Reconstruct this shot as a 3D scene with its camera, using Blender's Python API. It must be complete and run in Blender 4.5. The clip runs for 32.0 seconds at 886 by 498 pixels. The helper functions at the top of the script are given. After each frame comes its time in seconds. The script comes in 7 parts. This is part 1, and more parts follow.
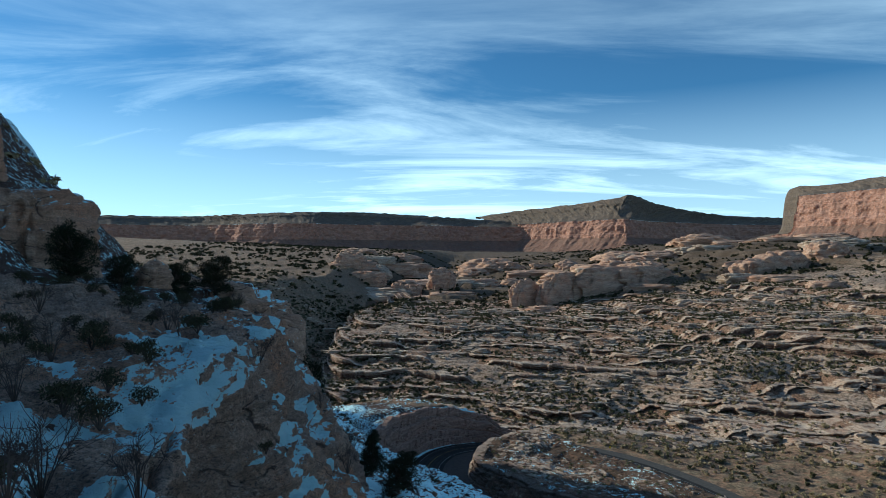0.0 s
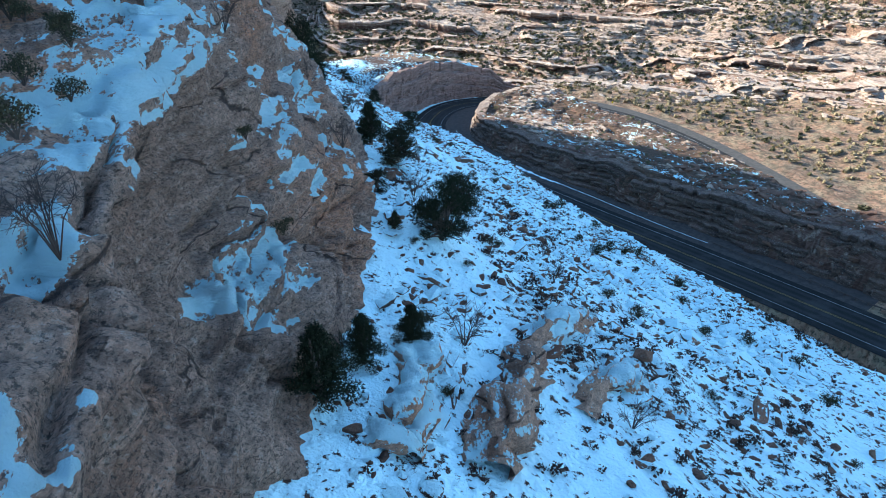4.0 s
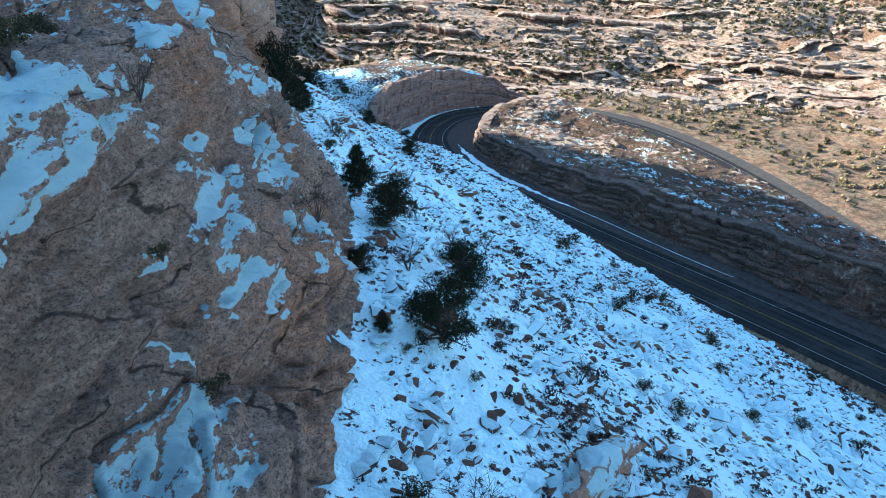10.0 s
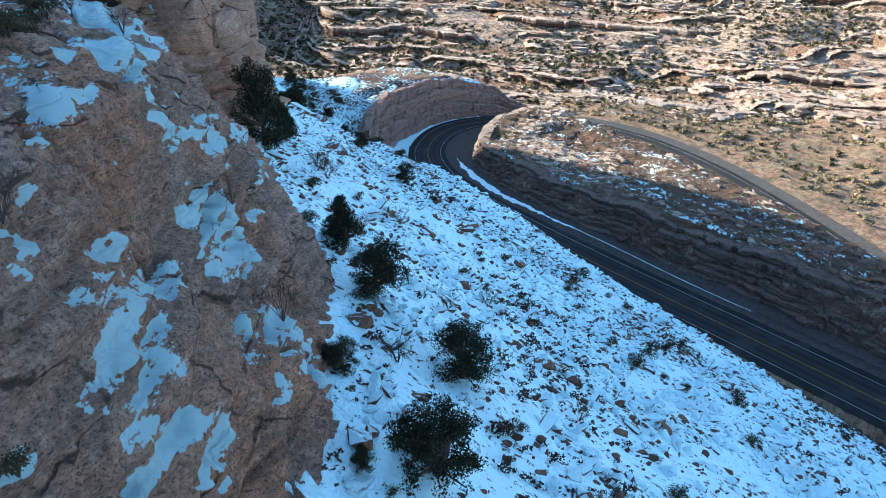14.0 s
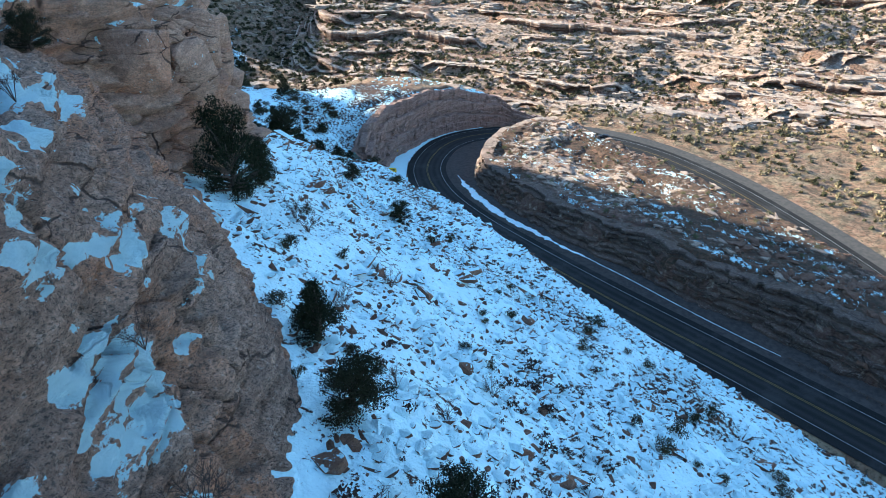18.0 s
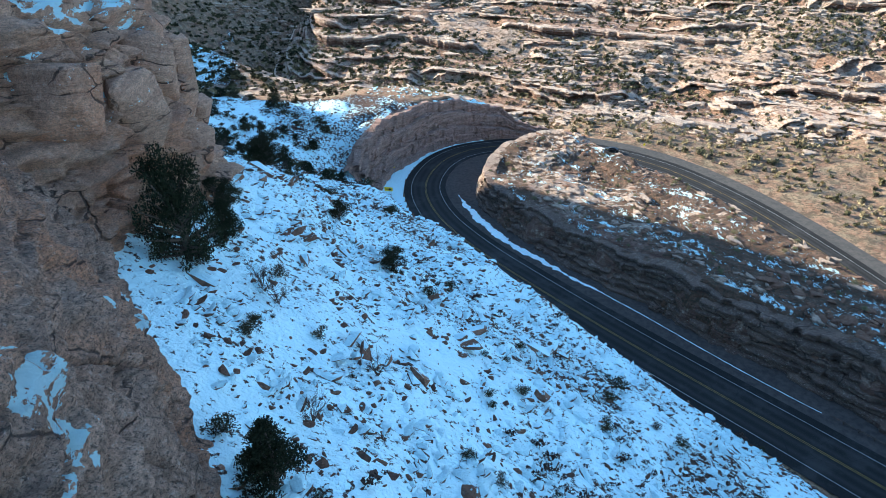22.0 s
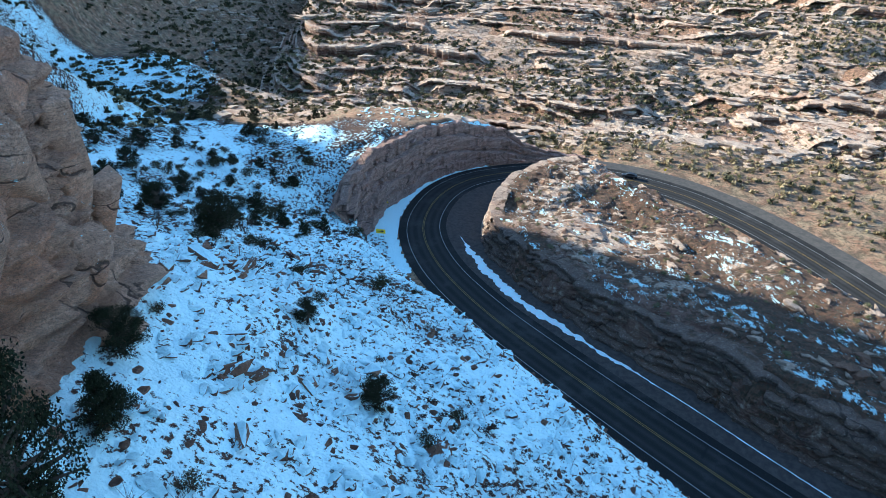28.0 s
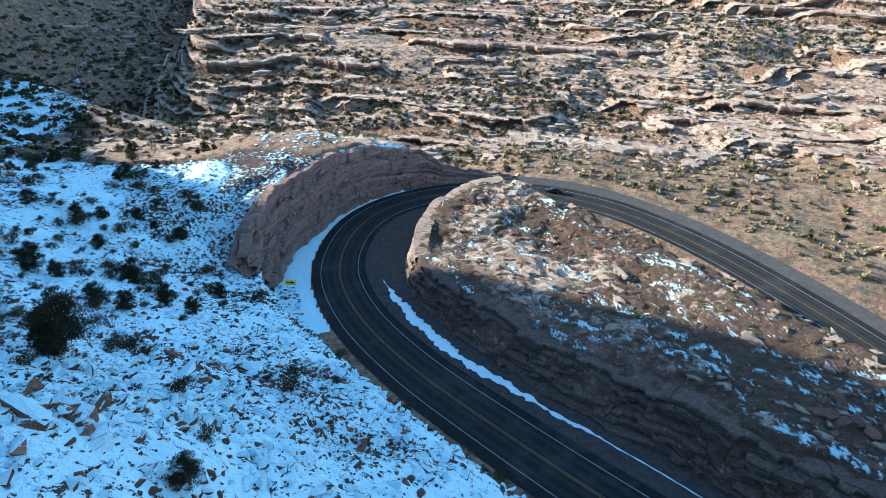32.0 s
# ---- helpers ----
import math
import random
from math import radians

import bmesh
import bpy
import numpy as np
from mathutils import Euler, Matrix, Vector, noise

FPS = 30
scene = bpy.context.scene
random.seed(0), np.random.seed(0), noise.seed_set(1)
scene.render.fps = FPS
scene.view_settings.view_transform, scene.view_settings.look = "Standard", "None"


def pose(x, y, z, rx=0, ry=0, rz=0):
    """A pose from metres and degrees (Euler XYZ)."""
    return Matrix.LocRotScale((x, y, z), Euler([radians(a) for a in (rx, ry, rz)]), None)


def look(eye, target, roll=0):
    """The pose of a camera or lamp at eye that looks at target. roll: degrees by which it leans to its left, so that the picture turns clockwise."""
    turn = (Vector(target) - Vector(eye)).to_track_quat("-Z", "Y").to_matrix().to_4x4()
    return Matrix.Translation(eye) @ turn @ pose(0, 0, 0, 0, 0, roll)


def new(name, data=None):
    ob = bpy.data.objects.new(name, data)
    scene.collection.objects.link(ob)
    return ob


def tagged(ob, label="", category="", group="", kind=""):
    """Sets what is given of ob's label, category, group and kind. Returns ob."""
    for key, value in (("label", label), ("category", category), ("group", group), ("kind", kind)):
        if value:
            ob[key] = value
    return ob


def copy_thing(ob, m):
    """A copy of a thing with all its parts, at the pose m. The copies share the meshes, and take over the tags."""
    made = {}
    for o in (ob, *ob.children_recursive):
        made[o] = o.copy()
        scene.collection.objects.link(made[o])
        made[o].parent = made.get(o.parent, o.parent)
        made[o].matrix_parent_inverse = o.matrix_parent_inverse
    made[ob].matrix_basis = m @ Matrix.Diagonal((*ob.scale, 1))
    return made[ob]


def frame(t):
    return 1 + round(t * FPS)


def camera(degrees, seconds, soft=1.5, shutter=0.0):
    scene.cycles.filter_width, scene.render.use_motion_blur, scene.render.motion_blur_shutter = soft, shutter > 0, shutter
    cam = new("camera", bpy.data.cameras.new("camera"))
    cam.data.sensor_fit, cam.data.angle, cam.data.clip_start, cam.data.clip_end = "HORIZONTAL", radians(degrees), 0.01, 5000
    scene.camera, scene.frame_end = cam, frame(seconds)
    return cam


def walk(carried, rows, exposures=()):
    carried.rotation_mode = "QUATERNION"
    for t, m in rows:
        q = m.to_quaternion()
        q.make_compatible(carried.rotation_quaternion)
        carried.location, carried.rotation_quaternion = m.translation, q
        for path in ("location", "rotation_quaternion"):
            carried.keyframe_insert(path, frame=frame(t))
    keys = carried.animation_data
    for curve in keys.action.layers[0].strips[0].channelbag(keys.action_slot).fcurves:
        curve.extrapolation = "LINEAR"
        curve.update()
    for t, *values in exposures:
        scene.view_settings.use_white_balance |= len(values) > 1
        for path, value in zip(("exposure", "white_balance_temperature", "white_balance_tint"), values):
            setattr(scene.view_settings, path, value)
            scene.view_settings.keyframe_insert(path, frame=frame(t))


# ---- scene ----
cam = camera(71.59, 32.0, 0.4)
PATH = [
    (0, look((-12.01, -184.57, 70.39), (-11.34, -84.57, 70.47), 0.05)),
    (0.5, look((-11.95, -183.95, 70.33), (-11.24, -84.19, 63.52), -0.06)),
    (1, look((-11.90, -183.34, 70.29), (-11.23, -84.77, 53.43), -0.14)),
    (1.5, look((-11.85, -182.72, 70.28), (-11.23, -86.26, 43.91), -0.18)),
    (2, look((-11.81, -182.08, 70.30), (-11.33, -88.41, 35.28), -0.23)),
    (2.5, look((-11.76, -181.43, 70.35), (-11.42, -91.14, 27.36), -0.21)),
    (3, look((-11.70, -180.76, 70.43), (-11.46, -94.50, 19.84), -0.18)),
    (3.5, look((-11.65, -180.04, 70.55), (-11.51, -94.89, 18.10), -0.10)),
    (5.5, look((-11.61, -176.54, 70.82), (-11.59, -91.55, 18.13), -0.02)),
    (7, look((-11.62, -173.66, 70.97), (-11.64, -88.72, 18.20), 0.08)),
    (9, look((-11.60, -169.32, 70.98), (-11.72, -84.40, 18.18), -0.01)),
    (11, look((-11.60, -164.55, 70.90), (-11.74, -79.68, 18.02), -0.07)),
    (13, look((-11.55, -159.75, 71.18), (-11.50, -74.90, 18.26), 0.05)),
    (14.5, look((-11.46, -156.07, 71.66), (-11.30, -71.27, 18.66), 0.28)),
    (16.5, look((-11.25, -150.44, 72.03), (-11.27, -65.72, 18.89), 0.18)),
    (18, look((-11.05, -146.02, 72.12), (-11.26, -61.35, 18.92), -0.00)),
    (20, look((-10.94, -140.02, 71.95), (-11.22, -55.36, 18.73), -0.10)),
    (22, look((-10.98, -133.66, 71.62), (-11.16, -48.97, 18.45), -0.03)),
    (24, look((-11.13, -126.77, 71.26), (-11.22, -42.08, 18.08), -0.02)),
    (25.5, look((-11.32, -121.02, 70.99), (-11.34, -36.35, 17.78), -0.03)),
    (27.5, look((-11.51, -112.84, 70.39), (-11.39, -28.13, 17.25), -0.03)),
    (28.5, look((-11.60, -108.66, 70.04), (-11.42, -23.90, 16.98), -0.02)),
    (29.5, look((-11.69, -104.46, 69.69), (-11.43, -19.63, 16.74), 0.02)),
    (30, look((-11.70, -102.35, 69.56), (-10.91, -17.48, 16.68), 0.00)),
    (30.5, look((-11.71, -100.25, 69.43), (-8.77, -15.41, 16.58), 0.02)),
    (31, look((-11.70, -98.16, 69.30), (-4.50, -13.56, 16.46), 0.19)),
    (31.5, look((-11.68, -96.06, 69.18), (-0.80, -11.84, 16.38), 0.24)),
    (32, look((-11.66, -93.96, 69.06), (1.89, -10.03, 16.40), 0.24)),
]
walk(cam, PATH, [(0, -0.18, 5600, -5), (0.8, -0.12, 5850, -5), (1.5, 0.46, 5800, -4), (2.2, 1.1, 5600, -2), (3, 1.48, 5560, 0), (5.5, 1.65, 5780, 1), (22, 1.58, 5830, 1), (32, 1.42, 5480, -1)])
# ---- world and sun ----
SUN_AZ = math.atan2(0.42, -0.906)      # direction towards the sun, on the ground
SUN_EL = radians(22)
sun_way = Vector((math.cos(SUN_AZ) * math.cos(SUN_EL), math.sin(SUN_AZ) * math.cos(SUN_EL), math.sin(SUN_EL)))
world = bpy.data.worlds.new("sky")
scene.world = world
world.use_nodes = True
wn, wl = world.node_tree.nodes, world.node_tree.links
wn.clear()
w_out, w_bg = wn.new("ShaderNodeOutputWorld"), wn.new("ShaderNodeBackground")
w_sky = wn.new("ShaderNodeTexSky")
w_sky.sky_type, w_sky.sun_disc = "NISHITA", False
w_sky.sun_elevation, w_sky.sun_rotation = SUN_EL, math.pi / 2 - SUN_AZ
w_sky.altitude, w_sky.air_density, w_sky.dust_density, w_sky.ozone_density = 1200, 1.0, 0.2, 4.0
w_bg.inputs["Strength"].default_value = 0.098
w_geo = wn.new("ShaderNodeTexCoord")
w_sep = wn.new("ShaderNodeSeparateXYZ")
wl.new(w_geo.outputs["Generated"], w_sep.inputs[0])


def wmath(op, a, b=None, c=None, clamp=False):
    n = wn.new("ShaderNodeMath")
    n.operation, n.use_clamp = op, clamp
    for i, v in enumerate((a, b, c)):
        if v is None:
            continue
        if isinstance(v, (int, float)):
            n.inputs[i].default_value = v
        else:
            wl.new(v, n.inputs[i])
    return n.outputs[0]


# thin cirrus: streaks on a plane high above
den = wmath("MAXIMUM", wmath("ADD", w_sep.outputs[2], 0.12), 0.05)
w_comb = wn.new("ShaderNodeCombineXYZ")
wl.new(wmath("DIVIDE", w_sep.outputs[0], den), w_comb.inputs[0])
wl.new(wmath("DIVIDE", w_sep.outputs[1], den), w_comb.inputs[1])
w_map = wn.new("ShaderNodeMapping")
w_map.inputs["Rotation"].default_value = (0, 0, radians(-24))
w_map.inputs["Scale"].default_value = (0.42, 1.1, 1.0)
w_map.inputs["Location"].default_value = (0.35, 0.9, 0)
wl.new(w_comb.outputs[0], w_map.inputs[0])
w_n1 = wn.new("ShaderNodeTexNoise")
w_n1.inputs["Scale"].default_value, w_n1.inputs["Detail"].default_value = 1.15, 9
w_n1.inputs["Roughness"].default_value, w_n1.inputs["Distortion"].default_value = 0.62, 0.9
wl.new(w_map.outputs[0], w_n1.inputs["Vector"])
w_n2 = wn.new("ShaderNodeTexNoise")
w_n2.inputs["Scale"].default_value, w_n2.inputs["Detail"].default_value = 0.5, 3
wl.new(w_map.outputs[0], w_n2.inputs["Vector"])
cover = wmath("ADD", wmath("MULTIPLY", w_n1.outputs[0], 0.75), wmath("MULTIPLY", w_n2.outputs[0], 0.5))
w_ramp = wn.new("ShaderNodeMapRange")
w_ramp.interpolation_type = "SMOOTHSTEP"
wl.new(cover, w_ramp.inputs["Value"])
w_ramp.inputs["From Min"].default_value, w_ramp.inputs["From Max"].default_value = 0.50, 0.86
low = wn.new("ShaderNodeMapRange")          # thicker towards the horizon
wl.new(w_sep.outputs[2], low.inputs["Value"])
low.inputs["From Min"].default_value, low.inputs["From Max"].default_value = 0.10, 0.36
low.inputs["To Min"].default_value, low.inputs["To Max"].default_value = 0.95, 0.22
w_mix = wn.new("ShaderNodeMix")
w_mix.data_type = "RGBA"
haze = wn.new("ShaderNodeMapRange")        # pale haze along the horizon
wl.new(w_sep.outputs[2], haze.inputs["Value"])
haze.inputs["From Min"].default_value, haze.inputs["From Max"].default_value = 0.0, 0.24
haze.inputs["To Min"].default_value, haze.inputs["To Max"].default_value = 0.5, 0.0
wl.new(wmath("MAXIMUM", wmath("MULTIPLY", w_ramp.outputs[0], low.outputs[0]), haze.outputs[0]), w_mix.inputs["Factor"])
w_hue = wn.new("ShaderNodeMix")
w_hue.data_type, w_hue.blend_type = "RGBA", "MULTIPLY"
w_hue.inputs["Factor"].default_value = 1.0
wl.new(w_sky.outputs[0], w_hue.inputs["A"])
w_hue.inputs["B"].default_value = (0.76, 1.05, 1.16, 1)
wl.new(w_hue.outputs["Result"], w_mix.inputs["A"])
w_mix.inputs["B"].default_value = (14.0, 16.5, 18.5, 1)
wl.new(w_mix.outputs["Result"], w_bg.inputs["Color"])
wl.new(w_bg.outputs[0], w_out.inputs[0])

sun = new("sun", bpy.data.lights.new("sun", "SUN"))
sun.data.energy, sun.data.angle, sun.data.color = 5.0, radians(0.6), (1.0, 0.86, 0.70)
sun.matrix_world = look(sun_way * 100, (0, 0, 0))


# ---- materials ----
class Shader:
    """A small builder of node materials."""

    def __init__(self, name, coords="Object"):
        self.m = bpy.data.materials.new(name)
        self.m.use_nodes = True
        self.n, self.l = self.m.node_tree.nodes, self.m.node_tree.links
        self.bsdf = self.n["Principled BSDF"]
        self.bsdf.inputs["Specular IOR Level"].default_value = 0.25
        self.pos = self.n.new("ShaderNodeTexCoord").outputs[coords]

    def put(self, sock, v):
        if isinstance(v, (int, float)):
            sock.default_value = v
        elif isinstance(v, tuple):
            sock.default_value = (*v, 1) if len(v) == 3 and sock.type == "RGBA" else v
        else:
            self.l.new(v, sock)

    def math(self, op, a, b=0.0, clamp=False):
        n = self.n.new("ShaderNodeMath")
        n.operation, n.use_clamp = op, clamp
        self.put(n.inputs[0], a), self.put(n.inputs[1], b)
        return n.outputs[0]

    def scaled(self, scale, rot=(0, 0, 0)):
        n = self.n.new("ShaderNodeMapping")
        n.inputs["Scale"].default_value = scale
        n.inputs["Rotation"].default_value = rot
        self.l.new(self.pos, n.inputs[0])
        return n.outputs[0]

    def noise(self, scale, detail=4, rough=0.6, vec=None, distort=0.0):
        n = self.n.new("ShaderNodeTexNoise")
        n.inputs["Scale"].default_value, n.inputs["Detail"].default_value = scale, detail
        n.inputs["Roughness"].default_value, n.inputs["Distortion"].default_value = rough, distort
        self.l.new(vec or self.pos, n.inputs["Vector"])
        return n.outputs[0]

    def voronoi(self, scale, feature="F1", vec=None):
        n = self.n.new("ShaderNodeTexVoronoi")
        n.feature, n.inputs["Scale"].default_value = feature, scale
        self.l.new(vec or self.pos, n.inputs["Vector"])
        return n.outputs["Distance"]

    def step(self, v, lo, hi, a=0.0, b=1.0):
        n = self.n.new("ShaderNodeMapRange")
        n.interpolation_type = "SMOOTHSTEP"
        self.put(n.inputs[0], v)
        for i, x in zip((1, 2, 3, 4), (lo, hi, a, b)):
            self.put(n.inputs[i], x)
        return n.outputs[0]

    def mix(self, f, a, b, mode="MIX"):
        n = self.n.new("ShaderNodeMix")
        n.data_type, n.blend_type = "RGBA", mode
        self.put(n.inputs["Factor"], f), self.put(n.inputs["A"], a), self.put(n.inputs["B"], b)
        return n.outputs["Result"]

    def attr(self, name):
        n = self.n.new("ShaderNodeAttribute")
        n.attribute_name = name
        return n.outputs["Fac"]

    def random(self):
        return self.n.new("ShaderNodeObjectInfo").outputs["Random"]

    def island(self):
        return self.n.new("ShaderNodeNewGeometry").outputs["Random Per Island"]

    def bump(self, height, strength=0.5, distance=0.1, after=None):
        n = self.n.new("ShaderNodeBump")
        n.inputs["Strength"].default_value, n.inputs["Distance"].default_value = strength, distance
        self.l.new(height, n.inputs["Height"])
        if after:
            self.l.new(after, n.inputs["Normal"])
        return n.outputs[0]

    def done(self, color, rough, normal=None):
        self.put(self.bsdf.inputs["Base Color"], color), self.put(self.bsdf.inputs["Roughness"], rough)
        if normal:
            self.l.new(normal, self.bsdf.inputs["Normal"])
        return self.m


SNOW = (0.69, 0.94, 0.97)


def rock_material(name, pale, dark, red, tilt=(0.0, 0.0, 0.0), band=0.9, redness=0.5, varnish_crevice=0.35, snowy=False, soily=False, coarse=0.8, shade_toned=False, mud=1.0, mottled=0.6):
    """Sandstone: bedding bands, iron stains, varnished spots with painted crevice shade, painted dark pits, and cracks;
    with lying snow where the mesh carries it.
    """
    s = Shader(name)
    flat = s.scaled((0.06, 0.06, band), tilt)
    bands = s.noise(1.0, 7, 0.65, flat, 0.35)
    big = s.noise(0.11, 4, 0.55)
    mid = s.noise(0.9, 6, 0.65)
    fine = s.noise(9.0, 4, 0.7)
    speck = s.noise(3.6, 7, 0.78, s.scaled((1.0, 1.0, 1.7), tilt))
    c = s.mix(s.step(bands, 0.32, 0.68), dark, pale)
    c = s.mix(s.math("MULTIPLY", s.step(big, 0.60 - 0.16 * redness, 0.78 - 0.14 * redness), 0.85), c, red)
    # desert patina and lichen specks, with crevice shade painted into the same dark tones
    c = s.mix(s.math("MULTIPLY", s.step(mid, 0.52, 0.75), varnish_crevice), c, (0.07, 0.052, 0.045))
    c = s.mix(s.math("MULTIPLY", s.step(speck, 0.44, 0.72), min(0.8, varnish_crevice * 1.5)), c, (0.045, 0.038, 0.036))
    thin = s.noise(1.0, 6, 0.7, s.scaled((0.22, 0.22, band * 4.5), tilt), 0.4)
    c = s.mix(s.math("MULTIPLY", s.step(thin, 0.48, 0.62), 0.45 + 0.2 * (mottled > 1)), c, s.mix(0.35, dark, (0.05, 0.03, 0.022)))
    mottle = s.noise(2.4, 9, 0.78)
    c = s.mix(s.math("MULTIPLY", s.step(mottle, 0.47, 0.60), mottled), c, s.mix(0.42, c, (0.09, 0.06, 0.045)))
    c = s.mix(s.math("MULTIPLY", s.step(mottle, 0.46, 0.36), 0.5 * mottled), c, (0.80, 0.66, 0.54))
    # dark dots paint the shade of pits, which bump alone hardly shows
    pit = s.noise(6.5, 7, 0.74, s.scaled((1.0, 1.0, 1.5), tilt))
    c = s.mix(s.math("MULTIPLY", s.step(pit, 0.52, 0.58), min(0.85, 0.7 * mottled)), c, (0.055, 0.04, 0.034))
    grain = s.noise(15.0, 5, 0.8)
    c = s.mix(s.math("MULTIPLY", s.step(grain, 0.5, 0.64), 0.4), c, (0.06, 0.042, 0.034))
    c = s.mix(s.math("MULTIPLY", s.step(grain, 0.46, 0.36), 0.3), c, (0.62, 0.50, 0.40))
    c = s.mix(s.math("MULTIPLY", s.step(fine, 0.3, 0.75), 0.35), c, s.mix(0.5, c, (0.55, 0.47, 0.38)))
    warped = s.n.new("ShaderNodeVectorMath")
    warped.operation = "MULTIPLY_ADD"
    wob = s.n.new("ShaderNodeTexNoise")
    wob.inputs["Scale"].default_value, wob.inputs["Detail"].default_value = 0.7, 4
    s.l.new(s.pos, wob.inputs["Vector"])
    s.l.new(wob.outputs["Color"], warped.inputs[0])
    warped.inputs[1].default_value = (0.16, 0.16, 0.16)
    s.l.new(s.scaled((0.10, 0.10, 0.26), (tilt[0] + 0.25, tilt[1] + 0.3, 0.4)), warped.inputs[2])
    joint = s.voronoi(1.0, "DISTANCE_TO_EDGE", warped.outputs[0])
    some = s.step(s.noise(0.3, 3, 0.6), 0.38, 0.55)
    crackline = s.math("SUBTRACT", 1.0, s.math("MULTIPLY", s.step(joint, 0.016, 0.004), some))
    c = s.mix(s.math("SUBTRACT", 0.8, s.math("MULTIPLY", crackline, 0.8)), c, (0.045, 0.032, 0.027))
    h = s.math("ADD", s.math("MULTIPLY", bands, 0.9), s.math("ADD", s.math("MULTIPLY", s.math("ADD", mid, s.math("MULTIPLY", speck, 0.6)), 0.6), s.math("MULTIPLY", fine, 0.14)))
    h = s.math("ADD", h, s.math("MULTIPLY", crackline, 0.35))
    h = s.math("SUBTRACT", h, s.math("ADD", s.math("MULTIPLY", grain, 0.10), s.math("MULTIPLY", thin, 0.35)))
    rough = 0.9
    n = s.bump(h, 1.0, coarse)
    # shade of undercuts and steep faces, painted in as dark red-brown tones
    if shade_toned:
        c = s.mix(s.math("MULTIPLY", s.attr("shade_tone"), s.step(s.noise(0.5, 5, 0.7), 0.3, 0.5)), c, s.mix(s.step(thin, 0.4, 0.6), (0.12, 0.068, 0.05), (0.22, 0.125, 0.09)))
    if soily:
        earth = s.mix(s.step(s.noise(0.7, 6, 0.7), 0.35, 0.65), (0.22 * mud, 0.108 * mud, 0.065 * mud), (0.42 * mud, 0.25 * mud, 0.16 * mud))
        earth = s.mix(s.step(s.noise(1.6, 6, 0.8), 0.46, 0.56), earth, (0.07, 0.052, 0.034))
        j = s.step(s.math("ADD", s.attr("soil"), s.math("MULTIPLY", s.math("SUBTRACT", s.noise(0.45, 6, 0.7), 0.5), 2.2)), 0.42, 0.58)
        c = s.mix(j, c, earth)
    if snowy:
        k = s.math("ADD", s.attr("snow"), s.math("MULTIPLY", s.math("SUBTRACT", s.noise(1.5, 8, 0.7, s.scaled((1.0, 0.45, 1.3), (0.5, 0.0, 0.0))), 0.5), 2.7))
        k = s.math("ADD", k, s.math("MULTIPLY", s.math("SUBTRACT", s.noise(4.6, 6, 0.7, s.scaled((1.0, 0.6, 1.2), (0.5, 0.0, 0.0))), 0.5), 1.7))
        k = s.step(k, 0.47, 0.53)
        c = s.mix(k, c, SNOW)
        rough = s.step(k, 0.0, 1.0, 0.9, 0.55)
        n = s.bump(s.math("ADD", s.math("MULTIPLY", k, 0.5), s.math("MULTIPLY", s.noise(2.6, 3, 0.5), 0.12)), 0.7, 0.22, n)
    return s.done(c, rough, n)


PALE, TAN, RED = (0.47, 0.37, 0.27), (0.27, 0.19, 0.13), (0.36, 0.185, 0.10)
M_CLIFF = rock_material("cliff_sandstone", (0.84, 0.53, 0.375), (0.50, 0.295, 0.205), (0.86, 0.37, 0.175), (0.22, 0.05, 0.0), 1.1, 0.8, 0.40, True, coarse=1.0, mottled=1.15)
M_BLOCK = rock_material("block_sandstone", (0.86, 0.52, 0.345), (0.54, 0.29, 0.185), (0.76, 0.34, 0.175), (0.2, 0.1, 0.0), 0.7, 0.6, 0.30, True, mottled=0.7)
M_CUT = rock_material("cut_sandstone", (0.54, 0.32, 0.25), (0.28, 0.15, 0.115), (0.40, 0.20, 0.145), (0.0, 0.0, 0.0), 1.2, 0.5, 0.30, mottled=0.9)
# the same fin rock twice: painted dark for shade, pale for sun
M_FIN_SHADED = rock_material("shaded_fin_sandstone", (0.23, 0.13, 0.09), (0.06, 0.028, 0.02), (0.10, 0.041, 0.026), (0.0, 0.06, 0.0), 1.1, 0.7, 0.5, True, True, mud=0.4, mottled=0.8)
M_FIN_LIT = rock_material("lit_fin_sandstone", (0.74, 0.57, 0.43), (0.36, 0.235, 0.165), (0.38, 0.21, 0.135), (0.0, 0.06, 0.0), 1.4, 0.35, 0.30, True, True, shade_toned=True, mud=0.42)
M_FAR = rock_material("distant_sandstone", (0.64, 0.33, 0.225), (0.28, 0.12, 0.08), (0.50, 0.20, 0.115), (0.0, 0.0, 0.0), 0.12, 0.8, 0.25)
M_TOWER = rock_material("tower_sandstone", (0.78, 0.50, 0.34), (0.46, 0.25, 0.16), (0.66, 0.30, 0.17), (0.0, 0.0, 0.0), 0.35, 0.6, 0.25)
M_RED = rock_material("red_talus", (0.30, 0.135, 0.085), (0.15, 0.07, 0.048), (0.32, 0.125, 0.07), (0.0, 0.0, 0.0), 0.1, 0.8, 0.4)
M_TOP = rock_material("scrubby_top", (0.16, 0.105, 0.07), (0.06, 0.045, 0.032), (0.13, 0.075, 0.05), (0.0, 0.0, 0.0), 0.1, 0.4, 0.6)
M_SLAB = rock_material("ledge_sandstone", (0.80, 0.65, 0.50), (0.46, 0.31, 0.22), (0.50, 0.27, 0.17), (0.0, 0.0, 0.0), 1.6, 0.4, 0.3)
M_LAYER = rock_material("layered_sandstone", (0.82, 0.65, 0.49), (0.42, 0.25, 0.17), (0.52, 0.26, 0.155), (0.0, 0.0, 0.0), 2.0, 0.35, 0.28, False, True, shade_toned=True)


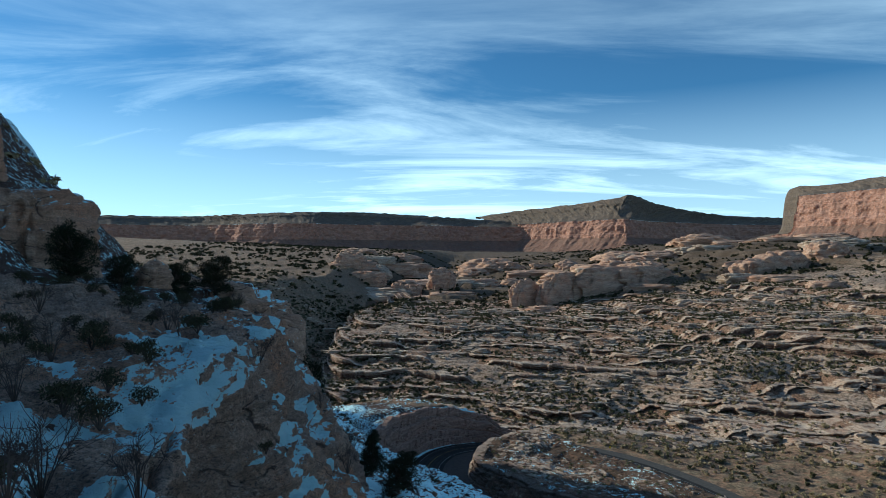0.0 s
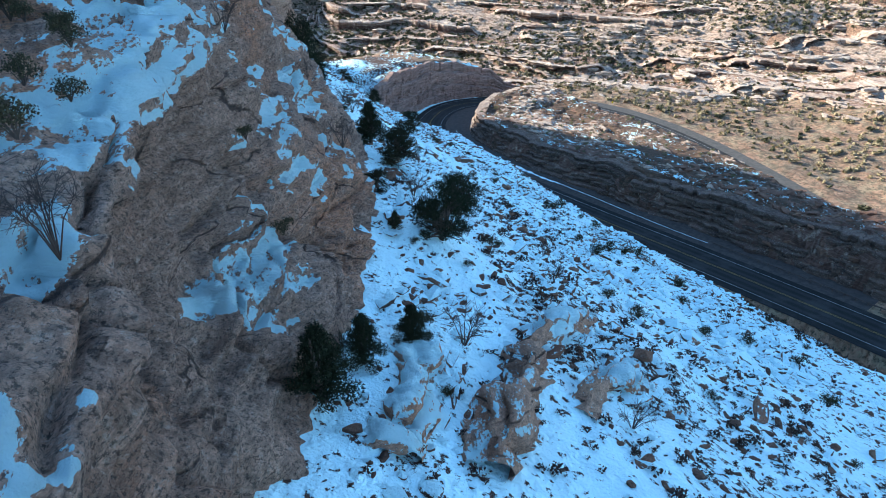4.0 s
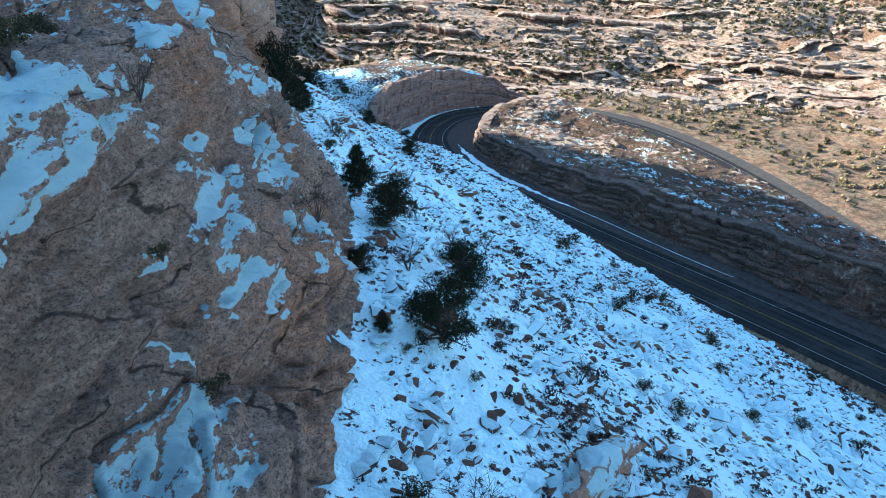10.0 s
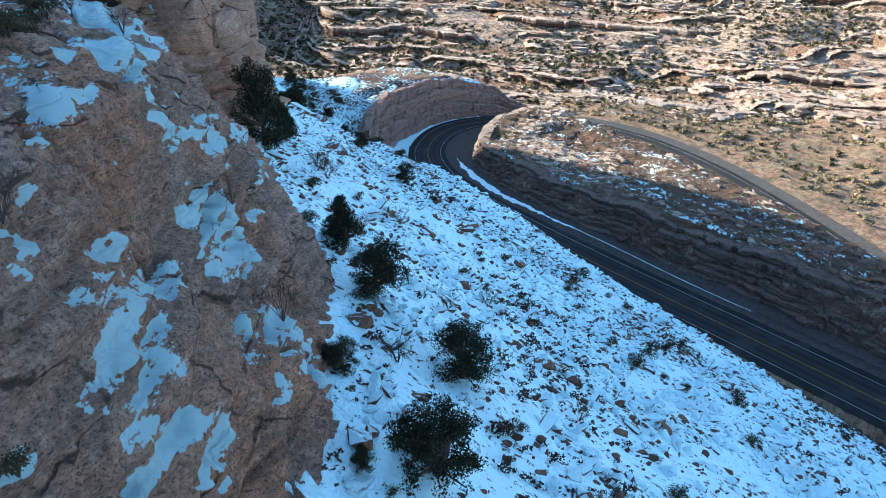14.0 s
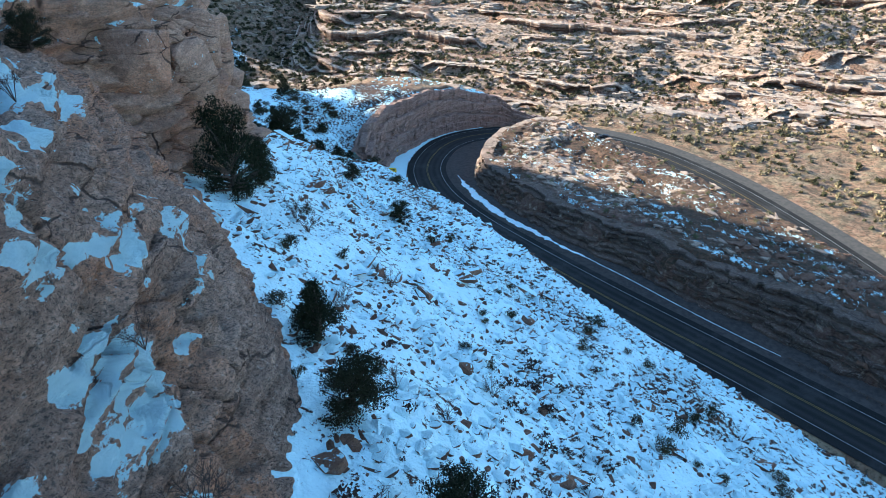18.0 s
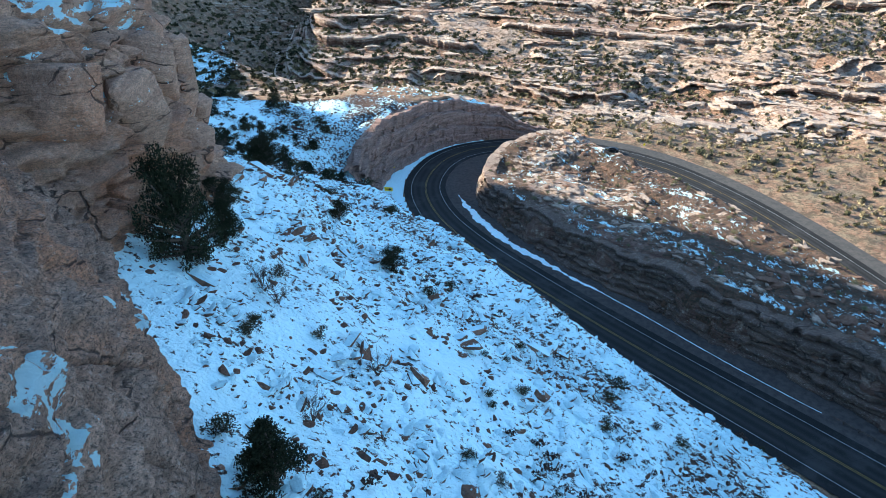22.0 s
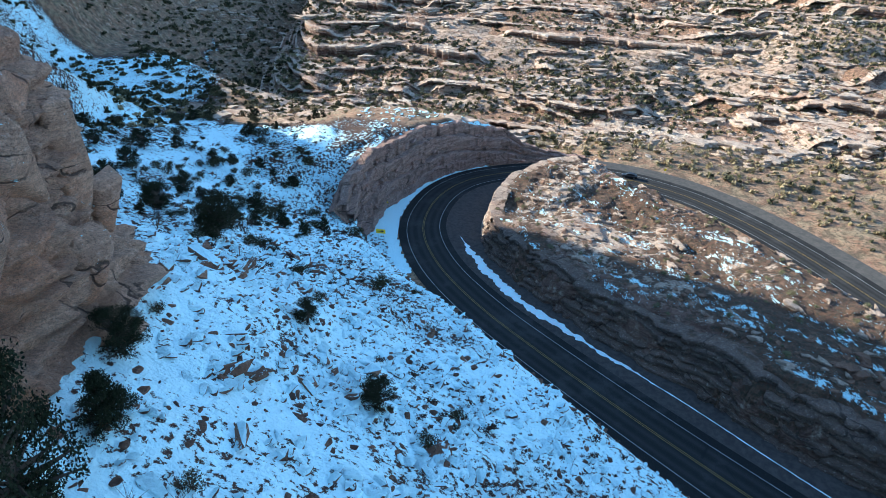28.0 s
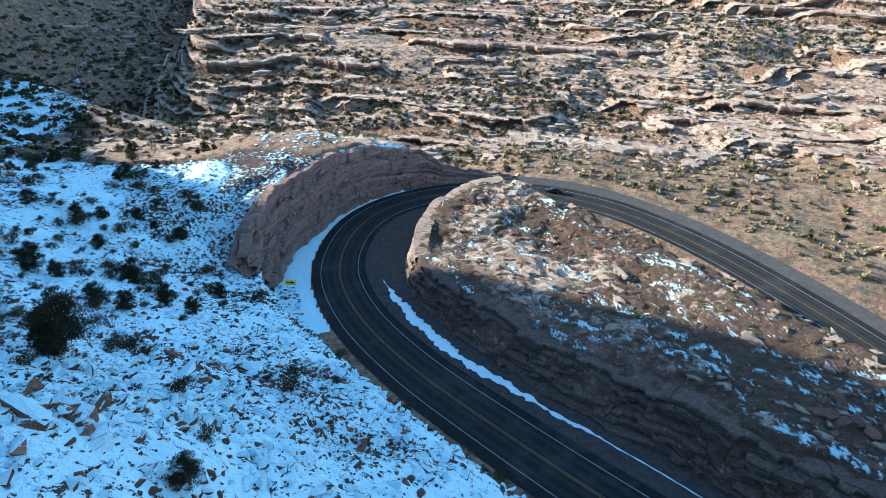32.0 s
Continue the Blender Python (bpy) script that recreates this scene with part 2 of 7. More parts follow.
def boulder_material(name="boulder_sandstone", snowy=True, pieces=False, bare=0.74):
    s = Shader(name)
    r = s.island() if pieces else s.random()
    c = s.mix(r, (0.07, 0.042, 0.032), (0.27, 0.15, 0.095)) if pieces else s.mix(r, (0.20, 0.105, 0.066), (0.36, 0.205, 0.13))
    c = s.mix(s.step(s.noise(1.4, 6, 0.65), 0.35, 0.7), c, (0.13, 0.072, 0.048))
    c = s.mix(s.math("MULTIPLY", s.step(s.noise(3.5, 5, 0.7), 0.52, 0.72), 0.45), c, (0.33, 0.26, 0.205))
    c = s.mix(s.math("MULTIPLY", s.step(s.noise(9.0, 6, 0.75), 0.52, 0.62), 0.6), c, (0.055, 0.036, 0.028))
    n = s.bump(s.math("ADD", s.noise(2.2, 7, 0.7), s.math("MULTIPLY", s.noise(11, 4, 0.7), 0.25)), 1.0, 0.3)
    if snowy:
        geo = s.n.new("ShaderNodeNewGeometry")
        up = s.n.new("ShaderNodeSeparateXYZ")
        s.l.new(geo.outputs["True Normal"], up.inputs[0])
        k = s.math("ADD", up.outputs[2], s.math("MULTIPLY", s.math("SUBTRACT", s.noise(1.1, 6, 0.7), 0.5), 1.6))
        k = s.math("ADD", k, s.math("MULTIPLY", s.math("SUBTRACT", r, 0.5), 0.5))
        c = s.mix(s.step(k, bare, bare + 0.06), c, SNOW)
    return s.done(c, 0.9, n)


def ground_material():
    """Red desert soil, slickrock, dry grass and snow; how much of each lies where is carried by the sheet."""
    s = Shader("desert_ground")
    big, mid, fine = s.noise(0.05, 5, 0.6), s.noise(0.6, 6, 0.65), s.noise(7.0, 5, 0.7)
    soil = s.mix(s.step(mid, 0.3, 0.7), (0.20, 0.10, 0.06), (0.40, 0.25, 0.155))
    soil = s.mix(s.math("MULTIPLY", s.step(s.noise(0.22, 5, 0.7), 0.45, 0.62), 0.75), soil, (0.30, 0.235, 0.145))
    soil = s.mix(s.step(s.noise(1.3, 6, 0.8), 0.5, 0.6), soil, (0.085, 0.068, 0.042))
    flat = s.noise(1.0, 7, 0.66, s.scaled((0.05, 0.05, 0.75)), 0.3)
    rock = s.mix(s.step(flat, 0.3, 0.66), (0.33, 0.21, 0.145), (0.58, 0.43, 0.32))
    rock = s.mix(s.math("MULTIPLY", s.step(s.noise(0.09, 4, 0.6), 0.52, 0.7), 0.6), rock, (0.42, 0.24, 0.15))
    rock = s.mix(s.math("MULTIPLY", s.step(s.noise(0.5, 6, 0.7, s.scaled((0.35, 0.35, 2.0))), 0.54, 0.68), 0.5), rock, (0.11, 0.08, 0.06))
    k = s.step(s.math("ADD", s.attr("rock"), s.math("MULTIPLY", s.math("SUBTRACT", mid, 0.5), 1.1)), 0.42, 0.58)
    c = s.mix(k, soil, rock)
    c = s.mix(s.math("MULTIPLY", s.attr("scrub"), s.step(s.noise(0.35, 6, 0.75), 0.45, 0.6)), c, (0.085, 0.066, 0.042))
    c = s.mix(s.math("MULTIPLY", s.step(s.attr("scrub"), 0.9, 1.4), s.step(s.noise(0.03, 6, 0.75), 0.38, 0.6, 0.98, 0.75)), c, (0.095, 0.064, 0.040))
    h = s.math("ADD", s.math("MULTIPLY", mid, 0.7), s.math("MULTIPLY", fine, 0.10))
    h = s.math("ADD", h, s.math("MULTIPLY", flat, s.math("MULTIPLY", k, 1.2)))
    n = s.bump(h, 0.8, 0.35)
    e = s.math("ADD", s.attr("snow"), s.math("MULTIPLY", s.math("SUBTRACT", s.noise(1.5, 6, 0.72), 0.5), 1.35))
    e = s.math("ADD", e, s.math("MULTIPLY", s.math("SUBTRACT", s.noise(0.17, 3, 0.5), 0.5), 0.4))
    sn = s.step(e, 0.47, 0.51)
    c = s.mix(s.step(s.attr("snow"), 0.15, 0.4), c, s.mix(s.step(fine, 0.4, 0.6), (0.05, 0.031, 0.024), (0.12, 0.072, 0.052)))
    c = s.mix(sn, c, SNOW)
    soft = s.math("ADD", s.math("MULTIPLY", s.noise(1.1, 4, 0.55), 0.5), s.math("ADD", s.math("MULTIPLY", s.noise(2.5, 3, 0.5), 0.22), s.math("MULTIPLY", s.noise(5.0, 3, 0.6), 0.08)))
    n = s.bump(s.math("ADD", soft, s.math("MULTIPLY", sn, 0.3)), 1.0, 0.65, n)
    return s.done(c, s.step(sn, 0, 1, 0.92, 0.6), n)


def asphalt_material():
    s = Shader("worn_asphalt")
    lane = s.attr("wear")
    c = s.mix(s.noise(0.5, 6, 0.65), (0.010, 0.0096, 0.0096), (0.018, 0.017, 0.0165))
    c = s.mix(s.math("MULTIPLY", lane, 0.32), c, (0.065, 0.062, 0.06))
    c = s.mix(s.math("MULTIPLY", s.step(s.noise(0.13, 5, 0.7), 0.5, 0.65), 0.35), c, (0.07, 0.066, 0.062))
    c = s.mix(s.math("MULTIPLY", s.step(s.noise(30, 3, 0.7), 0.55, 0.75), 0.25), c, (0.16, 0.15, 0.14))
    crack = s.voronoi(0.16, "DISTANCE_TO_EDGE", s.scaled((1, 1, 1)))
    c = s.mix(s.step(crack, 0.0, 0.006, 0.7, 0.0), c, (0.012, 0.012, 0.013))
    n = s.bump(s.noise(45, 3, 0.6), 0.3, 0.02)
    return s.done(c, 0.92, n)


def plain_material(name, a, b, rough=0.7, scale=6.0, metal=0.0, bump=0.15, coords="Object"):
    s = Shader(name, coords)
    s.bsdf.inputs["Metallic"].default_value = metal
    c = s.mix(s.step(s.noise(scale, 5, 0.65), 0.3, 0.7), a, b)
    return s.done(c, rough, s.bump(s.noise(scale * 4, 3, 0.6), bump, 0.02))


def leaf_material(name, a, b, dry):
    s = Shader(name)
    c = s.mix(s.island(), a, b)
    c = s.mix(s.math("MULTIPLY", s.step(s.random(), 0.4, 1.0), 0.35), c, dry)
    s.bsdf.inputs["Specular IOR Level"].default_value = 0.06
    return s.done(c, 0.85)


M_BOULDER, M_STONE, M_GROUND, M_ASPHALT = boulder_material(), boulder_material("bare_stone", False), ground_material(), asphalt_material()
M_CRUMB = boulder_material("dark_crumbs", False, True)
M_CAPPED = boulder_material("snow_capped_stone", True, True, 0.42)
M_GRAVEL = plain_material("dark_gravel", (0.048, 0.040, 0.037), (0.085, 0.070, 0.062), 0.95, 1.2, bump=0.6)
M_WHITE = plain_material("worn_white_paint", (0.42, 0.42, 0.41), (0.22, 0.22, 0.22), 0.6, 3.0)
M_YELLOW = plain_material("worn_yellow_paint", (0.26, 0.17, 0.04), (0.13, 0.09, 0.03), 0.6, 3.0)
M_SNOW = plain_material("old_snow", SNOW, (0.80, 0.83, 0.86), 0.6, 1.5, bump=0.5)
M_BARK = plain_material("grey_bark", (0.12, 0.085, 0.065), (0.055, 0.042, 0.035), 0.95, 5.0, bump=0.8)
M_TWIG = plain_material("bare_twigs", (0.11, 0.078, 0.062), (0.065, 0.048, 0.042), 0.95, 3.0)
M_JUNIPER = leaf_material("juniper_needles", (0.013, 0.017, 0.010), (0.036, 0.040, 0.021), (0.048, 0.038, 0.022))
M_BRUSH = leaf_material("blackbrush_leaves", (0.028, 0.030, 0.017), (0.075, 0.068, 0.036), (0.095, 0.075, 0.042))
M_SAGE = leaf_material("sage_leaves", (0.10, 0.105, 0.055), (0.20, 0.19, 0.10), (0.22, 0.19, 0.10))
M_DRY = leaf_material("dry_grass", (0.26, 0.20, 0.11), (0.36, 0.29, 0.17), (0.30, 0.22, 0.13))
M_OLIVE = leaf_material("olive_scrub", (0.060, 0.058, 0.032), (0.13, 0.115, 0.062), (0.15, 0.115, 0.065))
M_DEAD = leaf_material("dead_twigs", (0.04, 0.028, 0.024), (0.095, 0.066, 0.052), (0.08, 0.06, 0.045))
M_SIGN = plain_material("yellow_sign_sheet", (0.95, 0.60, 0.02), (0.88, 0.54, 0.02), 0.45, 1.5)
M_BLACK = plain_material("black_sheet", (0.015, 0.015, 0.016), (0.025, 0.025, 0.025), 0.5)
M_STEEL = plain_material("galvanised_steel", (0.38, 0.39, 0.40), (0.28, 0.29, 0.30), 0.45, 8.0, 0.8)


# ---- noise on arrays ----
def lattice(ix, iy, iz):
    h = (ix.astype(np.int64) * 374761393 + iy.astype(np.int64) * 668265263 + iz.astype(np.int64) * 2147483647) & 0xFFFFFFFF
    h = ((h ^ (h >> 13)) * 1274126177) & 0xFFFFFFFF
    h = ((h ^ (h >> 16)) * 2246822519) & 0xFFFFFFFF
    return ((h >> 8) & 0xFFFF) / 32767.5 - 1.0


def noise3(x, y, z=0.0):
    x, y, z = np.broadcast_arrays(np.asarray(x, float), y, z)
    fx, fy, fz = np.floor(x), np.floor(y), np.floor(z)
    ix, iy, iz = fx.astype(int), fy.astype(int), fz.astype(int)
    ux, uy, uz = x - fx, y - fy, z - fz
    ux, uy, uz = (u * u * (3 - 2 * u) for u in (ux, uy, uz))
    out = 0.0
    for a in (0, 1):
        for b in (0, 1):
            for c in (0, 1):
                w = (ux if a else 1 - ux) * (uy if b else 1 - uy) * (uz if c else 1 - uz)
                out = out + w * lattice(ix + a, iy + b, iz + c)
    return out


def fbm(x, y, z=0.0, octaves=4, rough=0.5):
    out, amp, f = 0.0, 1.0, 1.0
    for k in range(octaves):
        out = out + amp * noise3(x * f + 17.3 * k, y * f - 9.1 * k, z * f + 5.7 * k)
        amp, f = amp * rough, f * 2.03
    return out


def smooth(v, lo, hi):
    t = np.clip((v - lo) / (hi - lo), 0, 1)
    return t * t * (3 - 2 * t)


def soft_min(a, b, k):
    h = np.clip(0.5 + 0.5 * (b - a) / k, 0, 1)
    return b + (a - b) * h - k * h * (1 - h)


def terrace(h, step, hard=0.75):
    """Steps of the given height: flat treads, steep risers."""
    q = h / step
    f = np.floor(q)
    r = q - f
    return (f + (1 - hard) * r + hard * smooth(r, 0.62, 0.9)) * step


# ---- the road's line ----
def spline(points, n=14):
    p = np.asarray(points, float)
    q = np.vstack([2 * p[0] - p[1], p, 2 * p[-1] - p[-2]])
    out = []
    for i in range(1, len(q) - 2):
        t = np.linspace(0, 1, n, endpoint=False)[:, None]
        a, b, c, d = q[i - 1], q[i], q[i + 1], q[i + 2]
        out.append(0.5 * (2 * b + (c - a) * t + (2 * a - 5 * b + 4 * c - d) * t**2 + (3 * b - a - 3 * c + d) * t**3))
    return np.vstack(out + [p[-1:]])


ROAD = [(128, -196, 15), (92, -150, 11.5), (66, -116, 9.2), (49.7, -94.3, 7.5), (37.6, -78.5, 6.2), (20, -56.3, 4.5), (5, -36, 3),
        (-5.3, -20.5, 1.9), (-12.6, -5, 0.7), (-15.8, 10, 0), (-13.6, 25, -1.2), (-8, 36.8, -2.3), (1, 46.5, -4), (15, 54, -6),
        (30, 57, -8), (45, 54.5, -9.5), (58, 46, -10.3), (68, 33, -10.6), (75.5, 18, -10.6), (82, 0, -10.6), (88, -20, -10.8),
        (96, -50, -11.5), (110, -90, -13), (128, -130, -15)]
RC = spline(ROAD)
RT = np.gradient(RC[:, :2], axis=0)
RT /= np.linalg.norm(RT, axis=1)[:, None]
RS = np.r_[0, np.cumsum(np.linalg.norm(np.diff(RC[:, :2], axis=0), axis=1))]


def road_near(x, y):
    """Distance from the road's middle (outer side of the bend positive), way along it, and its height, for arrays."""
    x, y = np.asarray(x, float), np.asarray(y, float)
    shape = x.shape
    x, y = x.ravel(), y.ravel()
    d, s, z = np.empty(x.shape), np.empty(x.shape), np.empty(x.shape)
    for a in range(0, len(x), 20000):
        q = slice(a, a + 20000)
        d2 = (x[q, None] - RC[:, 0]) ** 2 + (y[q, None] - RC[:, 1]) ** 2
        i = d2.argmin(1)
        side = RT[i, 0] * (y[q] - RC[i, 1]) - RT[i, 1] * (x[q] - RC[i, 0])
        d[q], s[q], z[q] = np.sqrt(d2.min(1)) * np.sign(side), RS[i], RC[i, 2]
    return d.reshape(shape), s.reshape(shape), z.reshape(shape)


def road_at(s, d):
    """The place d metres to the outer side of the road's middle at s metres along it."""
    x, y, z = (np.interp(s, RS, RC[:, k]) for k in range(3))
    tx, ty = np.interp(s, RS, RT[:, 0]), np.interp(s, RS, RT[:, 1])
    n = np.hypot(tx, ty)
    return x - ty / n * d, y + tx / n * d, z


# ---- the shape of the land ----
# the talus between cliff and road: a thin plate over its main heights
TALUS = [(6.6, -133.7, 34.5), (14.6, -88.9, 19), (2.3, -99, 26), (-8.2, -85.9, 29.8), (10, -80.2, 18.5), (-17.2, -65.3, 27.5),
         (11.1, -73.7, 15), (-27.7, -47.1, 26.5), (-41.1, -44.9, 31.5), (-33, -60, 36.5), (-43.9, 9.4, 12), (-33, 4, 5),
         (-10, -120, 40.5), (-17, -117, 44), (-8.2, -106.3, 34.8), (-27, -105, 45.5), (-16.5, -143, 47.2), (-19, -161, 50.5),
         (-35, -77, 42), (-86, 60, 8.5), (-33, 24, 12.6), (-27.5, 38, 13.4), (-16, 54, 11.2), (3, 63, 4.6), (14, 66, -2.5), (-7.3, -139.1, 43.5), (1.3, -138.3, 38.4), (7.2, -110.7, 27.2), (-5.2, -120.4, 37.2), (30, -135, 24),
         (10, -185, 44), (-60, -20, 26), (-12, -30, 11.5), (-12, -41, 18.6), (-1, -52, 17.4), (5, -61, 17.0), (30, -86, 10.2), (39, -98, 9.4), (50, -112, 8.4), (-55, 62, 7), (45, -125, 17), (-22, -20, 14)]
TP = np.array(TALUS) / (50, 50, 1)


def plate(r2):
    return 0.5 * r2 * np.log(r2 + 1e-9)


def plate_fit():
    n = len(TP)
    a = np.zeros((n + 3, n + 3))
    a[:n, :n] = plate(((TP[:, None, :2] - TP[None, :, :2]) ** 2).sum(-1)) + 0.01 * np.eye(n)
    a[:n, n], a[:n, n + 1 : n + 3] = 1, TP[:, :2]
    a[n:, :n] = a[:n, n:].T
    return np.linalg.solve(a, np.r_[TP[:, 2], 0, 0, 0])


TW = plate_fit()


def talus(x, y):
    u, v = np.clip(x, -110, 70) / 50, np.clip(y, -210, 90) / 50
    out = TW[-3] + TW[-2] * u + TW[-1] * v
    for (a, b, _), w in zip(TP, TW):
        out = out + w * plate((u - a) ** 2 + (v - b) ** 2)
    return out


# brink of the near cliffs: x for y
BRINK_Y = [-260, -195, -178, -170, -160, -149, -138, -125, -115, -105, -95, -88, -75, -66, -58, -50]
BRINK_X = [-13, -14, -15.5, -18.5, -22, -25.5, -28.5, -29.5, -31, -37, -43, -41, -40.5, -43, -58, -90]


def plateau(x, y):
    """The bench on top of the near cliffs and the hill behind it."""
    b = np.interp(y, BRINK_Y, BRINK_X)
    d = b - x
    z = 63.3 + 0.16 * np.clip(d, 0, 30) + 0.35 * np.clip(y + 110, 0, 60) * 0.0
    hill = 1.0 * np.clip(d - 27, 0, 26) + 30 * smooth(d, 40, 110)
    fall = smooth(-y, -95, 25)               # the hill drops away towards the side canyon
    return z + hill * fall - 22 * (1 - smooth(-y, -60, 40)), d


def canyon(x, y):
    """All that lies beyond the road: wash, ledgy bench, side canyon, plain."""
    w = 26 * fbm(x / 120, y / 120, 3.1, 3) + 7 * fbm(x / 30, y / 30, 8.3, 3)
    floor = -16 + 0.02 * np.clip(y - 90, 0, 100) + 0.11 * np.clip(x - 95, 0, 400) + 0.8 * fbm(x / 25, y / 25, 1.7, 3)
    rise = smooth(y + 0.36 * np.clip(x, -40, 400) + 0.7 * w, 96, 300)
    bench = 24 * rise + 0.012 * np.clip(y - 260, 0, 4000) + 0.03 * np.clip(x, 0, 1500) * smooth(y, 200, 700)
    bench = bench + 3.4 * fbm(x / 55, y / 40, 5.5, 4)
    level = y + 0.36 * np.clip(x, -40, 400)
    ledgy = smooth(rise, 0.03, 0.12)
    bench = bench + 8 * fbm(x / 170, y / 110, 6.6, 2) * smooth(level, 480, 620)
    tr = terrace(bench + 2.6 * fbm(x / 34, y / 24, 2.2, 4), 7.5, 0.93)
    bench = bench + (tr - bench) * smooth(level, 480, 540)
    bench = bench - 4.5 * smooth(level, 112, 134) * (1 - smooth(level, 500, 530)) * (1 - smooth(x, 340, 352))
    east = floor + bench
    # the side canyon to the left of the bench, with its long shaded flank
    axis = -92 + 0.10 * (y - 230) + 14 * fbm(y / 90, 4.4, 0.5, 3)
    nose = smooth(x - axis, 6, 26)
    bed = -19 + 0.035 * np.clip(y - 200, 0, 2000)
    flank = bed + 0.56 * np.clip(axis - x - 10, 0, 85) + 0.06 * np.clip(axis - x - 100, 0, 900)
    flank = flank + (terrace(flank + 1.5 * fbm(x / 20, y / 20, 7.7, 3), 2.6, 0.9) - flank) * 0.95
    gully = smooth(y, 120, 190)
    side = bed + (np.where(x < axis, flank, bed) - bed) * gully
    z = np.where(x > axis, side + (east - side) * nose, side)
    far = smooth(y, 900, 2300)
    z = z + (58 + 6 * fbm(x / 400, y / 400, 2.2, 3) - z) * far
    return z, rise, ledgy * nose


def land(x, y):
    """Height, and how much rock, snow and scrub lies there."""
    zc, rise, ledgy = canyon(x, y)
    zt = talus(x, y) + 0.55 * fbm(x / 7, y / 7, 1.1, 3) + 0.22 * fbm(x / 1.7, y / 1.7, 4.4, 3)
    north = smooth(y + 1.15 * np.clip(x, 0, 400) + 0.75 * np.clip(x + 30, -400, 0), 66, 112)
    north = np.maximum(north, smooth(x, 62, 78))
    z = zt + (zc - zt) * north
    rock, snow, scrub = 0.25 + 0 * x, 0.565 - 0.9 * north, 0.25 + 0.5 * north + 0.7 * smooth(y, 350, 560)
    # rock steps in the talus
    step = smooth(fbm(x / 16, y / 16, 9.9, 3), 0.15, 0.5) * (1 - north)
    z = z + (terrace(z + 0.8 * fbm(x / 6, y / 6, 3.3, 2), 1.5, 0.8) - z) * step * 0.8
    rock, snow = rock + 0.3 * step, snow - 0.1 * step
    sunny = smooth(y + 0.35 * x - 6 * fbm(x / 11, y / 11, 6.0, 3), 10, 46)
    snow = snow + 0.05 - 0.6 * smooth(x, 55, 80) - 0.6 * sunny * smooth(x, -110, -70)
    rock = np.where(north > 0.5, 0.15 + 0.42 * ledgy, rock + 0.1 * sunny)
    gully = np.abs(x - (-128 - 0.30 * (y - 210) + 5 * fbm(y / 16, 1.5, 0.0, 3)))
    snow = np.where(y > 150, -0.4 + 0.95 * np.exp(-((gully / (2.2 + 0.01 * y)) ** 2)) * (y < 420), snow)
    snow = np.where((x < -98) & (y > 60) & (y < 175), np.maximum(snow, 0.56 - 0.0012 * (y - 60) - 0.9 * smooth(y, 128, 140)), snow)
    rock, scrub = np.where((x < -95) & (y > 150), 0.42, rock), np.where((x < -95) & (y > 100), 0.8, scrub)
    # the hill and bench above the cliffs
    zp, d = plateau(x, y)
    zp = zp + 0.5 * fbm(x / 9, y / 9, 2.9, 4) + (terrace(zp + 1.2 * fbm(x / 12, y / 12, 1.3, 3), 2.2, 0.8) - zp) * 0.6
    up = smooth(d, 1.0, 5.0) * smooth(-y, -70, 30)
    z = np.where(up > 0, z + (zp - z) * up, z)
    rock, snow = rock + (0.75 - rock) * up, snow + (0.40 - snow) * up
    snow = snow - 0.45 * smooth(-x, 118, 142) * np.maximum(smooth(-y, -20, 20), smooth(y, 132, 142))
    # the mass of the hill to the west, out of sight, that shades the talus
    west = smooth(-x, 148, 184) * smooth(-x, 380, 250)
    ridge = np.interp(y, [-400, -6, 61, 74, 79, 83, 87, 92, 104, 118, 129, 164, 200, 240, 330, 460, 620, 760], [150, 140, 122, 112, 104, 94, 84, 75, 62, 50, 46, 40, 36, 36, 40, 44, 40, -10]) + 2.0 * fbm(y / 9, x / 40, 0.3, 3)
    z = z + np.maximum(ridge - z, 0) * west
    return z, rock, snow, scrub, north


def fin_top(x, y, d):
    """The rock fin inside the hairpin."""
    return 5.8 + 2.4 * smooth(y, 4, 30) - 0.115 * np.clip(y, -95, 45) - 0.055 * np.clip(np.abs(d) - 16, 0, 40)


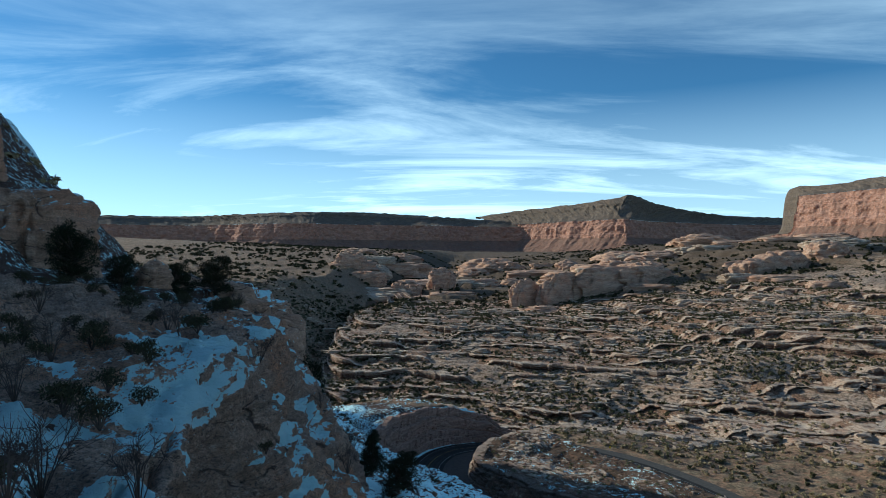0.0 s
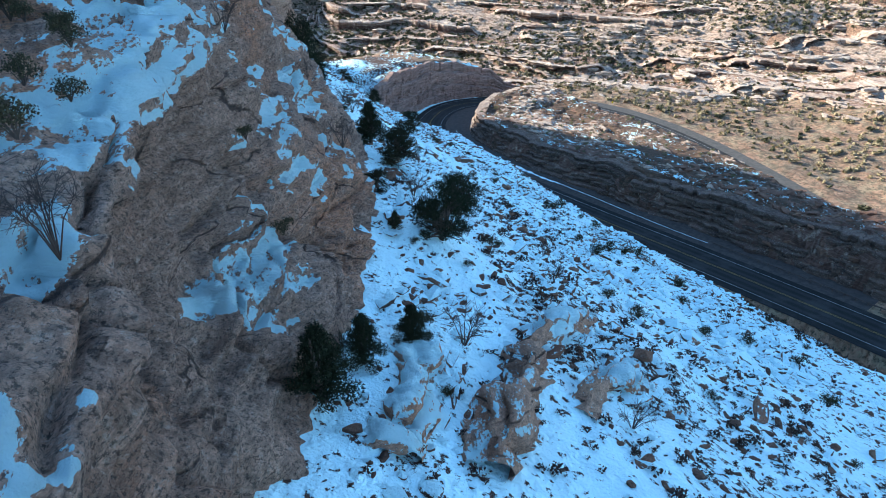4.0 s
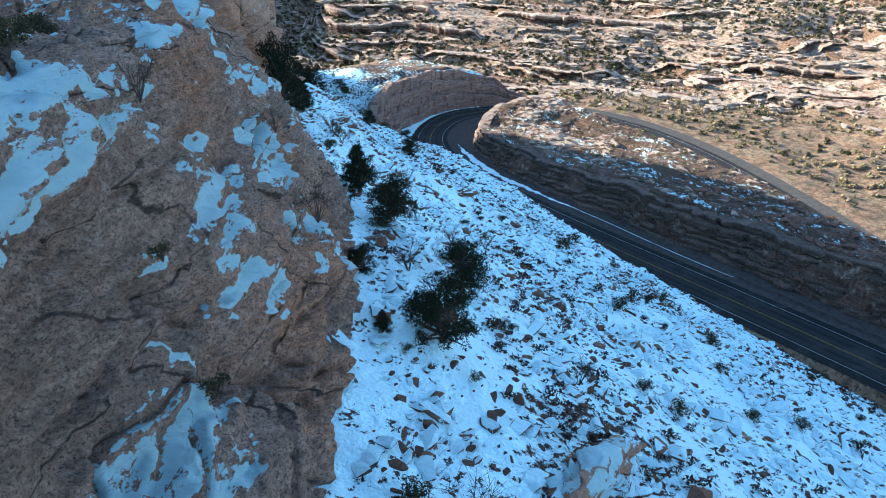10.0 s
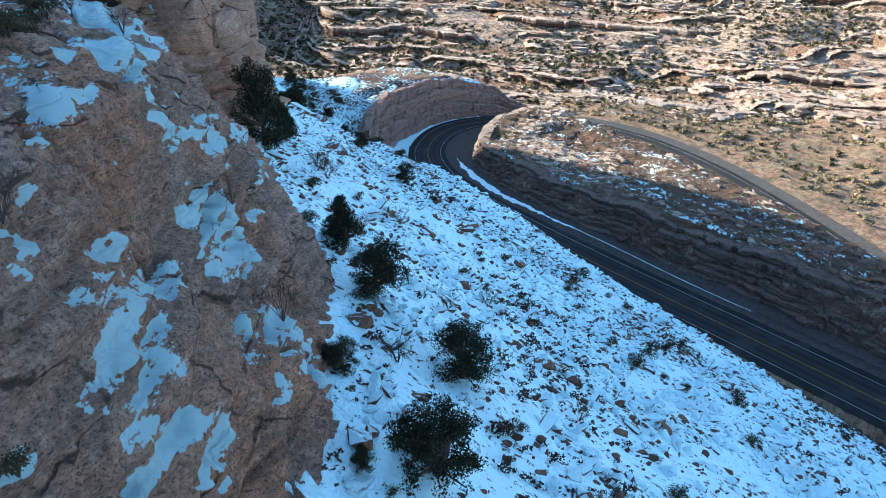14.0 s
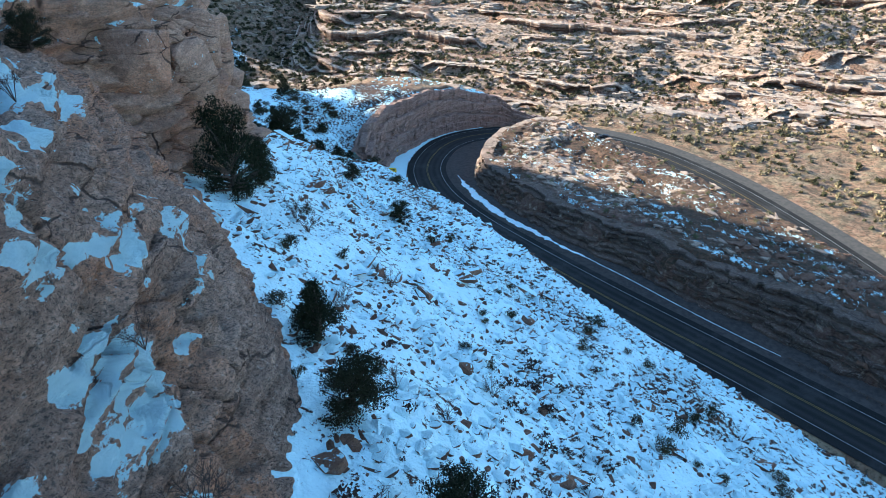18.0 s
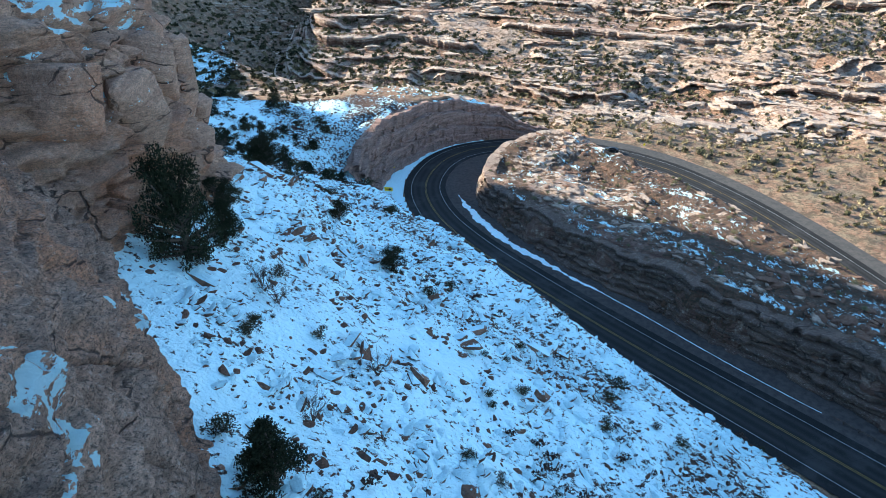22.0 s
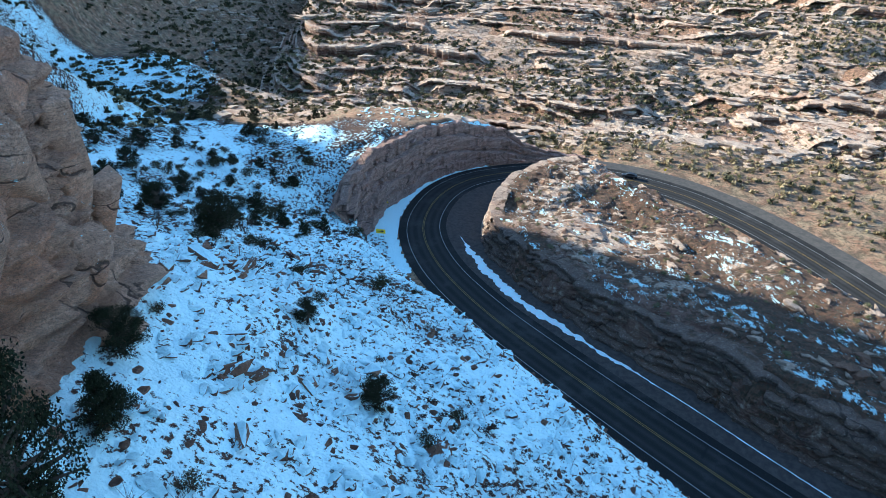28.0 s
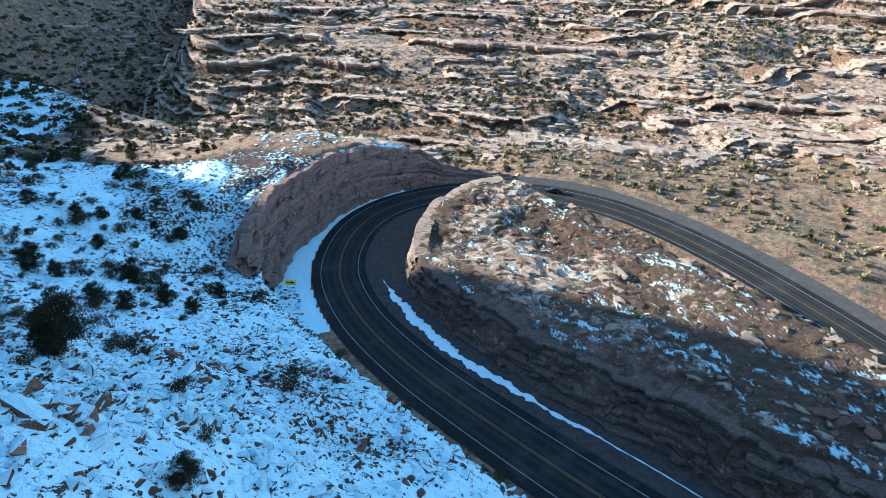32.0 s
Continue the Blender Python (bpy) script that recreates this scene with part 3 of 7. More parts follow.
def sheet(x, y):
    z, rock, snow, scrub, north = land(x, y)
    close = (x > -70) & (x < 215) & (y > -210) & (y < 110)
    d, s, zr = np.full(x.shape, 99.0), np.zeros(x.shape), np.zeros(x.shape)
    d[close], s[close], zr[close] = road_near(x[close], y[close])
    far_leg = smooth(s, 318, 345)
    # outer side: shoulder, then the bank
    edge = 6.6 + 6.5 * np.exp(-(((s - 256) / 20) ** 2)) + 1.5 * smooth(s, 262, 285) * (1 - far_leg)
    walled = smooth(s, 248, 254) * (1 - smooth(s, 322, 332))
    edge = np.where(walled > 0.5, np.interp(s, [249, 254, 262, 271, 280, 330], [15.0, 13.2, 11.8, 9.6, 8.5, 8.8]), edge + 0.5)
    bank = zr + np.clip(d - edge, 0, None) * (1.6 + 3.2 * walled)
    outer = soft_min(z, bank, 1.2)
    fill = zr - 0.25 + (z - zr + 0.25) * smooth(d, 13, 66) + 0.7 * fbm(x / 14, y / 14, 3.0, 4) * smooth(d, 11, 20)
    outer = outer + (fill - outer) * far_leg
    zo = np.where(d > edge - 1.0, outer, zr - 0.12)
    zo = np.where((d > 0) & (d < edge), np.minimum(zo, zr - 0.05 + 0.02 * (d - 4)), zo)
    zo = np.where(d < 66, zo, z)
    zin = zr - 0.14 - 1.6 * smooth(-d, 14.5, 18)
    zz = np.where(d > 0, zo, zin)
    inside = (d < 0) & (d > -62) & close
    z = np.where(close & ((d > 0) | inside), zz, z)
    flat = close & (d > -12) & (d < edge + 0.5)
    rock = np.where(inside | flat, 0.15, rock)
    bend = np.exp(-(((s - 268) / 22) ** 2))
    snow = np.where(flat, np.where((d > 5.7) & (bend > 0.12), 0.95, -0.2), np.where(inside, 0.0, snow))
    snow = np.where(close & (d > edge - 0.4) & (d < edge + 3) & (far_leg < 0.3), np.maximum(snow, 0.62), snow)
    return z, rock, snow, scrub


# ---- mesh helpers ----
def grid_mesh(name, verts, nu, nv, material, attrs=None, shade=True):
    """A mesh from a nu x nv net of points."""
    me = bpy.data.meshes.new(name)
    i = np.arange(nu * nv).reshape(nu, nv)
    quads = np.stack([i[:-1, :-1], i[1:, :-1], i[1:, 1:], i[:-1, 1:]], -1).reshape(-1, 4)
    me.vertices.add(nu * nv)
    me.vertices.foreach_set("co", np.ascontiguousarray(verts, dtype=np.float32).ravel())
    me.loops.add(quads.size)
    me.loops.foreach_set("vertex_index", quads.ravel().astype(np.int32))
    me.polygons.add(len(quads))
    me.polygons.foreach_set("loop_start", np.arange(0, quads.size, 4, dtype=np.int32))
    me.polygons.foreach_set("use_smooth", np.full(len(quads), shade))
    for key, v in (attrs or {}).items():
        a = me.attributes.new(key, "FLOAT", "POINT")
        a.data.foreach_set("value", np.ascontiguousarray(v, dtype=np.float32).ravel())
    me.update(calc_edges=True)
    me.materials.append(material)
    return me


def soup_mesh(name, verts, faces, material, shade=False):
    """A mesh from arrays of points and equal-sided faces."""
    me = bpy.data.meshes.new(name)
    faces = np.asarray(faces, dtype=np.int32)
    me.vertices.add(len(verts))
    me.vertices.foreach_set("co", np.ascontiguousarray(verts, dtype=np.float32).ravel())
    me.loops.add(faces.size)
    me.loops.foreach_set("vertex_index", faces.ravel())
    me.polygons.add(len(faces))
    me.polygons.foreach_set("loop_start", np.arange(0, faces.size, faces.shape[1], dtype=np.int32))
    me.polygons.foreach_set("use_smooth", np.full(len(faces), shade))
    me.update(calc_edges=True)
    me.materials.append(material)
    return me


def net_normals(p):
    n = np.cross(np.gradient(p, axis=0), np.gradient(p, axis=1))
    return n / np.maximum(np.linalg.norm(n, axis=-1, keepdims=True), 1e-9)


def part(name, me, parent, label=""):
    ob = new(name, me)
    ob.parent = parent
    return tagged(ob, label)


# ---- ground sheet ----
def axis_steps(fine_lo, fine_hi, fine, mid_lo, mid_hi, mid, lo, hi, grow=1.09):
    a = list(np.arange(fine_lo, fine_hi, fine))
    b, step = [fine_hi], mid
    while b[-1] < hi:
        b.append(b[-1] + step)
        if b[-1] > mid_hi:
            step *= grow
    c, step = [fine_lo], mid
    while c[-1] > lo:
        c.append(c[-1] - step)
        if c[-1] < mid_lo:
            step *= grow
    return np.array(c[:0:-1] + a + b)


gx = axis_steps(-62, 60, 0.62, -170, 240, 1.35, -4400, 4400, 1.04)
gy = axis_steps(-165, 66, 0.62, -215, 380, 1.35, -2500, 4700, 1.033)
GX, GY = np.meshgrid(gx, gy, indexing="ij")
GZ, g_rock, g_snow, g_scrub = sheet(GX, GY)
ground = new("ground", grid_mesh("ground", np.stack([GX, GY, GZ], -1), len(gx), len(gy), M_GROUND, {"rock": g_rock, "snow": g_snow, "scrub": g_scrub}))
tagged(ground, "red desert soil, ledgy slickrock and snow-covered talus", "ground", kind="structure")


def sheet_height(x, y):
    i = np.clip(np.searchsorted(gx, x) - 1, 0, len(gx) - 2)
    j = np.clip(np.searchsorted(gy, y) - 1, 0, len(gy) - 2)
    u, v = (x - gx[i]) / (gx[i + 1] - gx[i]), (y - gy[j]) / (gy[j + 1] - gy[j])
    return (GZ[i, j] * (1 - u) + GZ[i + 1, j] * u) * (1 - v) + (GZ[i, j + 1] * (1 - u) + GZ[i + 1, j + 1] * u) * v


# ---- the ledgy bench: layer upon layer of sandstone ----
bx = np.arange(-100, 350, 0.52)
rb = np.random.default_rng(77)
lev, LEVELS = 103.0, []
while lev < 520:
    LEVELS.append(lev)
    lev += (4.5 + 17.0 * rb.random() ** 1.5 if lev < 300 else rb.uniform(13, 28))
LEVELS = np.array(LEVELS)
NL = len(LEVELS)
BXX, BLL = np.meshgrid(bx, LEVELS, indexing="ij")
KK = np.broadcast_to(np.arange(NL)[None], BXX.shape)
by = BLL - 0.36 * np.clip(BXX, -40, 400)
by = by - 18 * fbm(BXX / 120, by / 120, 3.1, 3)
calm = smooth(KK.astype(float), -1.5, 4)
by = by + calm * (20 * fbm(BXX / 52, KK * 0.38, 1.5, 2) + 3.0 * fbm(BXX / 20, KK * 0.45, 4.5, 3)) + 0.9 * fbm(BXX / 4.2, KK * 1.3, 7.5, 3)
by = by + 1.7 * lattice(np.floor(BXX / 4.6 + 1.5 * fbm(BXX / 9, KK * 1.0, 2.0, 2)), KK, KK * 0)
b_axis = -92 + 0.10 * (BLL - 230) + 14 * fbm(BLL / 90, 4.4, 0.5, 3)
b_end = np.clip((b_axis + 26 - BXX) / 26, 0, 1.6)
by = by + 80 * b_end**3
by = np.maximum.accumulate(by - 0.5 * KK, axis=1) + 0.5 * KK
bz = -16 + 24 * smooth(BLL, 96, 300) + 0.02 * np.clip(by - 90, 0, 100) + 0.11 * np.clip(BXX - 95, 0, 400) + 0.012 * np.clip(by - 260, 0, 4000)
bz = bz + 0.03 * np.clip(BXX, 0, 1500) * smooth(by, 200, 700) + 1.6 * fbm(BXX / 70, BLL / 60, 5.5, 2) + 0.5 * fbm(BXX / 12, KK * 0.9, 3.3, 3) - 22 * np.clip(b_end - 1.05, 0, 1)
bz = terrace(bz + 2.6 * fbm(BXX / 46, KK * 0.21, 9.5, 3), 5.2, 0.88)
bz = np.maximum.accumulate(bz - 0.12 * KK, axis=1) + 0.12 * KK - 22 * np.clip(b_end - 1.05, 0, 1)
drop = np.diff(bz, axis=1, prepend=(bz[:, :1] - 2.2))
drop = np.maximum(drop, 0.05) * (0.35 + 0.6 * smooth(fbm(BXX / 30, KK * 0.6, 9.5, 3), -0.2, 0.2))
drop = drop + 1.1 * smooth(fbm(BXX / 22, KK * 1.9, 12.5, 2), 0.1, 0.5)
drop[:, 0] += 3.0
under = (0.7 + 3.2 * np.clip(fbm(BXX / 14, KK * 1.7, 6.6, 3) + 0.3, 0, 1)) * np.clip(drop / 1.6, 0, 1.3)
bench_root = new("sandstone_bench")
tagged(bench_root, "sunlit bench of layered tan sandstone with red soil", "rock bench")
bench_cols = []
RISE = ((1.0, 0.0), (0.85, 0.16), (0.45, 0.27), (0.6, 0.42), (0.12, 0.58), (0.22, 0.68), (0.0, 0.86), (0.12, 0.96), (0.5, 1.0))
for k in range(NL):
    y0, z1, dr, un = by[:, k], bz[:, k], drop[:, k], under[:, k]
    cols_y = [y0 + un * a for a, _ in RISE[:-2]] + [y0 + 0.15, y0 + 0.55]
    cols_z = [z1 - dr * (1 - h) for _, h in RISE]
    soil = [-0.6] * len(RISE)
    if k + 1 < NL:
        y2, z2 = by[:, k + 1] + under[:, k + 1], bz[:, k + 1] - drop[:, k + 1]
    else:
        y2, z2 = y0 + 20, z1 - 6
    y2 = np.maximum(y2, y0 + 0.8)
    far = y2 - y0 - 0.55
    for t in (0.14, 0.36, 0.6, 0.82, 1.0):
        yy = y0 + 0.55 + far * t
        swell = (0.15 * np.minimum(far, 9) * t * (1 - t) * fbm(bx / 5, yy / 5, 8.8, 3) + 0.22 * fbm(bx / 1.6, yy / 1.6, 2.8, 2)) * (t < 1)
        cols_y.append(yy)
        cols_z.append(z1 + (z2 - z1) * t**1.3 + swell)
        soil.append(smooth(yy - y0, 1.2, 7.0) * 0.85 - 0.06 + 0.35 * fbm(bx / 40, yy / 25, 3.9, 2))
    Y, Z = np.stack(cols_y, 1), np.stack(cols_z, 1)
    m = Y.shape[1]
    Xs = np.broadcast_to(bx[:, None], Y.shape)
    rough = np.ones(m)
    rough[0] = rough[-1] = 0
    face = (np.arange(m) < len(RISE)) * rough
    Y = Y + face * 0.35 * fbm(Xs / 1.3, Z / 0.5, 1.0 + k, 3)
    Xs = Xs + rough * 0.16 * fbm(Xs / 0.7, Y / 0.7, 3.0 + k, 1)
    so = np.stack([np.broadcast_to(q, bx.shape) for q in soil], 1)
    # lower, recessed part of each face coloured dark to deepen its shade
    part("rock_layer", grid_mesh("rock_layer", np.stack([Xs, Y, Z], -1), len(bx), m, M_LAYER, {"soil": so, "shade_tone": np.broadcast_to(np.r_[0.6, 1.0, 1.0, 1.0, 0.7, 0.5, np.zeros(m - 6)][None], Y.shape)}, False), bench_root)
    bench_cols.append((Y[:, len(RISE) - 1:], Z[:, len(RISE) - 1:]))
bench_y = np.maximum.accumulate(np.hstack([c[0] for c in bench_cols]), axis=1)
bench_z = np.hstack([c[1] for c in bench_cols])
bgy = np.arange(60, 540, 0.8)
BENCH = np.array([np.interp(bgy, bench_y[i], bench_z[i], left=-99, right=-99) for i in range(len(bx))])


def ground_height(x, y):
    x, y = np.asarray(x, float), np.asarray(y, float)
    i, j = np.clip(((x - bx[0]) / 0.52).astype(int), 0, len(bx) - 1), np.clip(((y - bgy[0]) / 0.8).astype(int), 0, len(bgy) - 1)
    inside = (x > bx[0]) & (x < bx[-1]) & (y > bgy[0]) & (y < bgy[-1])
    return np.maximum(sheet_height(x, y), np.where(inside, BENCH[i, j], -99))


# ---- rock walls along the road ----
def layered_wall(name, parent, s0, s1, side, foot, base, brow, lean, layers, material, seed, block=2.2, knock=0.35, deep=3.0, step=0.36):
    """A wall of strata beside the road. Layers: height share of the foot, of the brow, undercut, share of the lean at its face."""
    s = np.arange(s0, s1, step)
    _, _, zr = road_at(s, 0 * s)
    ft, bs, br, ln = foot(s), base(s, zr), brow(s), lean(s)
    out = []
    for k, (lo, hi, un, back) in enumerate(layers):
        wob = 0.55 * fbm(s / 13, k * 0.5, seed, 3) + 0.35 * fbm(s / 2.5, k * 1.7, seed + 4, 2) + knock * lattice(np.floor(s / block + 0.8 * fbm(s / 5, k * 1.0, seed, 2)), np.full(s.shape, k), np.full(s.shape, int(seed)))
        f0 = ft + ln * back + wob * np.clip(ln / 4, 0.4, 0.9)
        nxt = layers[k + 1] if k + 1 < len(layers) else None
        wave = 0.05 * fbm(s / 15, k * 0.5, seed + 8, 3)
        z0, z1 = bs + (br - bs) * (lo + (wave if k else 0)), bs + (br - bs) * (hi + (wave if nxt else 0))
        pts = [(f0 + un, z0), (f0 + 0.8 * un, z0 + 0.2 * (z1 - z0)), (f0 + 0.2 * un, z0 + 0.38 * (z1 - z0)), (f0 + 0.28 * un, z0 + 0.55 * (z1 - z0)), (f0, z0 + 0.75 * (z1 - z0)), (f0 + 0.05, z0 + 0.93 * (z1 - z0)), (f0 + 0.25, z1)]
        tail = (0.8, 1.8, deep) if nxt is None else (0.7, 1.5, 2.8)
        pts += [(f0 + q, z1 + (0.05 * q if nxt else -0.06 * q)) for q in tail]
        D = np.stack([p_[0] for p_ in pts], 1)
        Z = np.stack([p_[1] for p_ in pts], 1)
        S = np.broadcast_to(s[:, None], D.shape)
        D = D + 0.16 * fbm(S / 0.8, Z / 0.5, seed + k, 3)
        x, y, _ = road_at(S, side * D)
        Z = Z + 0.10 * fbm(x / 1.4, y / 1.4, seed, 2)
        so = np.broadcast_to(np.r_[[-0.6] * 7, [0.1, 0.35, 0.5]][None], D.shape)
        me = grid_mesh("rock_layer", np.stack([x, y, Z], -1), len(s), D.shape[1], material[k] if isinstance(material, list) else material, {"snow": np.full(D.shape, -0.6), "soil": so}, False)
        out.append(part("rock_layer", me, parent))
    return out


# ---- road ----
def ribbon(name, s0, s1, d0, d1, lift, material, step=1.0, cols=2, kind="", label="", cat="", parent=None, wear=False):
    s = np.arange(s0, s1 + 0.01, step)
    d = np.linspace(d0, d1, cols)
    S_, D_ = np.meshgrid(s, d, indexing="ij")
    x, y, z = road_at(S_, D_)
    at = {"wear": np.exp(-(((np.abs(np.abs(D_) - 1.85) - 0.85) / 0.42) ** 2)) * (np.abs(D_) < 3.7)} if wear else None
    me = grid_mesh(name, np.stack([x, y, z + lift], -1)[:, ::-1], len(s), cols, material, {k: v[:, ::-1] for k, v in at.items()} if at else None)
    ob = new(name, me)
    if parent:
        ob.parent = parent
    return tagged(ob, label, cat, kind=kind)


SE = RS[-1] - 1
road = ribbon("road", 1, SE, -5.2, 5.6, 0.02, M_ASPHALT, 1.0, 37, "structure", "worn two-lane asphalt mountain road with wheel tracks", "road", wear=True)
ribbon("shoulder", 120, 345, -14.5, -5.2, 0.0, M_GRAVEL, 1.5, 9, "structure", "dark gravel shoulder inside the bend", "road shoulder")
ribbon("pull_out", 322, SE, 5.6, 10.5, 0.0, plain_material("dusty_asphalt", (0.06, 0.056, 0.052), (0.095, 0.085, 0.075), 0.95, 0.8), 1.5, 5, "structure", "dusty paved pull-out beside the lower road", "road shoulder")
for nm, d, w, m in (("edge_line", 3.72, 0.11, M_WHITE), ("edge_line", -3.72, 0.11, M_WHITE), ("centre_line", 0.14, 0.11, M_YELLOW), ("centre_line", -0.14, 0.11, M_YELLOW)):
    ribbon(nm, 1, SE, d - w / 2, d + w / 2, 0.026, m, 1.0, 2, label="worn painted line on the asphalt", parent=road)


# ---- swept rock faces ----
def swept_rock(name, rows, nu, nv, material, rough, label, cat, snow_at=0.0, seed=0.0, grain=(0, 0, 1), cuts=(), crisp=False, drifts=(), clefts=()):
    """A rock mass swept along its rows; a row is a list of places from the buried foot up over the brink and back."""
    k = len(rows[0])
    prof = np.array([spline(r, 24) for r in rows])
    m = prof.shape[1]
    # even steps up the face
    length = np.r_[0, np.cumsum(np.linalg.norm(np.diff(prof.mean(0), axis=0), axis=1))]
    want = np.linspace(0, length[-1], nv)
    pick = np.interp(want, length, np.arange(m))
    lo = np.clip(pick.astype(int), 0, m - 2)
    f = (pick - lo)[None, :, None]
    prof = prof[:, lo] * (1 - f) + prof[:, lo + 1] * f
    net = np.stack([spline(prof[:, j], 16) for j in range(nv)], 1)
    g = np.linspace(0, net.shape[0] - 1, nu)
    lo = np.clip(g.astype(int), 0, net.shape[0] - 2)
    f = (g - lo)[:, None, None]
    p = net[lo] * (1 - f) + net[lo + 1] * f
    n = net_normals(p)
    x, y, z = p[..., 0], p[..., 1], p[..., 2] + seed
    a, b, c = rough
    bed = grain[0] * x + grain[1] * y + grain[2] * z
    off = a * fbm(x / 9, y / 9, z / 7, 3) + b * (1 - 2 * np.abs(fbm(x / 4, y / 4, z / 3, 3))) + c * fbm(x / 1.1, y / 1.1, z / 0.8, 3)
    off = off + 1.0 * b * terrace(bed + 1.0 * fbm(x / 8, y / 8, z / 8, 2), 1.6, 0.9) - 1.0 * b * bed + 0.35 * c * terrace(bed + 0.5 * fbm(x / 3, y / 3, z / 3, 2), 0.5, 0.9) - 0.35 * c * bed
    crack = np.abs(fbm(x / 6 + 0.3 * z / 6, y / 6, z / 14 + 3.7, 2))
    off = off - (1.4 * b + 0.35 * a) * np.exp(-((crack / 0.028) ** 2))
    seam = (bed / 2.7 + 0.5 * fbm(x / 13, y / 13, z / 13, 3)) % 1.0
    off = off - 1.3 * b * np.exp(-(((seam - 0.5) / 0.04) ** 2)) * smooth(fbm(x / 7, y / 7, z / 7 + 9.0, 2), -0.1, 0.35)
    pit = fbm(x / 1.9, y / 1.9, z / 1.2 + 5.0, 3)
    off = off - 1.1 * c * smooth(pit, 0.25, 0.6) + 0.5 * c * fbm(x / 0.42, y / 0.42, z / 0.3, 2)
    for (cx, cy, cz, r, depth) in cuts:
        q = ((x - cx) ** 2 + (y - cy) ** 2 + ((z - seed - cz) * 0.8) ** 2) / r**2
        off = off - depth * np.exp(-q * 1.2)
    if drifts:
        level = bed + 0.35 * fbm(x / 5, y / 5, z / 5 + 7.0, 3)
        off = off + 0.75 * (terrace(level, 0.85, 0.95) - level) * smooth(fbm(x / 6, y / 6, z / 6 + 3.0, 2), -0.25, 0.2)
    for cx, cy, cz, r in drifts:
        q = ((x - cx) ** 2 + (y - cy) ** 2 + 1.2 * (z - seed - cz) ** 2) / r**2
        off = off + 0.7 * r * np.clip((cz - z + seed) / r, -0.6, 1.0) * np.exp(-(q**1.5))
    wavy = 0.5 * np.stack([fbm(x / 2.2, y / 2.2, z / 2.2 + q, 3) for q in (1.0, 21.0, 41.0)], -1)
    for a0, a1, wide, depth in clefts:
        a0, a1 = np.array(a0), np.array(a1)
        rel, way = p + wavy - a0, a1 - a0
        t = np.clip((rel @ way) / (way @ way), 0, 1)
        off = off - depth * np.exp(-(np.linalg.norm(rel - t[..., None] * way, axis=-1) / wide) ** 2)
    p = p + n * off[..., None]
    n = net_normals(p)
    lay = smooth(fbm(x / 9 + 1.7, y / 9, z / 9 + 2, 2), -0.05, 0.45) * 0.75 - 0.35 + fbm((x + y) / 9, bed / 0.9, 4.0 + seed, 3) * 0.30
    at = {"snow": snow_at + 0.75 * smooth(n[..., 2], 0.25, 0.85) + lay - 0.22}
    if drifts:
        heap = np.full(x.shape, -1.0)
        streak = fbm(p[..., 1] / 3.2, (p[..., 2] + 0.08 * p[..., 0]) / 0.5, 4.0 + seed, 3)
        blown = p + np.stack([fbm(x / 1.7, y / 1.7, z / 1.7 + q, 4) for q in (11.0, 31.0, 51.0)], -1) * (0.8, 1.3, 1.0)
        rd = np.random.default_rng(17)
        spread = list(drifts)
        for cx, cy, cz, r in drifts:
            for k in range(3):
                u, w = rd.normal(0, 1.3) * r + rd.normal(0, 0.8), rd.normal(0, 1.2) * r
                spread.append((cx - 0.6 * w, cy + u, cz + 0.8 * w, r * rd.uniform(0.3, 0.6)))
        for k, (cx, cy, cz, r) in enumerate(spread):
            a, b = (1.0, 1.0) if k < len(drifts) else ((2.2, 0.5) if k % 2 else (0.6, 1.8))
            heap = np.maximum(heap, 1.0 - np.sqrt(b * (blown[..., 0] - cx) ** 2 + a * (blown[..., 1] - cy) ** 2 + 1.2 * b * (blown[..., 2] - cz) ** 2) / (2.05 * r))
        lie = smooth(n[..., 2], 0.1, 0.55)
        flat_top = smooth(n[..., 2], 0.62, 0.95) * smooth(p[..., 2], 61.5, 63.5)
        at = {"snow": -0.80 + smooth(heap, -0.1, 0.55) * (0.95 + 0.60 * lie) + 0.55 * streak + 0.22 * lie + flat_top * (0.30 + 0.5 * fbm((x + y) / 9, bed / 0.9, 4.0 + seed, 3))}
    ob = new(name, grid_mesh(name, p, nu, nv, material, at, not crisp))
    return tagged(ob, label, cat), p, n


def cliff_row(y, *face, back=22, lift=4.0, sink=6.0, skew=0.0):
    """The face of a cliff at y, from its foot to its brink, as (x, z), with a way back over the top."""
    (bx, bz), (tx, tz) = face[0], face[-1]
    return [(bx + 1.0, y, bz - sink)] + [(x, y, z) for x, z in face] + [(tx - back * 0.35, y + skew * 0.35, tz + lift * 0.35), (tx - back, y + skew, tz + lift)]


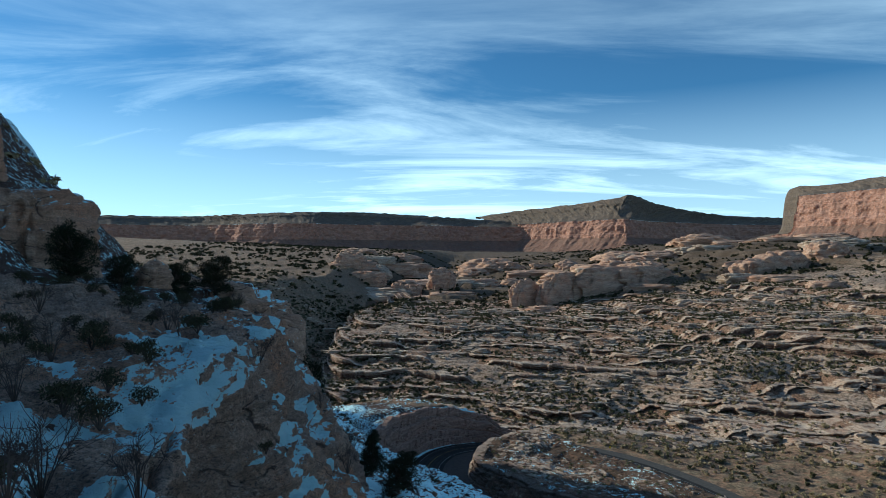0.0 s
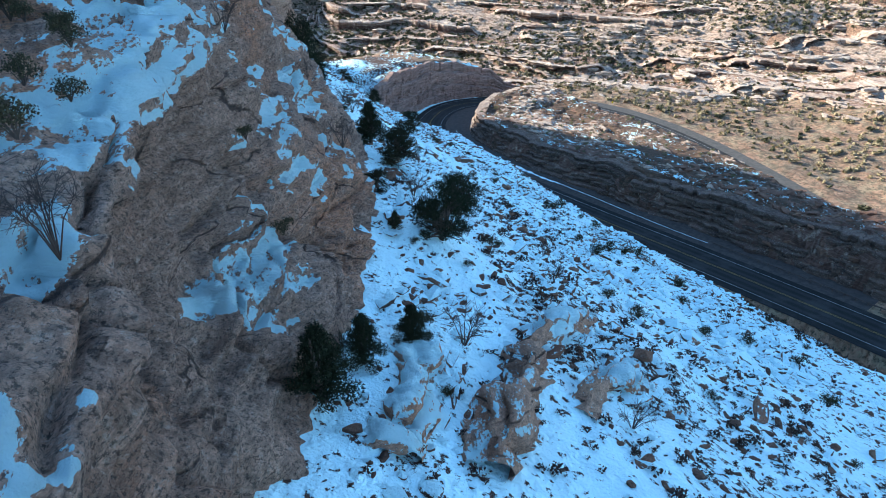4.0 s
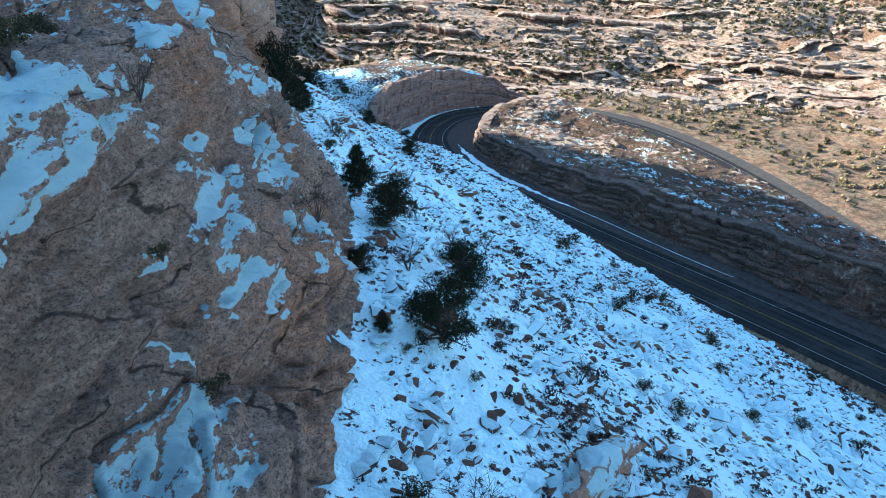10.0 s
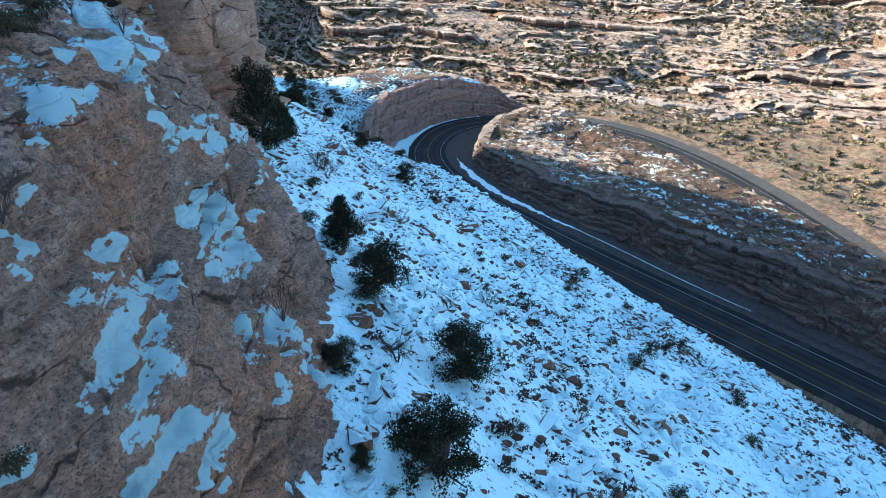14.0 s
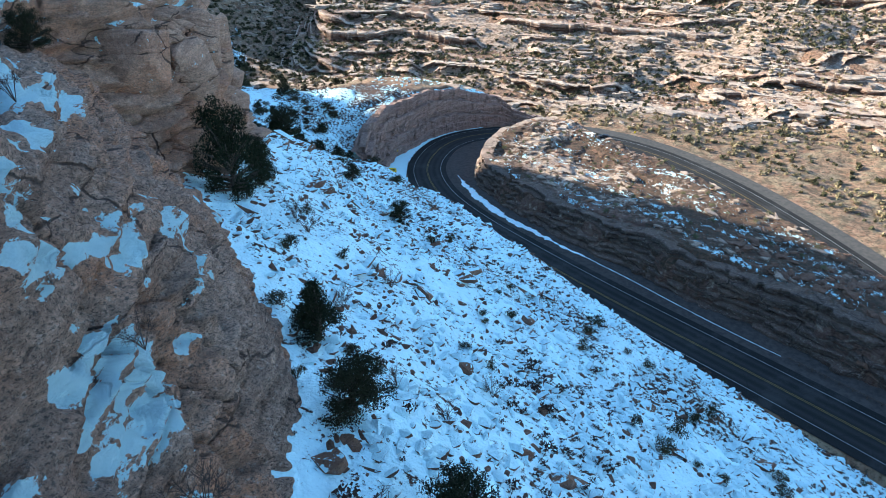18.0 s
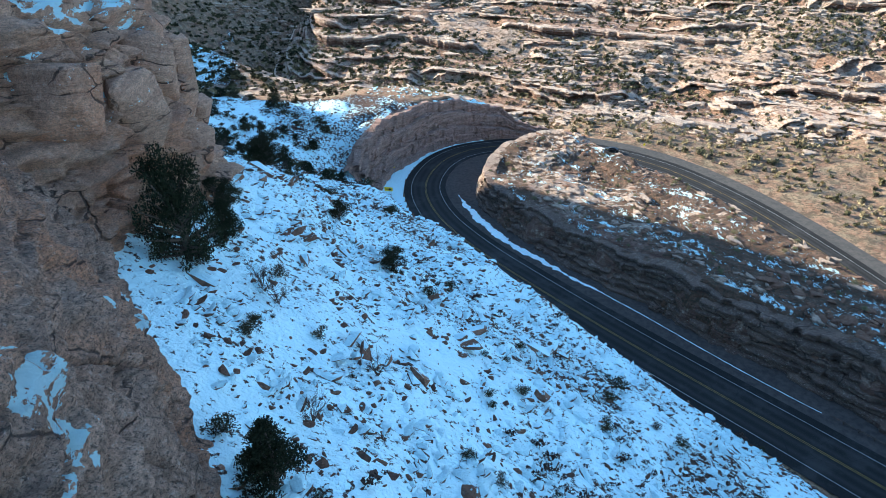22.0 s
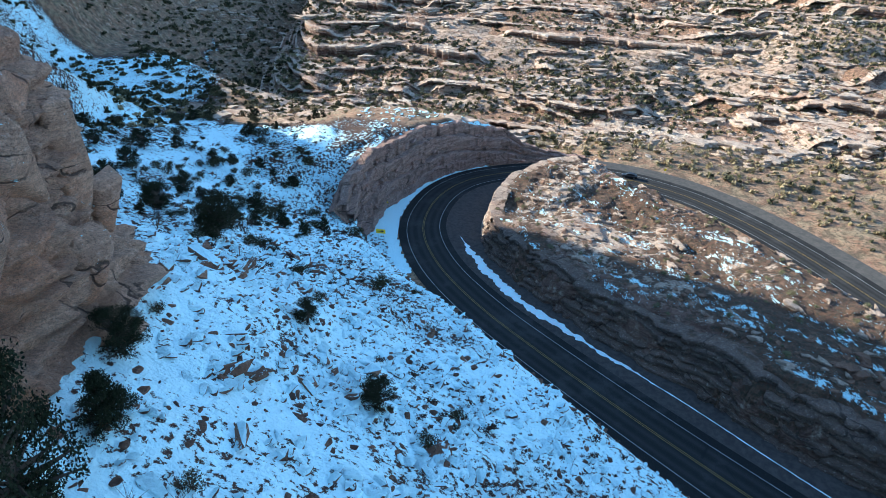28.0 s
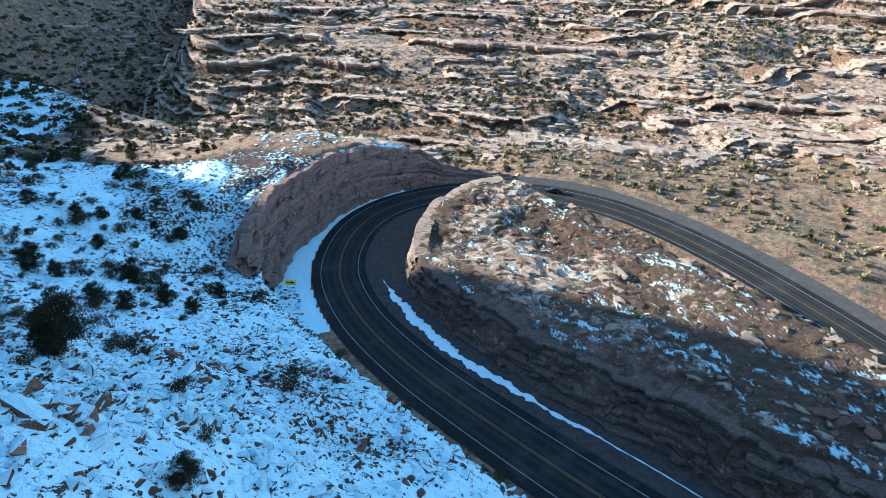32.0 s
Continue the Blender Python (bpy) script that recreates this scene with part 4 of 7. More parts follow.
# old snow on the cliff: places and widths of the drifts
BENCH_DRIFTS = [(-25.3, -149.0, 64.0, 2.6), (-25.5, -144.6, 64.4, 2.1), (-26.4, -134.3, 63.5, 1.0), (-28.0, -126.0, 63.0, 1.3), (-25.2, -153.8, 64.4, 2.5), (-22.6, -160.6, 63.4, 1.4), (-24.0, -158.4, 63.8, 1.2),
                (-18.4, -172.9, 64.2, 0.8), (-17.2, -173.8, 63.0, 0.7), (-19.4, -170.2, 64.4, 0.8), (-21.6, -166.5, 63.8, 1.2), (-29.0, -146.0, 65.6, 1.6), (-29.5, -154.0, 65.9, 1.7), (-26.5, -163.0, 65.2, 1.6), (-31.0, -139.0, 65.5, 1.7),
                (-28.3, -125.6, 63.4, 1.2), (-33.0, -115.9, 62.8, 1.6), (-31.4, -113.7, 61.6, 1.2), (-28.7, -121.4, 62.4, 0.8), (-33.9, -114.2, 64.0, 1.2)]
PROW_DRIFTS = [(-25.6, -128.6, 60.2, 0.7), (-25.6, -124.4, 58.2, 0.7), (-23.4, -127.4, 54.9, 1.4), (-23.6, -139.4, 57.6, 1.0), (-22.6, -140.2, 56.8, 1.2), (-22.2, -141.4, 55.6, 0.9), (-21.8, -143.4, 55.4, 0.7), (-20.8, -142.2, 54.2, 1.0),
               (-19.6, -141.6, 52.6, 0.9), (-21.4, -145.2, 54.2, 0.7), (-23.4, -146.2, 57.2, 0.5), (-19.8, -134.2, 51.8, 1.0), (-17.6, -134.0, 49.6, 1.2), (-20.8, -149.4, 52.4, 1.0), (-20.9, -151.6, 52.8, 1.3), (-21.2, -154.0, 53.4, 1.4),
               (-19.6, -152.2, 51.2, 0.8), (-22.0, -156.6, 54.4, 1.0), (-21.8, -149.8, 54.2, 0.5), (-20.4, -155.6, 52.0, 0.8)]
DOME_DRIFTS = [(-22.6, -129.2, 54.0, 1.5), (-23.6, -130.6, 55.2, 1.2), (-24.4, -130.0, 56.8, 0.7), (-25.7, -121.3, 57.8, 0.9), (-25.0, -122.6, 57.0, 0.7), (-26.0, -125.6, 59.2, 0.5), (-25.6, -127.4, 59.6, 0.45), (-27.0, -122.4, 59.4, 0.5),
               (-25.4, -116.8, 55.8, 0.8), (-24.2, -118.6, 54.6, 0.7), (-24.2, -121.2, 54.6, 0.45), (-23.6, -126.4, 55.2, 0.5), (-22.8, -124.2, 53.0, 0.6), (-21.2, -131.4, 51.8, 0.7), (-20.0, -131.8, 51.0, 0.7),
               (-23.6, -135.6, 56.4, 1.2), (-23.4, -137.0, 56.8, 1.0), (-18.8, -132.4, 49.8, 0.8), (-30.0, -104.8, 51.0, 1.2), (-27.8, -108.0, 51.0, 0.7)]
# long joints in the cliff: ends, width and depth
CLEFTS = [((-16.4, -144.6, 46.5), (-19.6, -146.6, 51.0), 0.5, 1.5), ((-19.6, -146.6, 51.0), (-22.4, -146.6, 55.4), 0.32, 0.9), ((-22.4, -146.6, 55.4), (-24.6, -149.5, 59.5), 0.22, 0.6),
          ((-24.4, -132.5, 58.6), (-20.6, -137.6, 52.6), 0.22, 0.5), ((-26.2, -127.0, 60.6), (-22.6, -131.5, 53.4), 0.2, 0.4), ((-25.4, -137.5, 60.4), (-26.0, -147.5, 62.0), 0.22, 0.5),
          ((-24.6, -119.0, 56.2), (-23.6, -127.5, 54.8), 0.14, 0.3), ((-29.5, -112.0, 58.8), (-26.0, -117.0, 55.6), 0.16, 0.35)]
cliff, cliff_p, cliff_n = swept_rock("cliff", [
    cliff_row(-214, (-11.5, 51), (-12.2, 55), (-12.8, 58), (-13.4, 61), (-14.0, 63.5)),
    cliff_row(-196, (-12.0, 50), (-12.8, 55), (-13.4, 58), (-14.0, 61), (-14.5, 63.2)),
    cliff_row(-180, (-13.4, 50), (-14.2, 54.5), (-14.8, 58), (-15.4, 61), (-16.2, 63.0)),
    cliff_row(-171, (-16.0, 50), (-17.2, 54), (-18.0, 58), (-18.2, 60.6), (-18.8, 62.9)),
    cliff_row(-163, (-18.2, 50), (-20.8, 53.6), (-22.6, 57), (-22.4, 60.4), (-21.7, 62.9)),
    cliff_row(-157, (-18.2, 49.4), (-20.2, 53.0), (-23.4, 55.4), (-24.0, 59.8), (-23.5, 63.2)),
    cliff_row(-151, (-16.8, 48.6), (-18.9, 51.4), (-21.9, 54.4), (-24.3, 59.0), (-25.3, 63.2)),
    cliff_row(-146, (-17.0, 47.8), (-19.2, 50.6), (-21.5, 53.8), (-23.6, 57.2), (-26.0, 63.3)),
    cliff_row(-142.5, (-16.2, 47.4), (-18.2, 49.9), (-20.3, 53.3), (-23.3, 57.6), (-26.4, 63.4)),
    cliff_row(-136, (-16.3, 46.9), (-17.4, 50.3), (-20.2, 53.2), (-24.0, 57.6), (-26.9, 63.4)),
    cliff_row(-130, (-17.6, 46.4), (-19.6, 49.8), (-21.8, 53.0), (-24.4, 57.4), (-27.1, 63.2)),
    cliff_row(-124, (-18.9, 46.0), (-20.9, 50.0), (-22.8, 53.2), (-25.4, 57.0), (-28.6, 63.0)),
    cliff_row(-119, (-20.2, 45.8), (-22.3, 50.0), (-24.3, 54.6), (-26.9, 58.6), (-30.2, 62.8)),
    cliff_row(-114, (-22.8, 45.8), (-24.8, 50.0), (-26.9, 54.6), (-30.0, 59.2), (-32.6, 62.2)),
    cliff_row(-109, (-25.8, 45.8), (-27.2, 51.0), (-29.4, 54.6), (-32.0, 58.2), (-35.6, 61.6)),
    cliff_row(-103, (-29.8, 45.6), (-31.4, 49.8), (-32.6, 53.6), (-34.6, 57.2), (-38.8, 60.6)),
    cliff_row(-97, (-34.0, 46.0), (-35.6, 50.0), (-38.0, 54.0), (-40.6, 57.5), (-44.0, 60.0)),
], 760, 300, M_CLIFF, (0.55, 0.42, 0.24), "weathered tan sandstone cliff with patches of old snow", "cliff", 0.06, 0.0, (0.08, -0.03, 0.99),
    [(-17.5, -139.5, 48.3, 2.0, 1.1), (-22.4, -129.4, 52.4, 1.8, -0.7), (-19.6, -149.6, 51.4, 2.6, -0.5), (-24.2, -157.0, 57.2, 4.0, 0.7)],
    drifts=BENCH_DRIFTS + PROW_DRIFTS + DOME_DRIFTS, clefts=CLEFTS)
block, block_p, block_n = swept_rock("rock_buttress", [
    cliff_row(-104, (-40.0, 47.0), (-43.0, 55), (-47.0, 62.0)),
    cliff_row(-97, (-37.4, 47.5), (-40.6, 55), (-44.0, 62.0)),
    cliff_row(-90, (-35.6, 46.5), (-37.8, 54), (-40.2, 62.0)),
    cliff_row(-83, (-34.6, 44.0), (-36.6, 52), (-38.8, 61.5)),
    cliff_row(-76, (-34.4, 42.4), (-36.4, 51), (-39.4, 60.6)),
    cliff_row(-70, (-35.4, 41.6), (-37.2, 49), (-41.0, 59.6)),
    cliff_row(-65.5, (-38.0, 40.6), (-40.0, 48), (-43.0, 58.0)),
    [(-41.5, -61.0, 34), (-42.2, -61.8, 39.6), (-43.6, -63.6, 47), (-46.5, -66.5, 56.5), (-50, -71, 59), (-60, -80, 61)],
    [(-48.5, -57.5, 32), (-49.0, -58.4, 37.6), (-50.0, -60.6, 46), (-52.0, -64.0, 55.0), (-55, -69, 58), (-63, -80, 61)],
    [(-60.0, -54.5, 28), (-60.4, -55.6, 34.0), (-61.0, -58.0, 44), (-62.5, -62.0, 53.0), (-64, -68, 57), (-70, -80, 62)],
    [(-80.0, -48.0, 22), (-80.4, -49.6, 28.0), (-81.0, -53.0, 40), (-82.0, -58.0, 52.0), (-83, -66, 58), (-86, -80, 64)],
], 380, 190, M_BLOCK, (0.9, 1.1, 0.25), "broken orange-tan sandstone buttress above the snow slope", "cliff", -0.08, 31.0, (0.15, 0.1, 0.97),
    [(-36.8, -66.5, 45.0, 2.6, 1.2)], drifts=[(-41.5, -86, 62, 2.6), (-41, -76, 60.6, 1.8), (-44, -70, 58.6, 1.6), (-37.5, -80, 55, 0.7), (-47, -95, 62, 2.6)],
    clefts=[((-40.2, -88, 60.5), (-36.6, -76, 47.0), 0.35, 1.1), ((-39.5, -80, 60.0), (-36.4, -70, 45.0), 0.3, 1.0), ((-37.6, -92, 54.0), (-36.4, -80, 51.0), 0.25, 0.7), ((-42, -73, 59.5), (-39.4, -66.5, 46.0), 0.35, 1.1),
            ((-36.5, -84, 50.5), (-35.2, -73, 45.5), 0.22, 0.6), ((-38.4, -86, 58.5), (-37.2, -86.5, 48.0), 0.22, 0.6), ((-38.6, -76, 57.0), (-36.2, -77, 46.0), 0.25, 0.7)])



def rock_rib(places, tall, seed):
    """Bedrock that breaks out of the slope: a steep face towards the road, its back sunk into the talus."""
    rows = []
    for i, ((x, y), h) in enumerate(zip(places, tall)):
        (x0, y0), (x1, y1) = places[max(i - 1, 0)], places[min(i + 1, len(places) - 1)]
        run = math.hypot(x1 - x0, y1 - y0)
        nx, ny = -(y1 - y0) / run, (x1 - x0) / run
        if nx < 0:
            nx, ny = -nx, -ny
        row = []
        for out, up in ((0.7, -1.3), (0.35, 0.0), (0.15, 0.3 * h), (-0.1, 0.7 * h), (-0.8, 0.6 * h), (-1.6, 0.22 * h), (-2.8, -0.9)):
            px, py = x + nx * out, y + ny * out
            row.append((px, py, float(ground_height(np.array([px]), np.array([py]))[0]) + up))
        rows.append(row)
    return swept_rock("rock_outcrop", rows[::-1], 130, 56, M_BLOCK, (0.35, 0.45, 0.24), "jointed bedrock breaking out of the snowy slope", "rock outcrop", 0.15, seed, (0.1, 0.2, 0.97))


rock_rib([(1.2, -139.5), (-0.4, -142.0), (-2.4, -144.6), (-4.4, -147.4), (-5.6, -150.4), (-6.8, -153.6), (-7.8, -157.0), (-8.6, -160.5)], [0.3, 1.6, 2.4, 2.8, 2.2, 2.8, 3.2, 1.0], 51.0)
rock_rib([(3.0, -147.2), (1.4, -148.8), (-0.4, -150.2), (-2.0, -151.6), (-3.2, -153.6)], [0.4, 1.8, 1.6, 2.2, 0.4], 57.0)
rock_rib([(-11.6, -152.0), (-12.2, -154.6), (-12.6, -157.6), (-12.8, -161.0)], [0.4, 1.4, 1.6, 0.6], 63.0)

# ---- cut rock wall round the outside of the bend ----
def wall_row(s, d_base, d_top, z_top, back=1.6):
    bx, by, bz = (float(v) for v in road_at(s, d_base))
    tx, ty, _ = (float(v) for v in road_at(s, d_top))
    kx, ky, _ = (float(v) for v in road_at(s, d_top + back))
    px, py, _ = (float(v) for v in road_at(s, d_base - 0.4))
    mx, my, mz = bx + (tx - bx) * 0.42, by + (ty - by) * 0.42, bz + (z_top - bz) * 0.52
    return [(px, py, bz - 1.6), (bx, by, bz), (mx, my, mz), (tx, ty, z_top), (kx, ky, z_top - 1.8)]


CUT_S = [249, 254, 262, 271, 280, 290, 300, 306, 310, 316, 323, 330]
CUT_FOOT = [13.6, 11.4, 10.1, 7.7, 6.6, 6.4, 6.4, 6.4, 6.4, 6.6, 7.0, 7.6]
CUT_BROW = [8.6, 12.4, 12.8, 13.2, 12.0, 9.8, 6.6, 4.4, 0.6, -3.4, -6.0, -7.6]
CUT_LEAN = [5.0, 5.0, 4.6, 4.3, 4.2, 4.2, 4.0, 4.0, 3.8, 3.4, 3.0, 2.6]
cut_wall, _, _ = swept_rock("cut_rock_wall", [wall_row(s_, f_ + 0.9, f_ + l_ + 0.7, b_ - 0.5) for s_, f_, b_, l_ in zip(CUT_S, CUT_FOOT, CUT_BROW, CUT_LEAN)],
                            200, 40, M_CUT, (0.1, 0.2, 0.1), "blasted pinkish sandstone cut beside the hairpin", "rock wall", -9.0, 77.0, (0.0, 0.0, 1.0), crisp=True)
layered_wall("cut_rock_wall", cut_wall, 249.5, 329, 1, lambda s: np.interp(s, CUT_S, CUT_FOOT), lambda s, zr: zr - 0.5,
             lambda s: np.interp(s, CUT_S, CUT_BROW) + 0.5 * fbm(s / 3, 0 * s, 3.0, 3) + 0.35 * lattice(np.floor(s / 2.3), 0 * s, 0 * s + 5), lambda s: np.interp(s, CUT_S, CUT_LEAN),
             [(0.0, 0.22, 0.0, 0.0), (0.20, 0.42, 0.15, 0.14), (0.41, 0.50, 1.0, 0.42), (0.49, 0.76, 0.35, 0.36), (0.75, 1.0, 0.25, 0.66)], M_CUT, 61.0, 1.5, 0.42, 1.9, 0.3)
# ---- the fin inside the hairpin ----
fx, fy = np.arange(-7, 104, 0.42), np.arange(-128, 50, 0.42)
FX, FY = np.meshgrid(fx, fy, indexing="ij")
fd, fs, fz = road_near(FX, FY)
edge_in = np.where(fs < 320, 10.4 + 4.4 * np.exp(-(((fs - 272) / 30) ** 2)), 8.0)
lean = 5.0 - 3.0 * np.exp(-(((fs - 268) / 34) ** 2)) + 22 * smooth(fs, 305, 350)
warp = 1.5 * fbm(FX / 7, FY / 7, 2.0, 3) + 0.5 * fbm(FX / 2, FY / 2, 6.0, 2)
t_in = np.clip((-fd - edge_in + warp) / lean, -0.4, 1.6)
top = fin_top(FX, FY, fd) + 0.7 * fbm(FX / 9, FY / 9, 5.0, 4)
rise = np.clip(t_in, 0, 1)
FZ = fz - 0.9 + (top - fz + 0.9) * ((0.8 * smooth(rise, 0.0, 0.85) + 0.2 * rise) ** (1 + 0.8 * smooth(fs, 305, 350)))
ledge = terrace(FZ + 1.6 * fbm(FX / 14, FY / 14, 7.0, 3), 0.8, 0.9)
FZ = FZ + (ledge - FZ) * 0.55 + 0.13 * fbm(FX / 2.4, FY / 2.4, 3.0, 4) - 1.3 * (1 - smooth(t_in, 1.0, 1.35)) * (1 - smooth(fs, 304, 316))
FZ = np.where((t_in < -0.02) | (fd > 0), fz - 2.2, FZ)
fin_pts = np.stack([FX, FY, FZ], -1)
fnn = net_normals(fin_pts)
wob = 0.5 * fbm(FX / 4, FY / 4, FZ / 1.0, 3) + 0.3 * fbm(FX / 0.9, FY / 0.9, FZ / 0.7, 2)
steep = 1 - smooth(fnn[..., 2], 0.45, 0.85)
fin_pts = fin_pts + fnn * (wob * (0.2 + 0.6 * steep) * (t_in > 0))[..., None]
fin_snow = 0.06 * smooth(fnn[..., 2], 0.7, 0.95) + 0.40 * fbm((FX * 0.6 - FY * 0.8) / 16, (FX * 0.8 + FY * 0.6) / 2.2, 4.4, 3) + 0.35 * fbm(FX / 1.6, FY / 1.6, 1.4, 3) + 0.08 * smooth(-FY, -10, 40)
fin_soil = 0.80 + 0.5 * fbm(FX / 16, FY / 16, 8.0, 3) - 0.7 * steep
# shade painted on the steep near flank, plus red-brown rubble colour at low y
fin_shade_rubble = np.clip(1.3 * steep * (fs < 246) + 1.2 * smooth(fd, -25, -17) * smooth(-fs, -244, -232) + 0.9 * smooth(-FY, 18, 60), 0, 1)
rock_fin = new("rock_fin", grid_mesh("rock_fin", fin_pts, len(fx), len(fy), M_FIN_LIT, {"snow": np.where(t_in > 0.9, fin_snow, -0.3), "soil": fin_soil, "shade_tone": fin_shade_rubble}, False))
tagged(rock_fin, "low ledgy sandstone fin with scrub and snow streaks", "rock fin")


def fin_brow(s):
    x, y, _ = road_at(s, -(fin_foot(s) + fin_lean(s)))
    d = fin_foot(s) + fin_lean(s)
    return fin_top(x, y, d) + 0.7 * fbm(x / 9, y / 9, 5.0, 4)


def fin_foot(s):
    return 10.4 + 4.4 * np.exp(-(((s - 272) / 30) ** 2))


def fin_lean(s):
    return 4.2 - 2.9 * np.exp(-(((s - 268) / 34) ** 2)) + 20 * smooth(s, 308, 350)


FIN_LAYERS = [(0.0, 0.2, 0.1, 0.0), (0.17, 0.36, 0.5, 0.2), (0.35, 0.50, 0.35, 0.36), (0.49, 0.6, 0.6, 0.52), (0.58, 0.82, 0.45, 0.6), (0.8, 1.0, 0.4, 0.82)]
# wall in the dark shaded copy, nose in the pale sunlit one
layered_wall("rock_fin", rock_fin, 112, 246, -1, fin_foot, lambda s, zr: zr - 0.9, fin_brow, fin_lean, FIN_LAYERS, M_FIN_SHADED, 17.0, 1.7, 0.7, 3.4)
layered_wall("rock_fin", rock_fin, 245, 317, -1, fin_foot, lambda s, zr: zr - 0.9, fin_brow, fin_lean, [(0.0, 0.3, 0.0, 0.0), (0.28, 0.62, 0.2, 0.25), (0.6, 0.72, 0.3, 0.6), (0.7, 1.0, 0.25, 0.75)], M_FIN_LIT, 23.0, 2.2, 0.3, 3.4)


def fin_height(x, y):
    i, j = np.clip(((x - fx[0]) / 0.42).astype(int), 0, len(fx) - 1), np.clip(((y - fy[0]) / 0.42).astype(int), 0, len(fy) - 1)
    return fin_pts[i, j, 2]


# ---- far mesas, butte, fins ----
def mesa(name, rows, base, cliff_top, material, label, nu=260, deep=420.0, flute=30.0):
    """A far tableland. Rows along its foot: x, y, height of its top; talus, sheer band, shrubby hill and flat top."""
    ln = spline(rows, 40)
    g = np.linspace(0, len(ln) - 1, nu)
    lo = np.clip(g.astype(int), 0, len(ln) - 2)
    f = (g - lo)[:, None]
    ln = ln[lo] * (1 - f) + ln[lo + 1] * f
    ahead = ln[:, :2] + (12.0, 184.0)
    ahead /= np.linalg.norm(ahead, axis=1)[:, None]
    run = np.gradient(ln[:, :2], axis=0)
    run = np.stack([np.convolve(np.pad(run[:, q], 12, "edge"), np.ones(25) / 25, "valid") for q in (0, 1)], -1)
    inward = np.stack([-run[:, 1], run[:, 0]], -1)
    inward /= np.linalg.norm(inward, axis=1)[:, None] + 1e-9
    way = np.r_[0, np.cumsum(np.linalg.norm(np.diff(ln[:, :2], axis=0), axis=1))]
    root = new(name)
    # bays and buttresses of several widths
    jut = flute * (1.5 * fbm(way / 210, 3.0, 1.0, 2) + 0.9 * (np.abs(fbm(way / 80, 5.0, 2.0, 2)) - 0.25) + 0.22 * fbm(way / 24, 7.0, 3.0, 2))
    cap = np.minimum(cliff_top, ln[:, 2])
    over = np.maximum(ln[:, 2] - cliff_top, 0)
    bands = {
        "talus_slope": (M_RED, [(-0.15, 0, -0.20, 0.2), (0.05, 0, -0.09, 0.4), (0.22, 0, 0.0, 0.7), (0.42, 0, 0.095, 1.0), (0.5, 0, 0.118, 1.0)]),
        "cliff_band": (material, [(0.40, 0, 0.100, 1.0), (0.43, 0, 0.104, 1.0), (0.56, 0, 0.108, 1.0), (0.575, 0, 0.118, 1.0), (0.70, 0, 0.121, 1.0), (0.82, 0, 0.125, 1.0), (0.835, 0, 0.139, 1.0), (0.9, 0, 0.141, 0.95), (0.91, 0, 0.154, 0.9), (0.965, 0, 0.156, 0.9), (1.0, 0, 0.16, 0.85)]),
        "table_top": (M_TOP, [(1.0, 0, 0.155, 0.85), (1.01, 0.08, 0.2, 0.6), (1.01, 0.3, 0.28, 0.4), (1.01, 0.62, 0.36, 0.3), (1.01, 0.72, 0.365, 0.3), (1.01, 0.97, 0.45, 0.2), (1.01, 1.0, 0.7, 0.0), (1.0, 1.0, 1.0, 0.0)])}
    for nm, (mat, prof) in bands.items():
        fine = [prof[0]]
        for p0, p1 in zip(prof[:-1], prof[1:]):
            fine += [tuple(np.array(p0) + (np.array(p1) - np.array(p0)) * t) for t in (0.33, 0.67, 1.0)]
        lo_, hi_, bk, jt = (np.array(c)[None] for c in zip(*fine))
        z = base + lo_ * cap[:, None] + hi_ * over[:, None]
        z = z + 3.0 * fbm(way[:, None] / 30, bk * 60, 4.0, 3) * (nm != "cliff_band") * np.maximum(smooth(hi_, 0.05, 0.3), 1 - smooth(lo_, 0.3, 0.45))
        move = bk * deep + jut[:, None] * jt + 5 * fbm(way[:, None] / 18, z / 14, 2.0, 3)
        turned = smooth(bk, 0.17, 0.5) + 0 * z
        x = ln[:, 0][:, None] + (inward[:, 0][:, None] * (1 - turned) + ahead[:, 0][:, None] * turned) * move
        y = ln[:, 1][:, None] + (inward[:, 1][:, None] * (1 - turned) + ahead[:, 1][:, None] * turned) * move
        part(nm, grid_mesh(nm, np.stack([x, y, z], -1), nu, z.shape[1], mat, shade=False), root)
    return tagged(root, label, "mesa")


mesa("far_mesa", [(-2900, 2000, 185), (-1900, 2350, 178), (-1500, 2500, 174), (-1160, 2640, 176), (-860, 2480, 178), (-560, 2400, 184), (-380, 2520, 190), (-50, 2640, 178), (150, 2720, 168), (420, 2800, 156)], 55, 128, M_FAR, "long red sandstone mesa rim, mostly in shade", 700, 420, 22)
mesa("far_mesa", [(180, 3000, 190), (330, 2800, 208), (430, 2660, 212), (560, 2480, 222), (690, 2300, 236), (760, 2260, 248), (880, 2380, 226), (1120, 2560, 198), (1500, 2800, 182), (2300, 3000, 175)], 58, 138, M_FAR, "flat-topped sandstone mesa with a darker hill on top", 700, 420, 16)
mesa("far_mesa", [(950, 2080, 6), (1040, 1980, 36), (1095, 1900, 62), (1122, 1850, 80), (1134, 1825, 214), (1170, 1740, 220), (1220, 1620, 226), (1270, 1500, 234), (1330, 1380, 244), (1460, 1260, 250), (2000, 1200, 250)], 60, 190, M_FAR, "red sandstone butte with a sheer sunlit face", 500, 300, 9)


